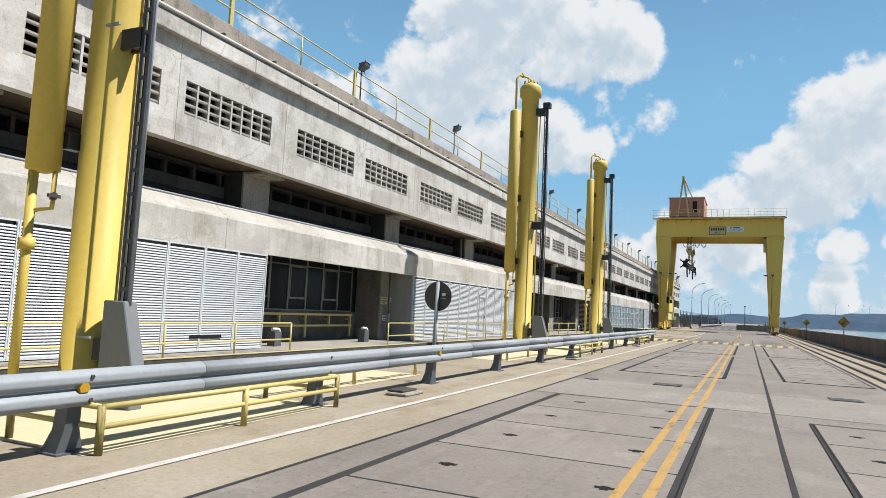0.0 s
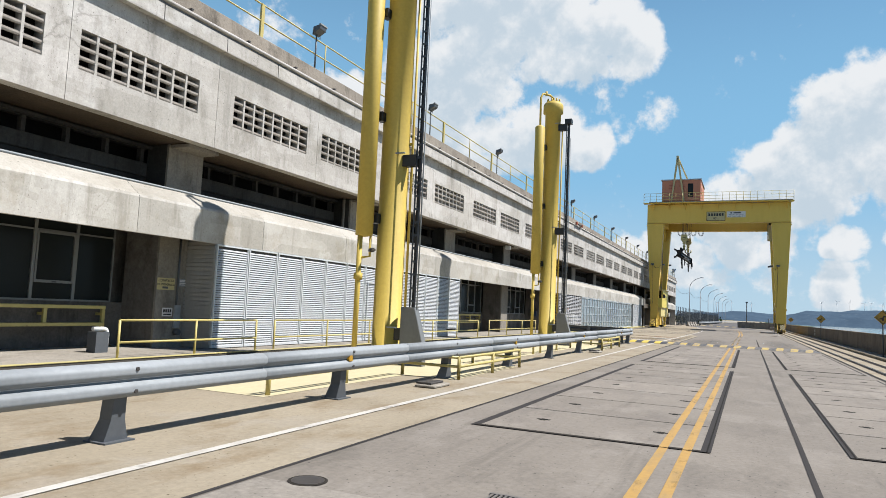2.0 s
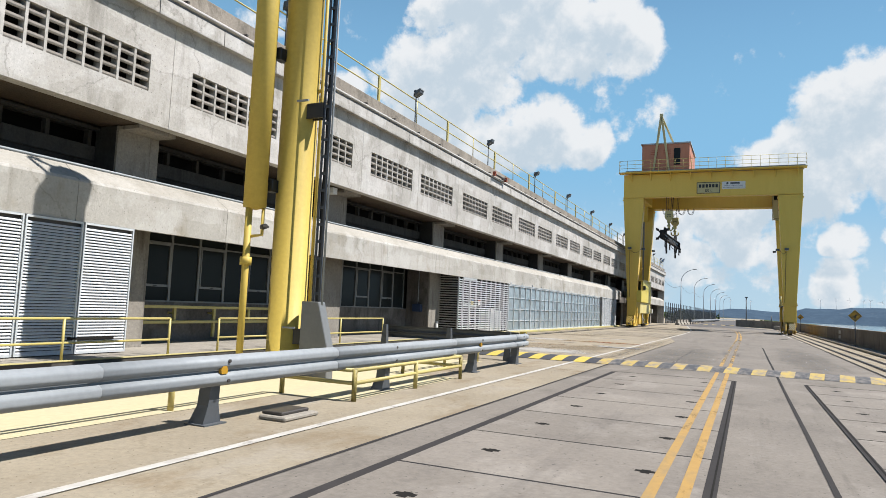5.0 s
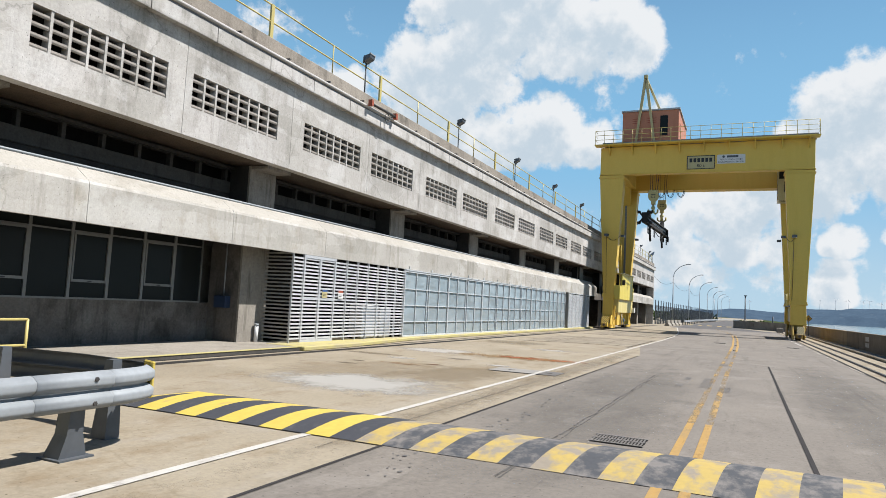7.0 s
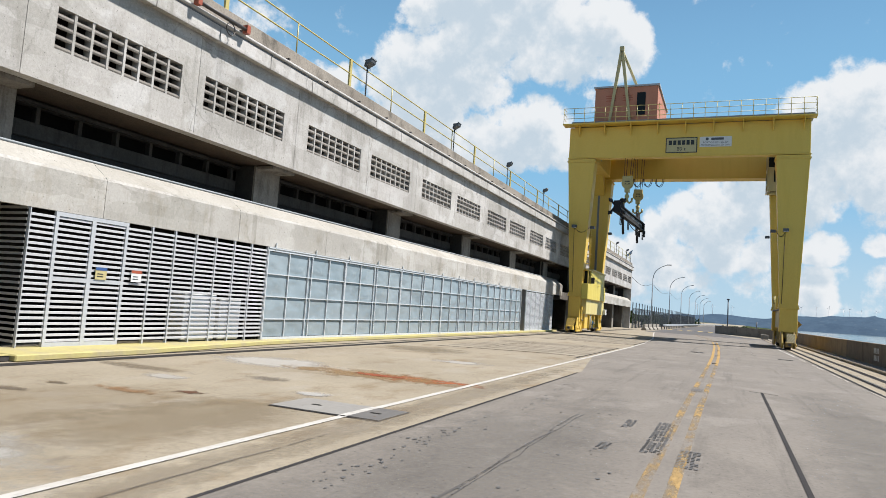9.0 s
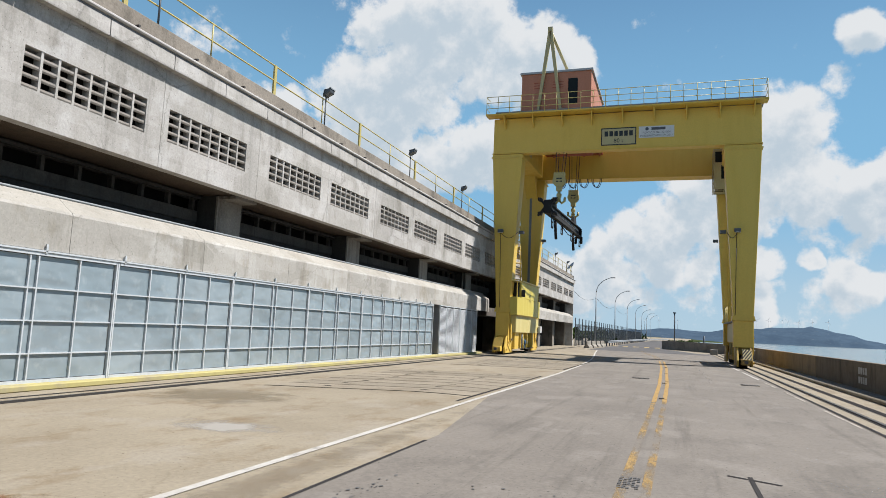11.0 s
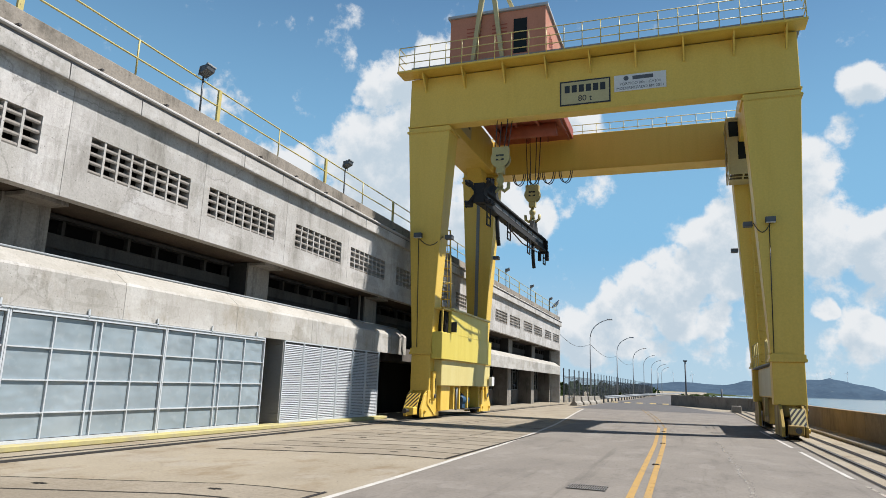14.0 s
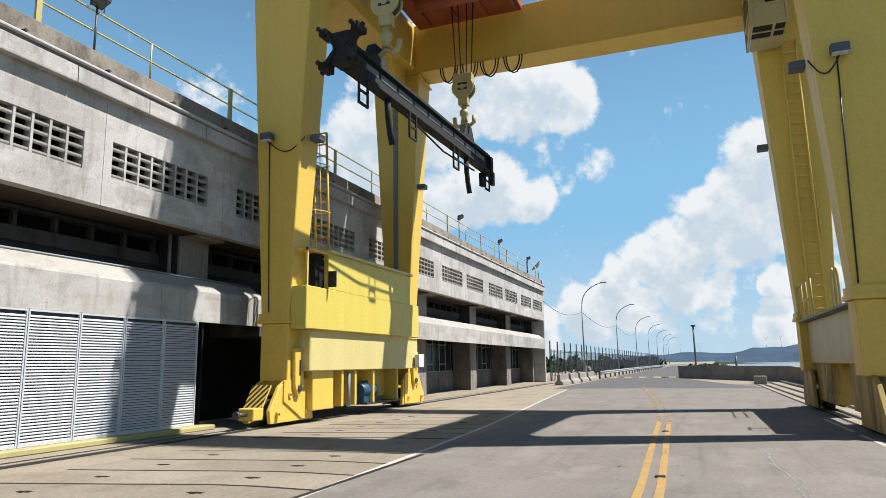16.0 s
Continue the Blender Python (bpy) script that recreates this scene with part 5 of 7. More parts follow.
sub("cab_panel", box(B(), CX0 + 0.09, CX0 + 0.45, CY0 + 0.03, CY0 + 0.05, CZ0 + 0.67, CZ0 + 1.57), M_CREAM, cb0)
sub("cab_panel", box(B(), CX0 + 0.09, CX1 - 0.09, CY0 + 0.03, CY0 + 0.05, CZ0 + 0.1, CZ0 + 0.57), M_CREAM, cb0)
sub("cab_roof", box(B(), CX0 - 0.03, CX1, CY0 - 0.04, CY2, CZ1, CZ1 + 0.06), M_CREAM, cb0)
sub("cab_seat", soften(box(B(), CX0 + 0.4, CX0 + 0.85, CY0 + 1.1, CY0 + 1.6, CZ0 + 0.08, CZ0 + 1.0), 0.06), M_BLACK, cb0)

# name plates: frames and marks; only the load is lettered
pl = wpart("load_plate", box(B(), -4.68, -2.62, FY - 0.03, FY, 12.9, 13.98), M_CREAM, crane, "cream load plate with a black border")
bd = B()
for g in ((-4.68, -2.62, 12.9, 12.96), (-4.68, -2.62, 13.92, 13.98), (-4.68, -4.62, 12.96, 13.92), (-2.68, -2.62, 12.96, 13.92)):
    box(bd, g[0], g[1], FY - 0.036, FY - 0.03, g[2], g[3])
sub("border", bd, M_BLACK, pl)
for i in range(6):
    sub("mark", box(B(), -4.48 + 0.29 * i, -4.27 + 0.29 * i, FY - 0.036, FY - 0.03, 13.46, 13.78), M_BLACK, pl)


def words(text, x, y, z, size, mat, parent):
    """Letters on an upright plate that faces -y, centred on x."""
    cu = bpy.data.curves.new("lettering", "FONT")
    cu.body, cu.size, cu.align_x, cu.extrude = text, size, "CENTER", 0.002
    tmp = bpy.data.objects.new("lettering", cu)
    scene.collection.objects.link(tmp)
    bpy.context.view_layer.update()
    me = bpy.data.meshes.new_from_object(tmp.evaluated_get(bpy.context.evaluated_depsgraph_get()))
    bpy.data.objects.remove(tmp)
    me.transform(pose(x, y, z, 90, 0, 0))
    me.materials.clear(); me.materials.append(mat)
    ob = new("lettering", me)
    ob.parent = parent
    return ob


words("80 t", -3.65, FY - 0.034, 13.06, 0.36, M_BLACK, pl)
p2 = wpart("maker_plate", box(B(), -2.47, -0.46, FY - 0.03, FY, 13.28, 13.98), M_PLATE, crane, "white plate with dark lettering")
sub("logo", box(B(), -1.75, -0.95, FY - 0.036, FY - 0.03, 13.74, 13.90), M_POST, p2)
lg = B(); tube(lg, (-2.0, FY - 0.036, 13.82), (-2.0, FY - 0.03, 13.82), 0.10, 18); sub("logo", lg, M_POST, p2)
words("PORTICO 80t - GV304", -1.46, FY - 0.034, 13.53, 0.165, M_POST, p2)
words("MODERNIZADO EM 2011", -1.46, FY - 0.034, 13.34, 0.165, M_POST, p2)
p3 = wpart("side_plate", box(B(), -9.72, -9.69, FY + 1.9, FY + 3.6, 13.2, 14.1), M_CREAM, crane)
sub("mark", box(B(), -9.69, -9.685, FY + 2.1, FY + 3.4, 13.65, 13.95), M_BLACK, p3)

# trolley with machine house
tl = wpart("trolley", soften(box(B(), -9.45, -5.35, 97.0, 103.9, 14.35, 14.9), 0.03), M_RED, crane, "red-orange trolley between the girders")
for x in (-8.9, -7.8, -6.7, -5.6):
    sub("rib", box(B(), x, x + 0.12, 97.35, 103.6, 14.2, 14.35), M_RED, tl)
for y in (98.6, 101.6):
    dr = B(); tube(dr, (-8.6, y, 14.15), (-5.8, y, 14.15), 0.38, 18)
    sub("drum", dr, M_RED, tl)
hs = sub("machine_house", soften(box(B(), -9.85, -5.4, 96.75, 103.5, 15.45, 18.0), 0.02), M_ORANGE, tl, "faded orange sheet-metal machine house")
sub("roof_sheet", box(B(), -9.95, -5.3, 96.65, 103.6, 18.0, 18.12), M_ROOF, hs)
sub("door", box(B(), -6.85, -6.25, 96.72, 96.75, 15.9, 17.55), M_DGLASS, hs, "dark glazed door")
for j in range(3):
    for x in (-8.7, -7.5):
        sub("vent_slot", box(B(), x - 0.35, x + 0.35, 96.738, 96.75, 17.0 + 0.18 * j, 17.05 + 0.18 * j), M_RED, hs)
for x in (-5.395,):
    for j in range(6):
        sub("vent_slot", box(B(), x, x + 0.008, 97.4, 98.3, 16.4 + 0.12 * j, 16.44 + 0.12 * j), M_RED, hs)
sub("base_frame", box(B(), -9.7, -5.55, 96.9, 103.4, 14.9, 15.45), M_RED, tl)
af = B()
for p in ((-8.75, 96.6, 15.2), (-7.25, 96.6, 15.2)):
    hexa(af, (p[0] - 0.08, p[0] + 0.08, p[1] - 0.08, p[1] + 0.08), (-8.05 - 0.12, -8.05 + 0.12, 96.5, 96.7), 15.2, 20.9)
tube(af, (-8.05, 96.6, 20.8), (-6.9, 100.5, 18.1), 0.11, 6)
box(af, -8.2, -7.9, 96.45, 96.75, 20.7, 21.0)
sub("jib_frame", af, M_CREAM, tl, "cream A-frame jib over the house")

# hooks, ropes, lifting beam
for hx, hy, ztop, zb in ((-7.12, 95.95, 14.1, 10.12), (-7.17, 102.35, 14.1, 10.35)):
    rp = B()
    for dx, dy in ((-0.22, -0.1), (-0.12, 0.12), (0.14, -0.12), (0.24, 0.1)):
        tube(rp, (hx + dx * 1.6, hy + dy + (0.9 if hy < 97 else 0), ztop + 0.1), (hx + dx, hy + dy, zb + 0.75), 0.022, 6)
    wpart("hoist_rope", rp, M_BLACK, crane)
    # round cheek plates that face along the crane's way, a sheave between them, a shank and a double hook
    hb = B()
    for dy in (-0.16, 0.10):
        prism(hb, [(hx + 0.40 * math.cos(a), zb + 0.62 + 0.40 * math.sin(a)) for a in [2 * math.pi * j / 20 for j in range(20)]], hy + dy, hy + dy + 0.06, "y")
    box(hb, hx - 0.34, hx + 0.34, hy - 0.15, hy + 0.15, zb + 0.80, zb + 1.12)
    box(hb, hx - 0.17, hx + 0.17, hy - 0.14, hy + 0.14, zb - 0.02, zb + 0.4)
    k = wpart("hook_block", soften(hb, 0.012), M_HOOKY, crane, "pale yellow hook block with round cheeks")
    sv = B(); tube(sv, (hx, hy - 0.09, zb + 0.62), (hx, hy + 0.09, zb + 0.62), 0.35, 20)
    sub("sheave", sv, M_STEEL, k)
    pn = B(); tube(pn, (hx, hy - 0.2, zb + 0.62), (hx, hy + 0.2, zb + 0.62), 0.09, 12)
    sub("pin", pn, M_HOOKY, k)
    for dz in (0.70, 0.52):
        sub("mark", box(B(), hx - 0.17, hx + 0.17, hy - 0.166, hy - 0.161, zb + dz, zb + dz + 0.08), M_BLACK, k)
    hk = B()
    lathe(hk, (hx, hy, 0), [(0.13, zb - 0.62), (0.10, zb - 0.45), (0.16, zb - 0.35), (0.16, zb - 0.22), (0.09, zb - 0.16), (0.09, zb)], 14)
    sweep(hk, [(hx - 0.36, hy, zb - 0.42), (hx - 0.34, hy, zb - 0.66), (hx - 0.18, hy, zb - 0.78), (hx, hy, zb - 0.62), (hx + 0.18, hy, zb - 0.78), (hx + 0.34, hy, zb - 0.66), (hx + 0.36, hy, zb - 0.42)], 0.075, 8)
    sub("hook", hk, M_HOOKY, k)
for i, x in enumerate((-8.3, -7.5, -6.7, -5.8)):
    for o in (0.0, 0.09):
        pts = [(x + o - 0.30 * math.cos(math.pi * j / 10), RY - 0.12 + o * 0.3, GB + 0.18 - (0.62 + o * 0.5) * math.sin(math.pi * j / 10)) for j in range(11)]
        wpart("festoon_cable", sweep(B(), pts, 0.026, 5), M_BLACK, crane, "black looped festoon cable")

M_TAR = paint("tarry black steel", (0.010, 0.010, 0.011), (0.02, 0.019, 0.018), 0.85)
lift = thing("lifting_beam", (-7.25, 99.8, 8.85), "black steel lifting beam hanging from two hooks", "lifting beam")
bm = B()
for z in (-0.42, 0.16):
    box(bm, -0.16, 0.16, -5.2, 4.6, z, z + 0.09)
box(bm, -0.03, 0.03, -5.2, 4.6, -0.33, 0.16)
part("beam", soften(bm, 0.008), M_TAR, lift)
lift.rotation_euler = (0, 0, radians(-2.8))
M_PALE = paint("pale worn steel", (0.26, 0.255, 0.25), (0.10, 0.10, 0.10), 0.6, amount=0.8)
for i in range(9):
    part("web_panel", box(B(), 0.032, 0.045, -4.6 + i, -3.75 + i, -0.06, 0.10), M_PALE, lift)
for y in (-3.85, 2.6):
    hd = B()
    prism(hd, [(y - 0.5, 0.25), (y - 0.22, 0.75), (y + 0.22, 0.75), (y + 0.5, 0.25)], -0.12, 0.12, "x")
    part("lifting_eye", soften(hd, 0.02), M_TAR, lift)
# crossed claw head at the near end: four arms in an X with blunt jaws
hd = B()
box(hd, -0.22, 0.22, -5.55, -5.15, -0.4, 0.4)
for sx in (-1, 1):
    for sz in (-1, 1):
        prism(hd, [(sx * 0.10, sz * 0.02), (sx * 0.22, sz * 0.08), (sx * 0.46, sz * 0.38), (sx * 0.36, sz * 0.48)], -5.6, -5.3, "y")
        c = (sx * 0.44, sz * 0.42)
        box(hd, c[0] - 0.10, c[0] + 0.10, -5.66, -5.24, c[1] - 0.09, c[1] + 0.09)
        tube(hd, (c[0], -5.84, c[1]), (c[0], -5.6, c[1]), 0.06, 10)
        tube(hd, (c[0], -5.45, c[1]), (c[0] + sx * 0.14, -5.45, c[1] + sz * 0.12), 0.06, 10)
part("claw_head", soften(hd, 0.012), M_TAR, lift)
tail = B()
box(tail, -0.2, 0.2, 4.6, 4.82, -0.5, 0.2)
for sx in (-1, 1):
    box(tail, sx * 0.2 - 0.07, sx * 0.2 + 0.07, 4.5, 4.75, -0.9, -0.4)
part("tail_clamp", soften(tail, 0.012), M_TAR, lift)
for y in (-4.95, -2.2, 1.0, 4.0):
    fr = B()
    for yy in (y, y + 0.42):
        box(fr, 0.12, 0.17, yy, yy + 0.05, -1.15, -0.42)
    box(fr, 0.12, 0.17, y, y + 0.47, -1.18, -1.12)
    box(fr, 0.12, 0.17, y, y + 0.47, -0.85, -0.80)
    part("step_frame", fr, M_TAR, lift)
for y in (-3.2, 2.5):
    hk = B()
    sweep(hk, [(0, y, -0.4), (0, y + 0.05, -0.9), (0, y + 0.15, -1.3), (0, y + 0.28, -1.6)], 0.09, 8)
    part("grab_hook", hk, M_TAR, lift)
rod = B(); sweep(rod, [(0.1, -2.3, -0.55), (0.1, 0.3, -0.85), (0.1, 3.0, -0.75)], 0.03, 6)
part("rod", rod, M_TAR, lift)

# ---- gate cylinders and masts ----
CY1 = 6.8
def cylinder(y):
    t = thing("gate_cylinder", (-7.7, y, 0), "tall yellow hydraulic gate cylinder with a slim tank", "cylinder", "gate cylinders")
    bm = lathe(B(), (0, 0, 0), [(0.40, 0.0), (0.40, 0.05), (0.33, 0.06), (0.33, 9.72), (0.42, 9.76), (0.42, 10.08), (0.38, 10.16), (0.26, 10.26)], 32)
    b = part("barrel", bm, M_YELLOW2, t)
    bl = B()
    for i in range(8):
        a = math.pi * i / 4
        tube(bl, (0.26 * math.cos(a), 0.26 * math.sin(a), 10.2), (0.26 * math.cos(a), 0.26 * math.sin(a), 10.36), 0.035, 6)
    part("bolt_ring", bl, M_YELLOW2, b)
    part("guide_rod", tube(B(), (0.40, 0.10, 0.9), (0.40, 0.10, 9.3), 0.03, 8), M_YELLOW2, b)
    for z in (1.2, 5.1, 9.2):
        part("rod_clip", box(B(), 0.28, 0.41, 0.075, 0.125, z, z + 0.06), M_YELLOW2, b)
    bm = lathe(B(), (-0.38, -0.60, 0), [(0.05, 2.86), (0.20, 2.90), (0.20, 9.02), (0.15, 9.08), (0.08, 9.1)], 22)
    part("tank", bm, M_YELLOW2, t)
    pp = B()
    sweep(pp, [(-0.38, -0.60, 9.1), (-0.38, -0.60, 10.3), (-0.32, -0.5, 10.5), (-0.1, -0.18, 10.5), (0, 0, 10.42), (0, 0, 10.2)], 0.045, 8)
    tube(pp, (-0.22, -0.36, 10.44), (-0.22, -0.36, 10.62), 0.05, 8)
    part("top_pipe", pp, M_YELLOW2, t)
    dp = B()
    tube(dp, (-0.43, -0.68, 0.0), (-0.43, -0.68, 2.9), 0.06, 10)
    tube(dp, (-0.43, -0.68, 1.88), (-0.43, -0.68, 2.02), 0.10, 10)
    part("down_pipe", dp, M_YELLOW2, t)
    vp = B()
    sweep(vp, [(-0.25, -0.52, 2.88), (-0.25, -0.52, 2.42), (-0.40, -0.66, 2.38)], 0.03, 8)
    v = part("drain_pipe", vp, M_YELLOW2, t)
    vv = B(); tube(vv, (-0.25, -0.52, 2.56), (-0.12, -0.60, 2.56), 0.05, 8); box(vv, -0.14, -0.10, -0.68, -0.52, 2.54, 2.58)
    part("valve", vv, M_STEEL, v)
    for z in (3.2, 5.6, 8.1):
        part("clamp", soften(box(B(), -0.30, -0.14, -0.46, -0.24, z, z + 0.22), 0.01), M_BLACK, t)
    for z in (0.55, 4.55, 8.95):
        br = B()
        box(br, 0.29, 0.64, -0.18, -0.14, z, z + 0.27)
        box(br, 0.31, 0.64, -0.04, 0.0, z, z + 0.27)
        box(br, 0.45, 0.51, -0.14, -0.04, z + 0.02, z + 0.25)
        part("mast_bracket", br, M_BLACK, t)
        st = box(B(), 0.18, 0.42, -0.34, -0.30, z + 0.27, z + 0.30)
        part("strap", st, M_GALV, t, "grey strap end")
    return t


M_MAST = paint("dark blue-grey steel", (0.085, 0.10, 0.125), (0.05, 0.055, 0.065), 0.5, 0.2)


def mast(y):
    t = thing("guide_mast", (-6.99, y - 0.12, 0), "dark slim lattice mast on a grey wedge pedestal", "mast", "guide masts")
    pd = B()
    prism(pd, [(-0.25, 0), (0.34, 0), (0.34, 0.48), (0.10, 1.3), (-0.25, 1.3)], -0.10, 0.10, "y")
    part("pedestal", soften(pd, 0.012), paint("grey steel pedestal", (0.25, 0.26, 0.265), (0.16, 0.165, 0.165), 0.5, 0.1), t, "grey folded steel pedestal")
    for x0, x1 in ((-0.08, -0.04), (0.045, 0.08)):
        ch = B()
        box(ch, x0, x1, -0.04, -0.03, 1.3, 9.2)
        box(ch, x0, x0 + 0.01, -0.03, 0.025, 1.3, 9.2)
        part("chord", ch, M_MAST, t)
    rung = mesh_of("rung", box(B(), -0.035, 0.045, -0.04, -0.02, 0, 0.05), M_MAST)
    for i in range(26):
        ob = new("rung", rung); ob.parent = t; ob.location = (0, 0, 1.42 + 0.30 * i)
    part("back_plate", box(B(), -0.035, 0.045, 0.005, 0.015, 1.3, 9.2), M_BLACK, t)
    part("conduit", tube(B(), (0.11, -0.01, 1.25), (0.11, -0.01, 8.6), 0.018, 8), M_GALV, t, "pale galvanised conduit")
    part("head", soften(box(B(), -0.13, 0.15, -0.12, 0.12, 9.2, 9.42), 0.01), M_BLACK, t)
    part("arm", box(B(), -0.42, -0.08, -0.03, 0.03, 9.02, 9.08), M_BLACK, t)
    return t


c0, m0 = cylinder(CY1), mast(CY1)
for y in (25.2, 38.8):
    copy_thing(c0, Matrix.Translation((-7.7, y, 0)))
    copy_thing(m0, pose(-6.99, y - 0.12, 0))

# ---- guard rail ----
# two rounded corrugations with a valley between them
PROF = [(0.012 + 0.083 * min(1.0, 1.15 * abs(math.sin(2 * math.pi * i / 22)) ** 0.75), 0.40 + 0.32 * i / 22) for i in range(23)]


def w_beam(bm, path):
    """A W-beam along a path of (x, y) points, its corrugations to the right of the way."""
    rings = []
    for i, p in enumerate(path):
        q, r = path[max(0, i - 1)], path[min(len(path) - 1, i + 1)]
        d = Vector((r[0] - q[0], r[1] - q[1])).normalized()
        nrm = Vector((d.y, -d.x))
        rings.append([bm.verts.new((p[0] + nrm.x * (u + o), p[1] + nrm.y * (u + o), z)) for o, seq in ((0, PROF), (-0.006, PROF[::-1])) for u, z in seq])
    n = len(rings[0])
    for a, b in zip(rings, rings[1:]):
        for i in range(n):
            bm.faces.new((a[i], a[(i + 1) % n], b[(i + 1) % n], b[i])).smooth = True
    bm.faces.new(rings[0]); bm.faces.new(rings[-1][::-1])
    return bm


def rail_post(x, y, parent, back=0.0):
    pb = B()
    box(pb, x - 0.2, x - 0.06, y - 0.06, y + 0.06, 0.0, 0.012)
    hexa(pb, (x - 0.24, x - 0.04, y - 0.13, y + 0.13), (x - 0.18, x - 0.03, y - 0.075, y + 0.075), 0.0, 0.2)
    hexa(pb, (x - 0.18, x - 0.03, y - 0.075, y + 0.075), (x - 0.15, x + 0.0, y - 0.055, y + 0.055), 0.2, 0.66)
    box(pb, x - 0.26, x + 0.02, y - 0.16, y + 0.16, 0.0, 0.015)
    p = wpart("post", pb, M_POST, parent)
    for z in (0.46, 0.66):
        part("bolt", tube(B(), (x + 0.07, y + 0.06, z), (x + 0.105, y + 0.06, z), 0.02, 6), M_STEEL, p)
    if back:
        rf = prism(B(), [(y - 0.04, 0.53), (y + 0.04, 0.53), (y + 0.05, 0.57), (y + 0.03, 0.61), (y - 0.03, 0.61), (y - 0.05, 0.57)], x + 0.05, x + 0.09, "x")
        part("reflector", rf, M_SIGN, p, "amber reflector")


guard = thing("guard_rail", (-5.25, 18, 0), "galvanised W-beam guard rail on flared grey posts", "guard rail")
y = -9.0
i = 0
while y < 45:
    a, b = y, min(y + 3.8, 44.9)
    if b - a > 0.5:
        wpart("beam", w_beam(B(), [(-5.23 - (0.004 if i % 2 else 0), a), (-5.23 - (0.004 if i % 2 else 0), b + (0.2 if b < 44 else 0))]), M_GALV, guard)
    y += 3.8; i += 1
for i in range(-4, 11):
    rail_post(-5.23, 4.78 + 3.71 * i, guard, back=i % 2 == 0)
rail_post(-5.23, 44.66, guard)
ends = B()
w_beam(ends, [(-5.23, 44.85), (-5.235, 45.0), (-5.25, 45.15), (-5.28, 45.28), (-5.33, 45.38), (-5.40, 45.44)])
wpart("end_shoe", ends, M_GALV, guard)
cap = prism(B(), [(-5.50, 45.52), (-5.30, 45.44), (-5.29, 45.47), (-5.49, 45.55)], 0.41, 0.75, "z")
wpart("end_cap", soften(cap, 0.01), M_BUMPY, guard, "bent yellow end plate")
# beam takes the dark post grey in place of its shade
g2 = thing("return_rail", (-7, 45.2, 0), "dark-toned guard rail turning back to the facade", "guard rail")
wpart("beam", w_beam(B(), [(-5.55, 45.55), (-6.5, 45.65), (-8.0, 45.5), (-9.4, 45.3)]), M_POST, g2)
for x, yy in ((-5.75, 45.4), (-7.4, 45.4), (-9.2, 45.15)):
    wpart("post", hexa(B(), (x - 0.1, x + 0.1, yy - 0.12, yy + 0.04), (x - 0.05, x + 0.05, yy - 0.06, yy + 0.04), 0, 0.74), M_POST, g2)

# ---- low yellow fences round the gate slots ----
def low_fence(pts, posts_step=1.9):
    t = thing("low_fence", (pts[0][0], pts[0][1], 0), "low yellow pipe fence with chipped paint", "fence", "low fences round the gate slots")
    for (xa, ya), (xb, yb) in zip(pts, pts[1:]):
        L = math.hypot(xb - xa, yb - ya)
        n = max(1, round(L / posts_step))
        for i in range(n + 1):
            f = i / n
            x, yy = xa + (xb - xa) * f, ya + (yb - ya) * f
            wpart("post", tube(B(), (x, yy, 0), (x, yy, 0.43), 0.035, 8), M_YRAIL, t)
        for z in (0.24, 0.41):
            wpart("bar", tube(B(), (xa, ya, z), (xb, yb, z), 0.027, 8), M_YRAIL, t)


for c, e in ((6.72, 13.3), (25.08, 32.0), (38.68, 44.4)):
    low_fence([(-6.2, c - 5.9), (-6.2, c - 1.86), (-5.01, c - 1.86), (-5.01, c + 1.82), (-6.2, c + 1.82), (-6.2, e)], 2.3)
for x, y in ((-4.95, 21.9), (-4.95, 35.3), (-4.95, 10.4)):
    t = thing("concrete_pad", (x, y, 0), "small broken concrete pad with a dark plate", "pad", "concrete pads")
    part("pad", soften(box(B(), -0.16, 0.2, -0.3, 0.34, 0, 0.05), 0.015), M_KERB, t)
    part("plate", soften(box(B(), -0.18, 0.1, -0.22, 0.28, 0.05, 0.085), 0.008), M_STEEL, t)

# round traffic sign seen from the back
t = thing("round_sign", (-5.42, 12.45, 0), "round traffic sign seen from its grey back", "traffic sign")
part("pole", tube(B(), (0, 0, 0), (0.04, 0, 1.9), 0.035, 10), M_GALV, t)
ds = B(); tube(ds, (0.03, 0.04, 1.63), (0.03, 0.055, 1.63), 0.285, 36)
d = part("disc", ds, paint("dark sign back", (0.045, 0.047, 0.05), (0.07, 0.07, 0.07), 0.5), t)
part("label_plate", box(B(), 0.12, 0.19, 0.035, 0.039, 1.64, 1.70), M_PLATE, d)
part("label_plate", box(B(), 0.09, 0.21, 0.035, 0.039, 1.59, 1.605), M_GALV, d)

# ---- road furniture and joints ----
def strip(name, pts, w, z, mat, label, category="joint"):
    """A flat band of width w along (x, y) points."""
    bm = B()
    prev = None
    for i, p in enumerate(pts):
        q, r = pts[max(0, i - 1)], pts[min(len(pts) - 1, i + 1)]
        d = Vector((r[0] - q[0], r[1] - q[1])).normalized()
        n = Vector((-d.y, d.x)) * w / 2
        cur = (bm.verts.new((p[0] + n.x, p[1] + n.y, z)), bm.verts.new((p[0] - n.x, p[1] - n.y, z)))
        if prev:
            bm.faces.new((prev[0], prev[1], cur[1], cur[0]))
        prev = cur
    return solid(name, bm, mat, label, category, kind="structure")


def wander(x, y0, y1, amp, step=1.2, seed=0.0):
    n = int((y1 - y0) / step)
    return [(x + amp * noise.noise(Vector((i * 0.7, seed, x))), y0 + (y1 - y0) * i / n) for i in range(n + 1)]


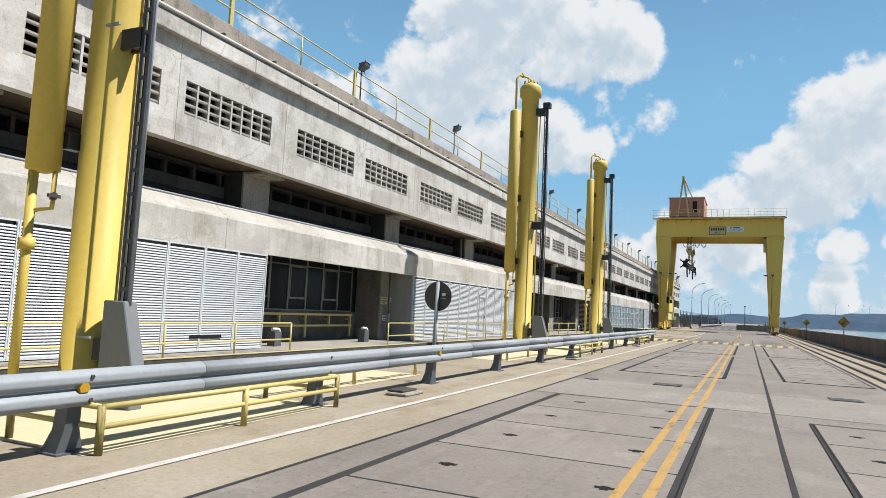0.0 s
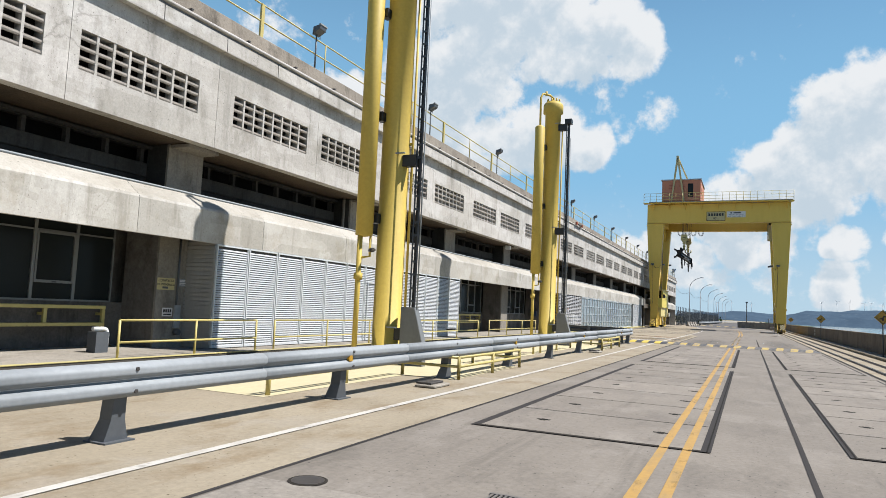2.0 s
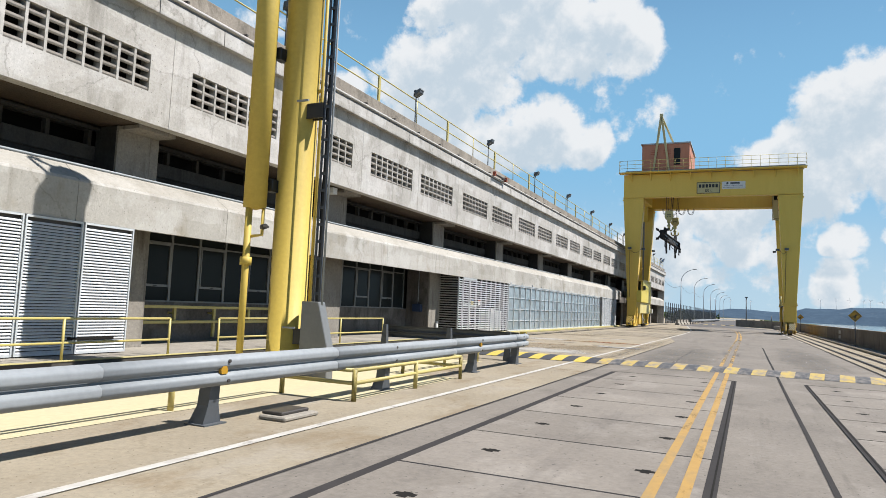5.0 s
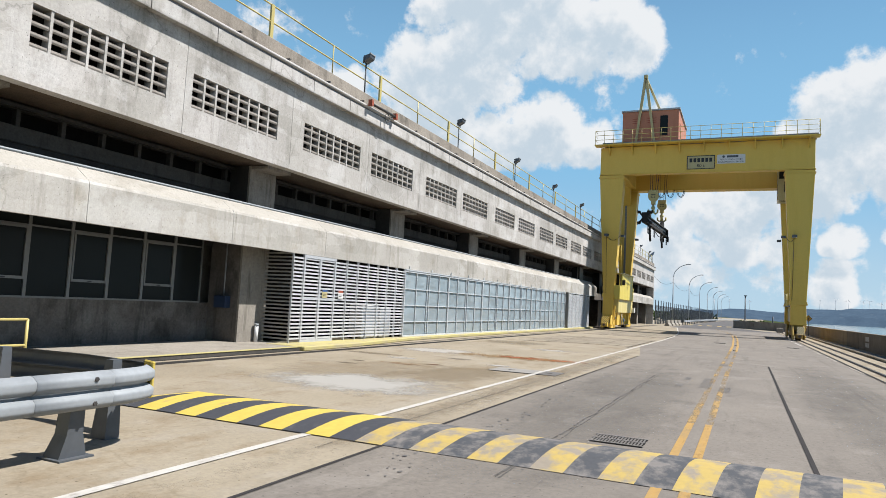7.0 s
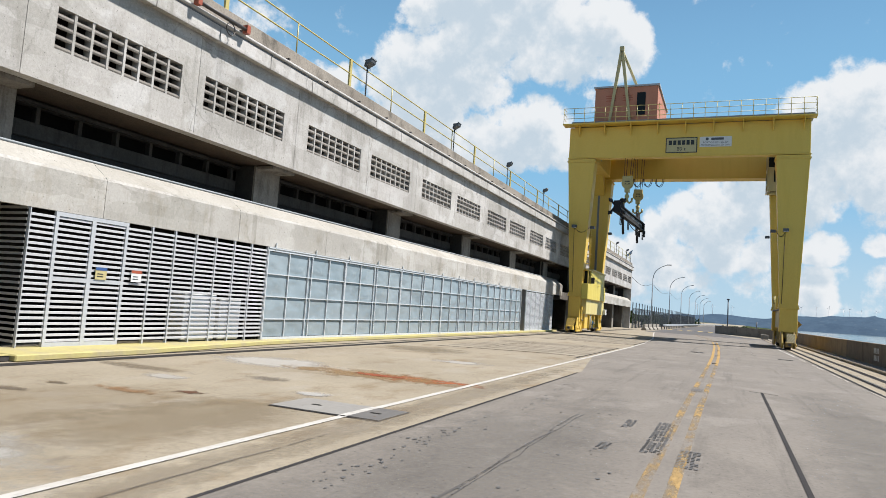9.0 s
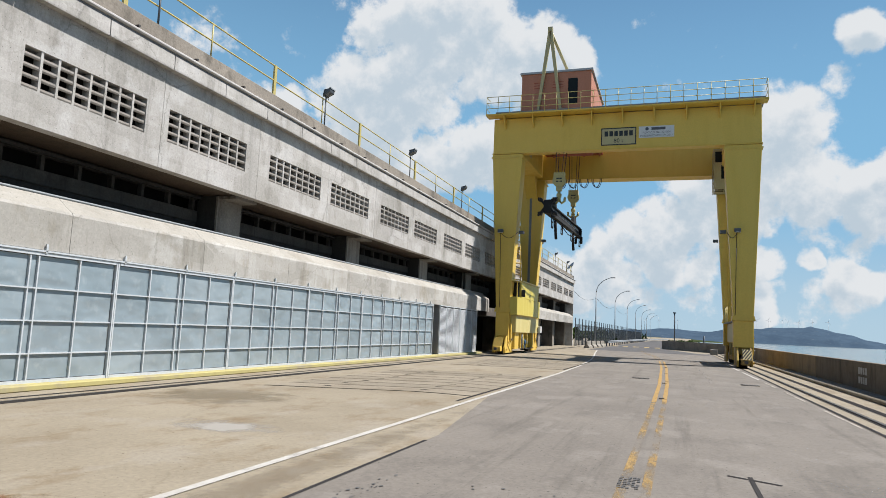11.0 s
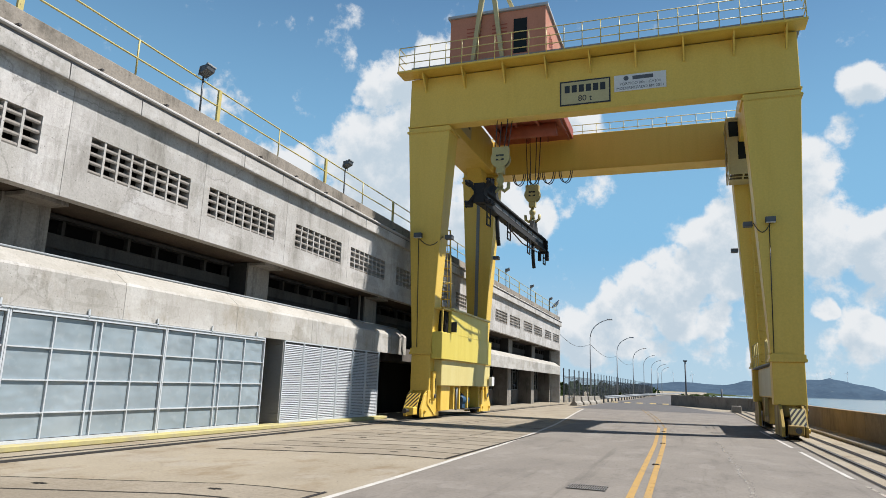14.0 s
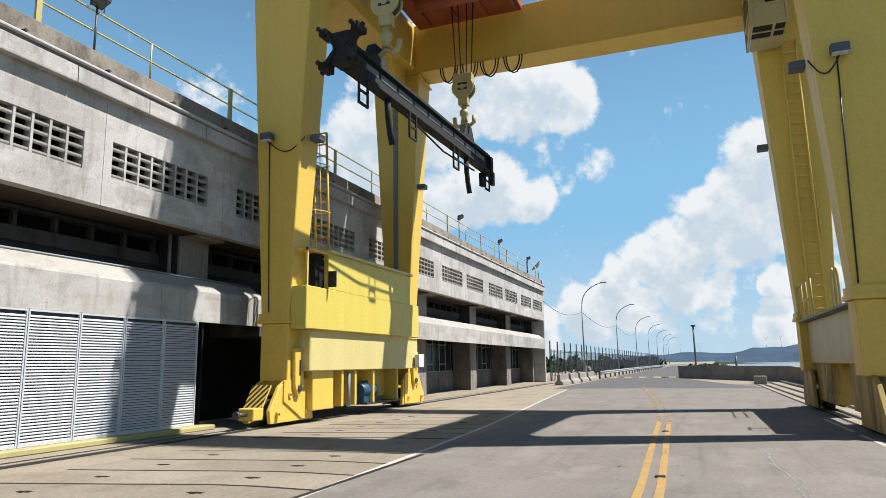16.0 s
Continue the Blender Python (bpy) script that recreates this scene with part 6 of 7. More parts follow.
M_DASH = paint("dusty white road paint", (0.52, 0.47, 0.40), (0.38, 0.33, 0.27), 0.9, amount=1.0, scale=3.0, streak=(1, 0.6, 1), bare=(3.0, 0.5, 0.7, 0.2))
WHITE = [(WX, -20), (WX, 80), (-4.5, 87), (-4.75, 92), (-5.05, 97), (-5.6, 103), (-6.3, 110), (-7.1, 119)]
strip("edge_line", [(WX, -20), (WX, 54.95)], 0.105, 0.0085, M_WHITE, "white edge line worn thin", "marking")
strip("edge_line", [(WX, 54.95), (WX, 55.76)], 0.105, 0.0172, M_WHITE, "white edge line worn thin", "marking")
strip("edge_line", [(WX, 55.76)] + WHITE[1:], 0.105, 0.0085, M_WHITE, "white edge line worn thin", "marking")
spans = [(-20, 12.5, 0.0172), (12.5, 18.85, 0.012), (18.85, 30.7, 0.0172), (30.7, 32.35, 0.012), (32.35, 44.6, 0.0172), (44.6, 50.5, 0.012)]
for x in (-0.86, -0.63):
    for a, b, z in spans:
        strip("centre_line", [(x, a), (x, b)], 0.09, z, M_YLINE, "double yellow centre line worn by tyres", "marking")
    strip("centre_line", [(x, 50.5), (x, 60), (x + 0.03, 66), (x + 0.05, 72)], 0.10, 0.012, M_YLINE2, "double yellow centre line worn nearly away", "marking")
    strip("centre_line", [(x + 0.05, 72), (x + 0.05, 78), (x - 0.1, 90), (x - 0.35, 99)], 0.105, 0.012, M_YLINE, "double yellow centre line worn by tyres", "marking")
    strip("centre_line", [(x - 0.35, 99), (x - 0.9, 107), (x - 1.6, 114), (x - 2.6, 124)], 0.10, 0.012, M_YLINE2, "double yellow centre line worn nearly away", "marking")
for y in (72.9, 78.8, 84.72, 90.65, 96.6):
    t = thing("road_stud", (-0.68 - 0.0033 * (y - 80) - 0.0016 * max(0.0, y - 84.7) ** 2, y, 0.006), "small dark worn stud between the yellow lines", "road stud", "road studs")
    part("base", prism(B(), [(-0.075, 0), (0.075, 0), (0.05, 0.02), (-0.05, 0.02)], -0.06, 0.06, "y"), M_RUBBER, t)
    part("lens", box(B(), -0.04, 0.04, -0.062, -0.058, 0.005, 0.015), M_YLINE, t)
strip("joint_left", wander(-3.47, -20, 64, 0.010, 3.5, 1.0), 0.045, 0.0105, M_RUBBER, "dark sealed joint along the carriageway")
strip("joint_right", wander(0.435, -20, 63.8, 0.012, 3.5, 2.0), 0.052, 0.0105, M_RUBBER, "dark sealed joint along the carriageway")
for i, (a, b) in enumerate(((64.0, 67.1), (69.8, 73.0), (75.1, 78.6), (80.2, 83.6), (84.6, 90.6), (92.0, 96.6), (97.2, 100.4))):
    xa, xb = (2.95 - 0.010 * max(0.0, v - 64) for v in (a, b))
    strip("edge_dash", [(xa, a), (xb, b)], 0.055 if a < 84 else 0.09, 0.0118, M_DASH if a < 84 else M_WHITE, "worn white dash at the edge of the road", "marking")
# crumbled pale crack along the lane
M_CRUMB = paint("crumbled pale concrete", (0.42, 0.385, 0.345), (0.36, 0.33, 0.29), 0.95, amount=0.9, scale=6.0, streak=(1, 0.5, 1), bare=(9.0, 0.40, 0.60, 0.0))
for k, w in ((0.0, 0.035), (0.06, 0.015)):
    pts = [(0.83 + k - 0.0017 * max(0.0, y - 84.0) ** 2 + 0.035 * math.sin(2.3 * y) + 0.02 * math.sin(7.1 * y + 60 * k), y) for y in [80.5 + 0.25 * i for i in range(54)]]
    strip("pale_crack", pts, w, 0.0112 + 0.02 * k, M_CRUMB, "pale crumbled crack along the lane", "crack")
strip("joint_cross", [(0.2, 63.75), (0.72, 63.5)], 0.05, 0.0118, M_RUBBER, "short dark sealed joint across the lane")


M_TANSLAB = concrete("tan cover slab concrete", (0.40, 0.345, 0.265), (0.335, 0.285, 0.215), (0.23, 0.18, 0.12), (1.0, 0.5, 1.0), tone=0.09, amount=0.6, pits=0.7)


def cover_group(x0, x1, y0, y1, pitch, z, band):
    """Concrete cover slabs in a recessed steel frame, with lifting notches."""
    t = thing("slab_frame", (x0, y0, 0), "row of concrete cover slabs in a dark steel frame", "cover slabs", "rows of cover slabs", "structure")
    part("bed", box(B(), 0, x1 - x0, 0, y1 - y0, z - 0.004, z), M_RUBBER, t)
    n = max(1, round((y1 - y0) / pitch))
    step = (y1 - y0 - 0.1) / n
    me = B(); box(me, band, x1 - x0 - 0.055, 0.018, step - 0.018, z, z + 0.0035)
    me = mesh_of("slab", me, M_SLAB)
    notch = mesh_of("notch", box(B(), -0.085, 0.085, -0.035, 0.035, z + 0.003, z + 0.0045), M_VOID)
    notch2 = mesh_of("notch", box(B(), -0.035, 0.04, -0.075, 0.06, z + 0.003, z + 0.0047), M_VOID)
    for i in range(n):
        ob = new("slab", me); ob.parent = t; ob.location = (0, 0.05 + step * i, 0)
        for f in (0.24, 0.78):
            for nm in (notch, notch2):
                h = new("notch", nm); h.parent = t
                h.location = ((x1 - x0) * f, 0.05 + step * (i + 0.5), 0)


for a, b in ((-12, 12.5), (18.85, 30.7), (32.35, 44.6)):
    cover_group(-3.0, -0.42, a, b, 1.72, 0.011, 0.11)
for a, b in ((-12, 11.8), (19.5, 31.2), (33.0, 45.0)):
    cover_group(0.88, 2.85, a, b, 1.72, 0.011, 0.05)


def skewed_group(y0, n, pitch, lag0=1.2, lag1=1.2, z=0.004):
    """Tan cover slabs whose joints run askew from the facade side, by a lag that may fade, and bend near the edge line; y0 is the first joint at the edge line."""
    t = thing("slab_frame", (-9.2, y0, 0), "row of skewed tan cover slabs with dark open joints", "cover slabs", "rows of cover slabs", "structure")
    shape = ((0.0, -1.0), (1.6, -0.5), (3.1, 0.0), (3.7, 0.06), (4.55, 0.0))

    def joint(k, d):
        lag = lag0 + (lag1 - lag0) * k / n
        return [(x, pitch * k + lag * f + d) for x, f in shape]
    bed = B()
    prism(bed, joint(0, -0.04) + joint(n, 0.04)[::-1], z - 0.0035, z - 0.0005, "z")
    part("bed", bed, M_JOINT, t)
    notch = mesh_of("notch", box(B(), -0.11, 0.11, -0.04, 0.04, z + 0.003, z + 0.0045), M_VOID)
    notch2 = mesh_of("notch", box(B(), -0.04, 0.045, -0.075, 0.06, z + 0.003, z + 0.0047), M_VOID)
    g = 0.042
    for i in range(n):
        part("slab", prism(B(), joint(i, g) + joint(i + 1, -g)[::-1], z - 0.0005, z + 0.003, "z"), M_TANSLAB, t)
        lag = lag0 + (lag1 - lag0) * (i + 0.5) / n
        for x, f in ((1.1, -0.65), (3.25, 0.04)):
            for nm in (notch, notch2):
                h = new("notch", nm); h.parent = t
                h.location = (x, pitch * (i + 0.5) + lag * f, 0)


skewed_group(70.08, 8, 1.015)
skewed_group(83.03, 8, 1.12, 1.1, 0.5)
skewed_group(94.3, 7, 1.05, 0.6, 0.6)
strip("joint_left", wander(-4.6, 83.0, 92.0, 0.012, 0.8, 4.0), 0.085, 0.0095, M_JOINT, "dark sealed joint along the slab row")
strip("joint_left", [(-4.6, 68.9), (-4.6, 78.3)], 0.06, 0.0095, M_RUBBER, "dark sealed joint along the slab row")
for x, w, spans_ in ((-0.455, 0.10, ((-12, 12.5), (18.85, 30.7), (32.35, 44.6))), (0.91, 0.068, ((-12, 11.8), (19.5, 31.2), (33.0, 45.0)))):
    for a, b in spans_:
        strip("slot", [(x, a), (x, b)], w, 0.0168, M_RUBBER, "dark sealed slot beside the cover slabs")
        strip("slot_gap", [(x + 0.012, a), (x + 0.012, b)], 0.016, 0.0185, M_VOID, "open gap in the sealed slot")
for x0, x1, ys in ((-2.95, -0.42, (12.5, 18.88, 30.7, 32.38, 44.6)), (0.88, 2.85, (11.8, 19.53, 31.2, 33.03, 45.0))):
    for y in ys:
        strip("frame_joint", [(x0, y), (x1, y)], 0.05 if y < 18 or y > 30 else 0.075, 0.0164, M_JOINT, "dark joint at the end of the cover slabs")
# paler recast concrete between the first two slab rows
M_RECAST = concrete("paler recast road concrete", (0.355, 0.322, 0.282), (0.315, 0.285, 0.248), (0.22, 0.20, 0.175), (1.0, 0.6, 1.0), amount=0.5, pits=1.0, cracks=0.2, pale=(0.41, 0.375, 0.33), bump=0.2)
for x0, x1 in ((-3.42, 0.40), (0.47, 2.9)):
    solid("recast_slab", box(B(), x0, x1, 12.58, 15.65, 0.001, 0.0098), M_RECAST, "paler recast concrete between the cover slabs", "road patch", kind="structure")

for x, y in ((-1.48, 15.98), (-1.48, 48.55), (-1.5, 80.7), (2.05, 80.7), (1.9, 48.5), (1.8, 15.95)):
    t = thing("drain_grate", (x, y, 0.012), "iron drain grate with two rows of slots in the road", "drain", "drain grates")
    part("pit", box(B(), -0.28, 0.28, -0.22, 0.22, 0, 0.003), M_VOID, t)
    rim = B()
    for a, b in ((-0.235, -0.20), (-0.018, 0.018), (0.20, 0.235)):
        box(rim, -0.29, 0.29, a, b, 0.003, 0.011)
    part("frame", rim, M_GRATE, t)
    for i in range(16):
        a = -0.28 + 0.56 * (i + 0.2) / 16
        for y0, y1 in ((-0.20, -0.018), (0.018, 0.20)):
            part("bar", box(B(), a, a + 0.016, y0, y1, 0.003, 0.0095), M_GRATE, t)
t = thing("manhole_cover", (-3.06, 15.76, 0.0099), "small round dark manhole cover in the road", "manhole cover")
part("rim", tube(B(), (0, 0, 0), (0, 0, 0.004), 0.15, 24), M_JOINT, t)
part("lid", tube(B(), (0, 0, 0.004), (0, 0, 0.007), 0.125, 24), M_STEEL, t)
t = thing("floor_hatch", (-4.65, 55.35, 0.005), "checker plate floor hatch half worn dark", "hatch")
M_HATCH = paint("worn hatch steel", (0.36, 0.34, 0.31), (0.40, 0.385, 0.355), 0.7, 0.1, amount=0.9, scale=3.0, streak=(1, 1, 1), chips=(0.66, (0.2, 0.15, 0.1)))
M_HATCHD = paint("worn dark hatch steel", (0.17, 0.16, 0.15), (0.21, 0.20, 0.185), 0.7, 0.1, amount=0.9, scale=3.0, streak=(1, 1, 1), chips=(0.66, (0.16, 0.1, 0.06)))
part("rim", box(B(), -0.79, 0.76, -0.425, 0.43, 0, 0.003), M_RUBBER, t)
part("plate", soften(box(B(), -0.77, 0.225, -0.39, 0.41, 0.003, 0.012), 0.003), M_HATCH, t)
part("plate", soften(box(B(), 0.235, 0.74, -0.39, 0.41, 0.003, 0.012), 0.003), M_HATCHD, t)
for x in (-0.35, 0.5):
    part("handle", box(B(), x - 0.07, x + 0.07, -0.03, 0.03, 0.012, 0.015), M_VOID, t)


def hump():
    """A striped speed hump across the road, worn on the wheel tracks."""
    t = thing("speed_hump", (-2.0, 47.25, 0), "speed hump with worn yellow and black stripes", "speed hump")
    n, y0, wy = 34, 46.68, 1.45
    xs0, xs1 = -7.36, 3.0
    wd = (xs1 - xs0) / n
    for i in range(n):
        bm = B()
        rings = []
        for j in range(3):
            x = xs0 + wd * (i + j / 2)
            e = min(1.0, (x - xs0) / 0.6 + 0.05, (xs1 - x) / 0.4 + 0.05)
            rings.append([bm.verts.new((x + 0.16 * (v - 0.5), y0 + wy * v, 0.012 + 0.095 * e * math.sin(math.pi * v))) for v in [k / 10 for k in range(11)]])
        for a, b in zip(rings, rings[1:]):
            for k in range(10):
                f = bm.faces.new((a[k], b[k], b[k + 1], a[k + 1])); f.smooth = True
        worn = i >= 12
        wpart("stripe", bm, (M_BUMPK2 if worn else M_BUMPK) if i % 2 else (M_BUMPY2 if worn else M_BUMPY), t)


hump()

# crane rails
for x, y0 in ((3.45, -40), (-10.35, 46)):
    t = thing("crane_rail", (x, 50, 0), "crane rail sunk in a dark groove", "rail", "crane rails")
    wpart("groove", box(B(), x - 0.10, x + 0.10, y0, 132, 0.004, 0.009), M_RUBBER, t)
    wpart("railhead", box(B(), x - 0.035, x + 0.035, y0, 132, 0.009, 0.03), M_RAILHEAD, t)
for x in (3.02, 4.0, 4.12):
    strip("rail_joint", wander(x, -40, 131, 0.015, 1.5, x), 0.085, 0.0105, M_RUBBER, "dark joint beside the crane rail")
strip("rail_joint", wander(-10.8, 46, 131, 0.02, 1.5, 8.0), 0.07, 0.0105, M_RUBBER, "dark joint beside the crane rail")
bm = soften(box(B(), 4.75, 5.35, -60, 131, 0, 0.12), 0.03)
solid("kerb_water", bm, M_APRON, "low concrete ledge at the foot of the parapet", "kerb", kind="structure")
# parapet in two tones, dark brown first and tan further on
M_TANPARAPET = concrete("tan parapet concrete", (0.41, 0.305, 0.19), (0.32, 0.235, 0.145), (0.18, 0.14, 0.10), (1.0, 1.0, 0.6), amount=0.8, drips=((1.2, 1.2, 0.35), 0.5), pits=0.6)
M_DARKPARAPET = concrete("dark brown parapet concrete", (0.27, 0.215, 0.155), (0.20, 0.158, 0.115), (0.11, 0.09, 0.07), (1.0, 1.0, 0.6), amount=0.85, drips=((1.2, 1.2, 0.35), 0.6), pits=0.6)
for i0, i1, m in ((0, 38, M_DARKPARAPET), (38, 49, M_TANPARAPET)):
    bm = B()
    for i in range(i0, i1):
        box(bm, 5.35, 5.62, -60 + 3.9 * i + 0.01, -60 + 3.9 * (i + 1) - 0.01, 0, 1.0)
    solid("parapet_water", bm, m, "weathered brown concrete parapet above the water", "parapet", kind="structure")
bm = box(B(), 5.6, 5.9, -60, 330, -10, 0.02)
solid("dam_face", bm, M_PARAPET, "upstream concrete face of the dam", "wall", kind="structure")
t = thing("painted_marks", (5.345, 79.9, 0.30), "faded white stencilled marks on the parapet", "marks")
for j in range(2):
    for i in range(4):
        part("mark", box(B(), -0.004, 0.0, 0.1 + 0.28 * i, 0.3 + 0.28 * i, 0.30 * j, 0.30 * j + 0.22), M_WHITE, t)

for y in (44.2, 70.3, 96.5 + 14):
    t = thing("warning_sign", (4.95, y, 0.12), "yellow diamond warning sign on a thin post", "traffic sign", "warning signs")
    part("post", tube(B(), (0, 0, 0), (0, 0, 1.9), 0.025, 8), M_POST, t)
    bm = prism(B(), [(-0.32, 1.6), (0, 1.28), (0.32, 1.6), (0, 1.92)], -0.04, -0.03, "y")
    d = part("plate", bm, M_SIGN, t)
    bm = B(); prism(bm, [(-0.27, 1.6), (0, 1.33), (0.27, 1.6), (0, 1.87), (0, 1.84), (0.24, 1.6), (0, 1.36), (-0.24, 1.6)], -0.044, -0.041, "y")
    part("border", bm, M_BLACK, d)
    bm = B(); box(bm, -0.03, 0.03, -0.045, -0.041, 1.46, 1.61); box(bm, 0.0, 0.10, -0.045, -0.041, 1.61, 1.67); box(bm, -0.12, -0.015, -0.045, -0.041, 1.52, 1.57)
    part("symbol", bm, M_BLACK, d)

# ---- beyond the crane ----
t = thing("rail_stop", (3.4, 127.6, 0), "small dull end stop on the crane rail", "rail stop")
part("block", soften(box(B(), -0.45, 0.25, -0.3, 0.3, 0, 0.5), 0.03), M_KERB, t)
bm = B()
prism(bm, [(5.6, 131.0), (5.6, 131.4), (-1.6, 145.4), (-1.9, 145.1)], 0, 1.05, "z")
solid("wall_far", bm, M_PARAPET, "low concrete wall closing the rail bed", "wall", kind="structure")
for i in range(4):
    t = thing("jersey_barrier", (-9.0 + 0.12 * i, 128.4 + 3.4 * i, 0), "pale concrete road barrier block", "barrier", "barrier blocks")
    pr = [(-0.3, 0), (0.3, 0), (0.26, 0.2), (0.1, 0.34), (0.08, 0.72), (-0.08, 0.72), (-0.1, 0.34), (-0.26, 0.2)]
    part("block", soften(prism(B(), pr, -1.6, 1.6, "y"), 0.02), M_KERB, t)
far_rail = thing("far_guard_rail", (-8.2, 170, 0), "galvanised guard rail along the far road", "guard rail")
wpart("beam", w_beam(B(), [(-8.3, 142 + 8 * i) if i < 6 else (-8.3 + 0.02 * (i - 6) ** 2, 142 + 8 * i) for i in range(24)]), M_GALV, far_rail)
for i in range(30):
    wpart("post", box(B(), -8.55, -8.4, 143 + 4 * i - 0.06, 143 + 4 * i + 0.06, 0, 0.7), M_POST, far_rail)
fence = thing("security_fence", (-11.5, 190, 0), "tall dark steel security fence on posts", "fence")
pm = mesh_of("picket", box(B(), -0.02, 0.02, -0.03, 0.03, 0, 2.6), M_POST)
pm2 = mesh_of("post", box(B(), -0.05, 0.05, -0.05, 0.05, 0, 3.3), M_POST)
for i in range(230):
    yy = 137 + 0.62 * i
    ob = new("post" if i % 5 == 0 else "picket", pm2 if i % 5 == 0 else pm)
    ob.parent = fence; ob.matrix_parent_inverse = Matrix.Translation(-fence.location)
    ob.location = (-11.6 + 0.006 * i, yy, 0)
for z in (0.4, 2.4):
    wpart("rail", box(B(), -11.6, -11.55, 137, 150, z, z + 0.05), M_POST, fence)


def street_lamp(y):
    t = thing("street_lamp", (-10.2, y, 0), "tall grey street lamp with a curved arm", "street lamp", "street lamps along the far road")
    bm = B()
    tube(bm, (0, 0, 0), (0, 0, 7.0), 0.09, 8, 0.06)
    pts = [(0.02 + 2.6 * (1 - math.cos(a)), 0, 7.0 + 2.0 * math.sin(a)) for a in [0.18 * k for k in range(8)]]
    sweep(bm, pts, 0.05, 6)
    part("pole", bm, M_GALV, t)
    e = pts[-1]
    part("head", soften(box(B(), e[0], e[0] + 0.6, -0.14, 0.14, e[2] - 0.03, e[2] + 0.1), 0.02), M_ROOF, t)
    return t


s0 = street_lamp(146.0)
for k in range(1, 7):
    copy_thing(s0, Matrix.Translation((-10.2 + 0.25 * k, 146.0 + 27.0 * k, 0)))
wire = B()
pa, pb = Vector((-11.8, END - 0.3, 6.6)), Vector((-10.2, 146.0, 6.2))
for a, b in ((pa, pb), (pb, Vector((-10, 173, 6.2))), (Vector((-10, 173, 6.2)), Vector((-9.7, 200, 6.2)))):
    sweep(wire, [a.lerp(b, i / 10) + Vector((0, 0, -0.7 * math.sin(math.pi * i / 10))) for i in range(11)], 0.02, 4)
solid("overhead_cable", wire, M_BLACK, "thin overhead cable between building and lamps", "cable")
t = thing("slim_pole", (-0.4, 148, 0), "slim dark pole with a small head", "pole")
part("pole", tube(B(), (0, 0, 0), (0, 0, 4.6), 0.08, 8), M_POST, t)
part("head", box(B(), -0.2, 0.2, -0.12, 0.12, 4.6, 4.75), M_POST, t)
t = thing("short_pole", (3.6, 160, 0), "short dark marker pole", "pole")
part("pole", tube(B(), (0, 0, 0), (0, 0, 1.9), 0.10, 8), M_POST, t)
sheet("road_far", [(-8.2, 121), (3.0, 121), (-1.5, 143), (-0.5, 330), (-8.0, 330)], 0.008, concrete("asphalt", (0.17, 0.16, 0.155), (0.14, 0.132, 0.13), (0.1, 0.095, 0.09)), "dark asphalt of the far road", "road")
t = thing("far_hump", (-5, 147.5, 0), "faded striped speed hump on the far road", "speed hump")
for i in range(10):
    wpart("stripe", prism(B(), [(146.9, 0.01), (147.3, 0.09), (147.8, 0.09), (148.2, 0.01)], -8.1 + 0.66 * i, -7.45 + 0.66 * i, "x"), M_BUMPK2 if i % 2 else M_BUMPY2, t)


# ---- wind turbines, shore plants ----
def turbine(x, y, h, turn):
    t = thing("wind_turbine", (x, y, 38), "distant white wind turbine on the ridge", "wind turbine", "wind turbines")
    part("tower", tube(B(), (0, 0, 0), (0, 0, h), 1.2, 6, 0.7), M_PLATE, t)
    for k in range(3):
        a = turn + k * 2.094
        part("blade", tube(B(), (0, -3, h), (17 * math.sin(a), -3, h + 17 * math.cos(a)), 0.9, 5, 0.3), M_PLATE, t)


random.seed(5)
for az in (-2.3, -1.2, 0.2, 4.9, 5.9, 6.7, 7.6, 8.0, 8.7, 9.6, 10.6):
    r = 4420
    turbine(r * math.tan(radians(az)), r, 84 + random.uniform(0, 8) - (0 if az > 4 else 25), random.uniform(0, 2))


def bushes(name, n, area, size, label):
    """Clumps of many small leaves."""
    bm = B()
    for i in range(n):
        cx, cy = random.uniform(*area[0]), random.uniform(*area[1])
        r = random.uniform(*size)
        for j in range(50):
            d = Vector((random.gauss(0, 1), random.gauss(0, 1), abs(random.gauss(0, 0.8)))).normalized() * r * random.uniform(0.5, 1.0)
            p = Vector((cx, cy, 0)) + d
            u = Vector((random.uniform(-1, 1), random.uniform(-1, 1), random.uniform(-1, 1))).normalized() * r * 0.22
            v = u.orthogonal().normalized() * r * 0.16
            bm.faces.new([bm.verts.new(p + q) for q in (u, v, -u, -v)])
    return solid(name, bm, M_LEAF, label, "plants", kind="stuff")


bushes("roadside_bushes", 60, ((-60, -13), (150, 420)), (1.2, 3.0), "low green bushes behind the far fence")
bushes("bank_grass", 26, ((-1.5, 5), (147, 330)), (0.5, 1.1), "scrub and grass at the edge of the far road")


# ---- stains ----
def stain(name, pts, mat, z, label):
    bm = B()
    bm.faces.new([bm.verts.new((x, y, z)) for x, y in pts])
    return solid(name, bm, mat, label, "stain", kind="structure")


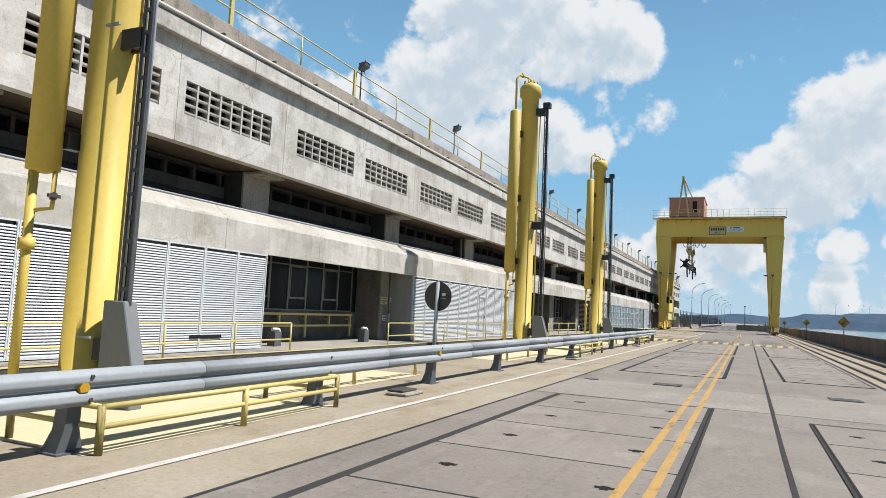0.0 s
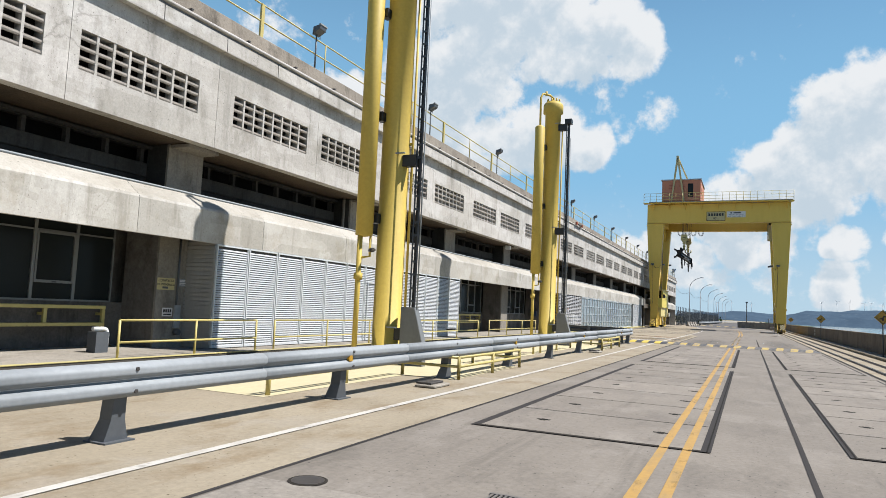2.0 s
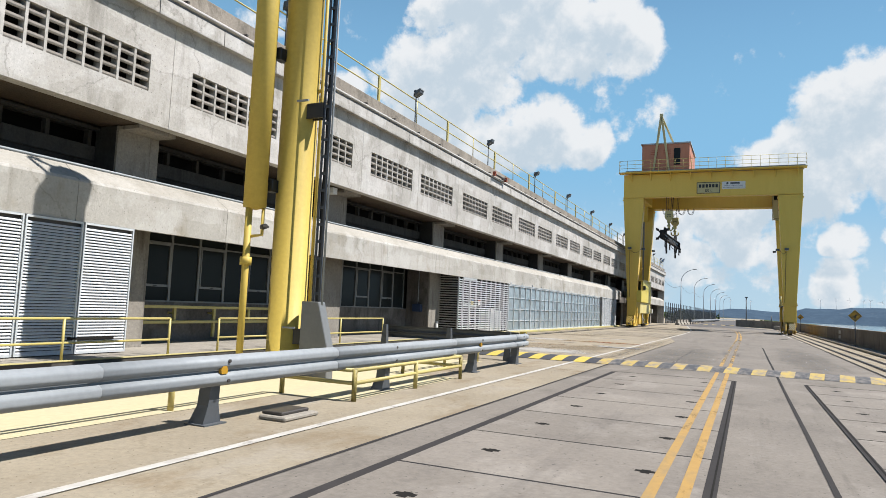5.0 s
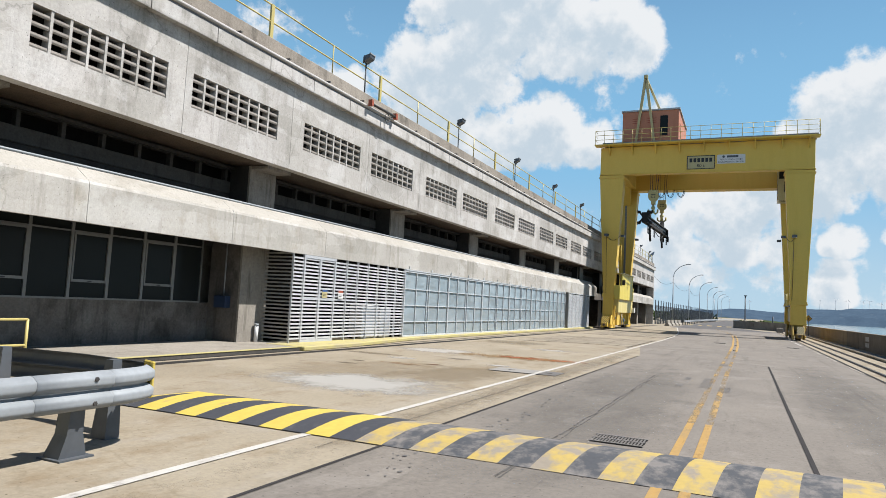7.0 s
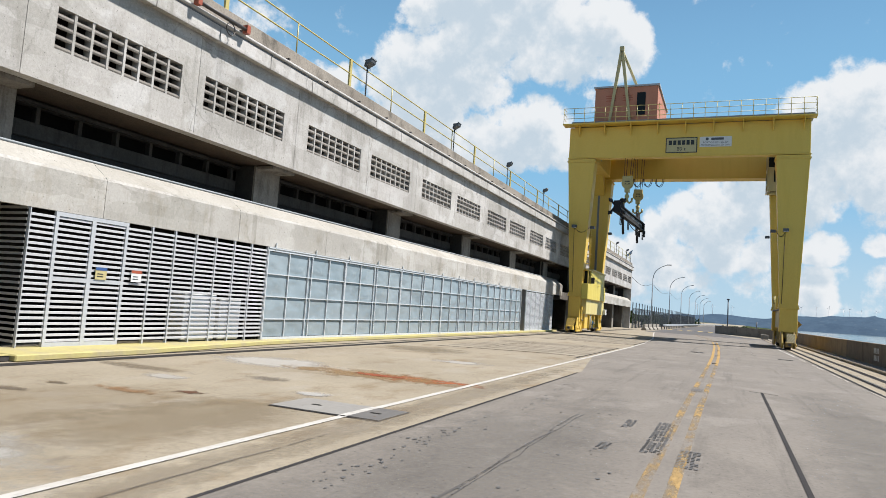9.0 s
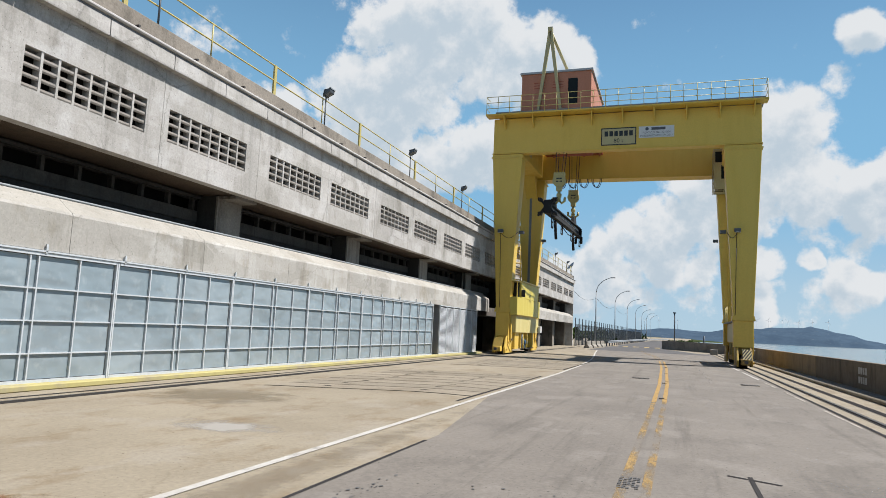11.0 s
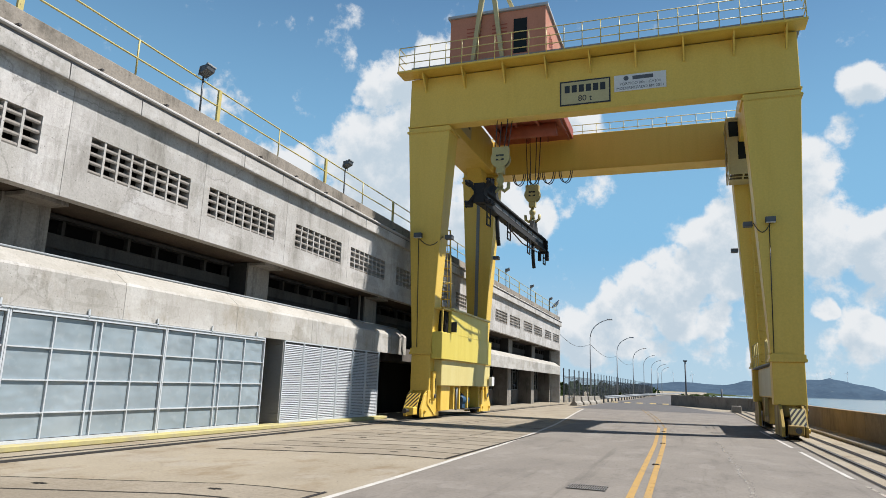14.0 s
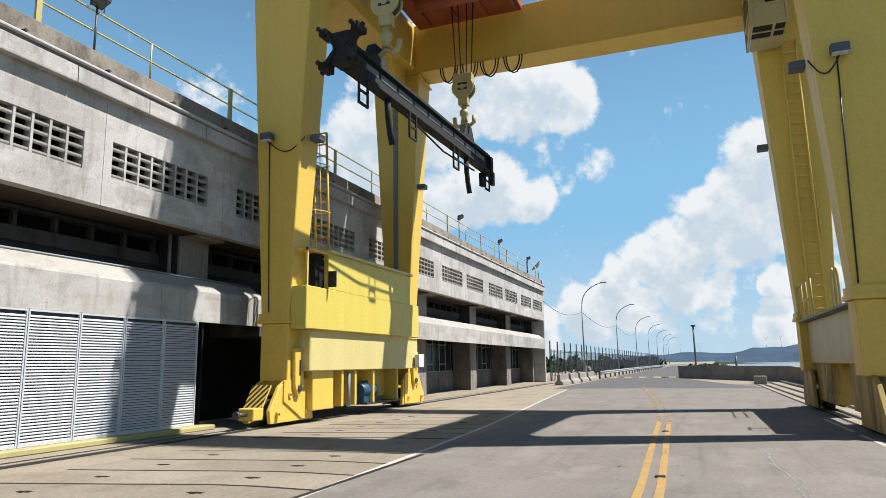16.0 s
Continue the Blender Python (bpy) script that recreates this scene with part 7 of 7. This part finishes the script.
def soft_mat(name, col, cx, cy, rx, ry, strength=0.9, scale=2.0, ragged=1.3):
    """A stain that fades out raggedly from its middle."""
    m, nt, b = material(name, 0.85, spec=0.2)
    b.inputs["Base Color"].default_value = (*alb(col), 1)
    g = nt.nodes.new("ShaderNodeNewGeometry")
    mp = nt.nodes.new("ShaderNodeMapping")
    mp.inputs["Location"].default_value = (-cx / rx, -cy / ry, 0)
    mp.inputs["Scale"].default_value = (1 / rx, 1 / ry, 0)
    nt.links.new(g.outputs["Position"], mp.inputs["Vector"])
    ln = nt.nodes.new("ShaderNodeVectorMath"); ln.operation = "LENGTH"
    nt.links.new(mp.outputs[0], ln.inputs[0])
    n = noise_node(nt, scale, 6.0, 0.7)
    sm = nt.nodes.new("ShaderNodeMath"); sm.operation = "MULTIPLY_ADD"; sm.inputs[1].default_value = ragged
    nt.links.new(n.outputs["Fac"], sm.inputs[0]); nt.links.new(ln.outputs["Value"], sm.inputs[2])
    mr = nt.nodes.new("ShaderNodeMapRange"); mr.interpolation_type = "SMOOTHSTEP"
    mr.inputs["From Min"].default_value, mr.inputs["From Max"].default_value = 0.35 + 0.5 * ragged, 0.9 + 0.5 * ragged
    mr.inputs["To Min"].default_value, mr.inputs["To Max"].default_value = strength, 0.0
    nt.links.new(sm.outputs[0], mr.inputs["Value"])
    nt.links.new(mr.outputs[0], b.inputs["Alpha"])
    return m


for level, (nm, col, cx, cy, rx, ry, st, sc, lab) in enumerate((
    ("rust_stain", (0.42, 0.13, 0.05), -5.5, 59.15, 1.6, 0.5, 0.85, 3.5, "red-brown rust stain on the concrete"),
    ("pale_patch", (0.56, 0.53, 0.48), -8.6, 59.2, 1.7, 1.2, 0.8, 0.9, "pale cement patch on the concrete"),
    ("pale_patch", (0.54, 0.51, 0.46), -6.2, 63.5, 0.9, 0.6, 0.8, 1.5, "pale cement patch on the concrete"),
    ("brown_stain", (0.30, 0.22, 0.13), -7.4, 53.0, 2.0, 3.0, 0.22, 0.8, "brown dirt stain on the concrete"),
    ("grey_stain", (0.16, 0.155, 0.15), -2.2, 52.5, 1.6, 9.0, 0.22, 0.9, "grey tyre-worn patch on the road"),
    ("grey_stain", (0.16, 0.155, 0.15), 1.6, 56.0, 1.2, 12.0, 0.2, 0.9, "grey tyre-worn patch on the road"),
    ("pale_patch", (0.53, 0.51, 0.47), -6.35, 50.8, 2.3, 1.5, 0.85, 1.4, "pale cement patch on the concrete"),
    ("rust_stain", (0.14, 0.07, 0.04), -6.76, 54.99, 0.26, 0.17, 0.95, 7.0, "red-brown rust stain on the concrete"),
    ("rust_stain", (0.36, 0.23, 0.11), -6.3, 59.0, 2.2, 0.8, 0.6, 2.2, "red-brown rust stain on the concrete"),
    ("pale_patch", (0.54, 0.51, 0.46), -8.13, 55.94, 0.5, 0.3, 0.7, 3.0, "pale cement patch on the concrete"),
    ("brown_stain", (0.20, 0.15, 0.10), -9.3, 56.5, 1.4, 0.35, 0.4, 3.0, "brown dirt stain on the concrete"),
    ("brown_stain", (0.26, 0.19, 0.11), -5.6, 53.6, 1.4, 2.6, 0.3, 1.6, "brown dirt stain on the concrete"),
    ("brown_stain", (0.16, 0.12, 0.08), -8.43, 54.34, 0.26, 0.12, 0.75, 5.0, "brown dirt stain on the concrete"),
    ("brown_stain", (0.18, 0.14, 0.10), -8.3, 53.65, 0.4, 0.16, 0.65, 5.0, "brown dirt stain on the concrete"),
    ("rust_stain", (0.34, 0.18, 0.08), -7.4, 54.56, 0.6, 0.2, 0.6, 4.0, "red-brown rust stain on the concrete"),
    ("brown_stain", (0.20, 0.17, 0.14), -7.0, 57.0, 0.5, 0.3, 0.5, 6.0, "brown dirt stain on the concrete"),
    ("pale_patch", (0.56, 0.54, 0.50), -5.6, 56.15, 0.35, 0.25, 0.8, 6.0, "pale cement patch on the concrete"),
    ("rust_stain", (0.36, 0.10, 0.05), -6.1, 59.05, 0.7, 0.25, 0.8, 4.0, "red-brown rust stain on the concrete"),
    ("brown_stain", (0.26, 0.21, 0.14), -8.6, 66.5, 1.8, 1.6, 0.4, 1.6, "brown dirt stain on the concrete"),
    ("brown_stain", (0.33, 0.27, 0.20), -3.95, 56.0, 0.42, 14.0, 0.35, 2.4, "brown dirt stain on the concrete"))):
    k = 1.22
    stain(nm, [(cx - rx * k, cy - ry * k), (cx + rx * k, cy - ry * k), (cx + rx * k, cy + ry * k), (cx - rx * k, cy + ry * k)], soft_mat(nm, col, cx, cy, rx, ry, st, sc, 2.6 if nm == "rust_stain" else 1.5), (0.0092 if cx > -3.4 else 0.0015) + 0.00045 * level, lab)


M_SKID = paint("tyre rubber marks", (0.13, 0.125, 0.12), (0.2, 0.19, 0.185), 0.8, amount=1.0, scale=3.0, streak=(1, 1, 1))


def drip_trail(pts_of, y0, y1, n, spread, seed):
    """Small flat oil drips scattered along a line on the road."""
    rnd = random.Random(seed)
    bm = B()
    for _ in range(n):
        y = rnd.uniform(y0, y1)
        x = pts_of(y) + rnd.gauss(0, spread)
        r = rnd.choice((0.008, 0.010, 0.013, 0.02))
        v = [bm.verts.new((x + r * (1 + rnd.uniform(-0.3, 0.3)) * math.cos(a), y + 1.5 * r * (1 + rnd.uniform(-0.3, 0.3)) * math.sin(a), 0.0124)) for a in [2 * math.pi * k / 7 for k in range(7)]]
        bm.faces.new(v)
    solid("oil_drips", bm, M_SKID, "scattered dark oil drips on the road", "drips", kind="stuff")


drip_trail(lambda y: -2.95 + 0.08 * math.sin(0.9 * y), 45.5, 62.0, 240, 0.09, 11)
drip_trail(lambda y: -1.9, 46.0, 62.0, 90, 0.45, 12)
drip_trail(lambda y: -2.0, 70.0, 94.0, 90, 0.9, 13)
M_OILCRACK = paint("oily road crack", (0.10, 0.092, 0.085), (0.16, 0.148, 0.135), 0.9, amount=0.9, scale=5.0, streak=(1, 1, 1), bare=(6.0, 0.48, 0.60, 0.0))
for x, w, seed in ((-2.12, 0.028, 2.0), (-2.07, 0.014, 5.0), (-3.93, 0.018, 7.0)):
    strip("dark_crack", wander(x, 46.2, 57.5 if x > -3 else 54.0, 0.05 if x > -3 else 0.03, 0.45, seed), w, 0.0121 if x > -3 else 0.0082, M_OILCRACK, "dark wandering crack along the lane", "crack")


def skid(x, y, n, L, rows):
    """Tyre tread marks: short dark bars in rows."""
    bm = B()
    for i in range(n):
        yy = y + L * i / n
        for s in range(rows):
            xx = x + 0.044 * s + random.uniform(-0.005, 0.005)
            if random.random() < 0.86:
                v = [bm.verts.new(p) for p in ((xx, yy, 0.0125), (xx + 0.035, yy, 0.0125), (xx + 0.035, yy + L / n * 0.6, 0.0125), (xx, yy + L / n * 0.6, 0.0125))]
                bm.faces.new(v)
    return solid("tyre_marks", bm, M_SKID, "dark tyre tread marks on the road", "marks", kind="stuff")


for x, y, n, L in ((-1.06, 55.4, 34, 2.3), (-1.50, 55.2, 7, 0.5), (-1.46, 56.9, 10, 0.7), (-0.68, 54.9, 12, 0.95), (-0.90, 62.5, 7, 0.6)):
    skid(x, y, n, L, 5 if x > -1.2 else 3)


# ---- notices on the first bay's column ----
def side_words(text, y, z, size, parent, x):
    ob = words(text, 0, 0, 0, size, M_BLACK, parent)
    ob.data.transform(pose(x, y, z, 0, 0, 90))
    return ob


t = thing("gate_notice", (-12.597, 23.22, 1.45), "cream lettered notice fixed to the dark column", "notice")
part("plate", box(B(), 0.0, 0.006, -0.26, 0.26, 0, 0.28), M_CREAM, t)
side_words("COMPORTA", 0, 0.19, 0.085, t, 0.008)
side_words("DE EMERGENCIA", 0, 0.105, 0.07, t, 0.008)
part("text_bar", box(B(), 0.006, 0.009, -0.10, 0.06, 0.03, 0.08), M_POST, t)
t = thing("number_plate", (-12.597, 23.32, 0.83), "small white plate with dark marks", "plate")
part("plate", box(B(), 0.0, 0.005, -0.15, 0.15, 0, 0.20), M_PLATE, t)
for i in range(4):
    part("mark", box(B(), 0.005, 0.008, -0.12 + 0.064 * i, -0.075 + 0.064 * i, 0.09, 0.17), M_BLACK, t)
part("mark", box(B(), 0.005, 0.008, -0.12, 0.12, 0.03, 0.06), M_BLACK, t)
t = thing("paper_notice", (-12.597, 23.75, 1.55), "faded pale paper notice on the wall", "notice")
part("sheet", box(B(), 0.0, 0.004, -0.14, 0.14, 0, 0.18), M_GALV, t)
for z in (0.03, 0.07, 0.11, 0.14):
    part("text_bar", box(B(), 0.004, 0.006, -0.11, 0.10, z, z + 0.018), M_PLATE, t)
t = thing("wall_conduit", (-12.59, 23.56, 0.1), "dark conduit with a pale junction cover on the column", "conduit")
part("pipe", tube(B(), (0.02, 0, 0.9), (0.02, 0, 2.6), 0.025, 8), M_POST, t)
part("cover", soften(box(B(), 0.0, 0.06, -0.06, 0.12, 0.45, 1.0), 0.01), M_GALV, t)
fx = B(); tube(fx, (0.03, 0.0, 0.36), (0.16, 0.0, 0.36), 0.07, 14)
part("socket", fx, M_POST, t)
t = thing("water_pipe", (-12.5, 55.61, 0.1), "short pale upright pipe beside the column", "pipe")
part("pipe", sweep(B(), [(0, 0, 0), (0, 0, 0.46)], 0.055, 12), M_PLATE, t)
part("cap", tube(B(), (0, 0, 0.44), (0, 0, 0.50), 0.065, 12), M_GALV, t)
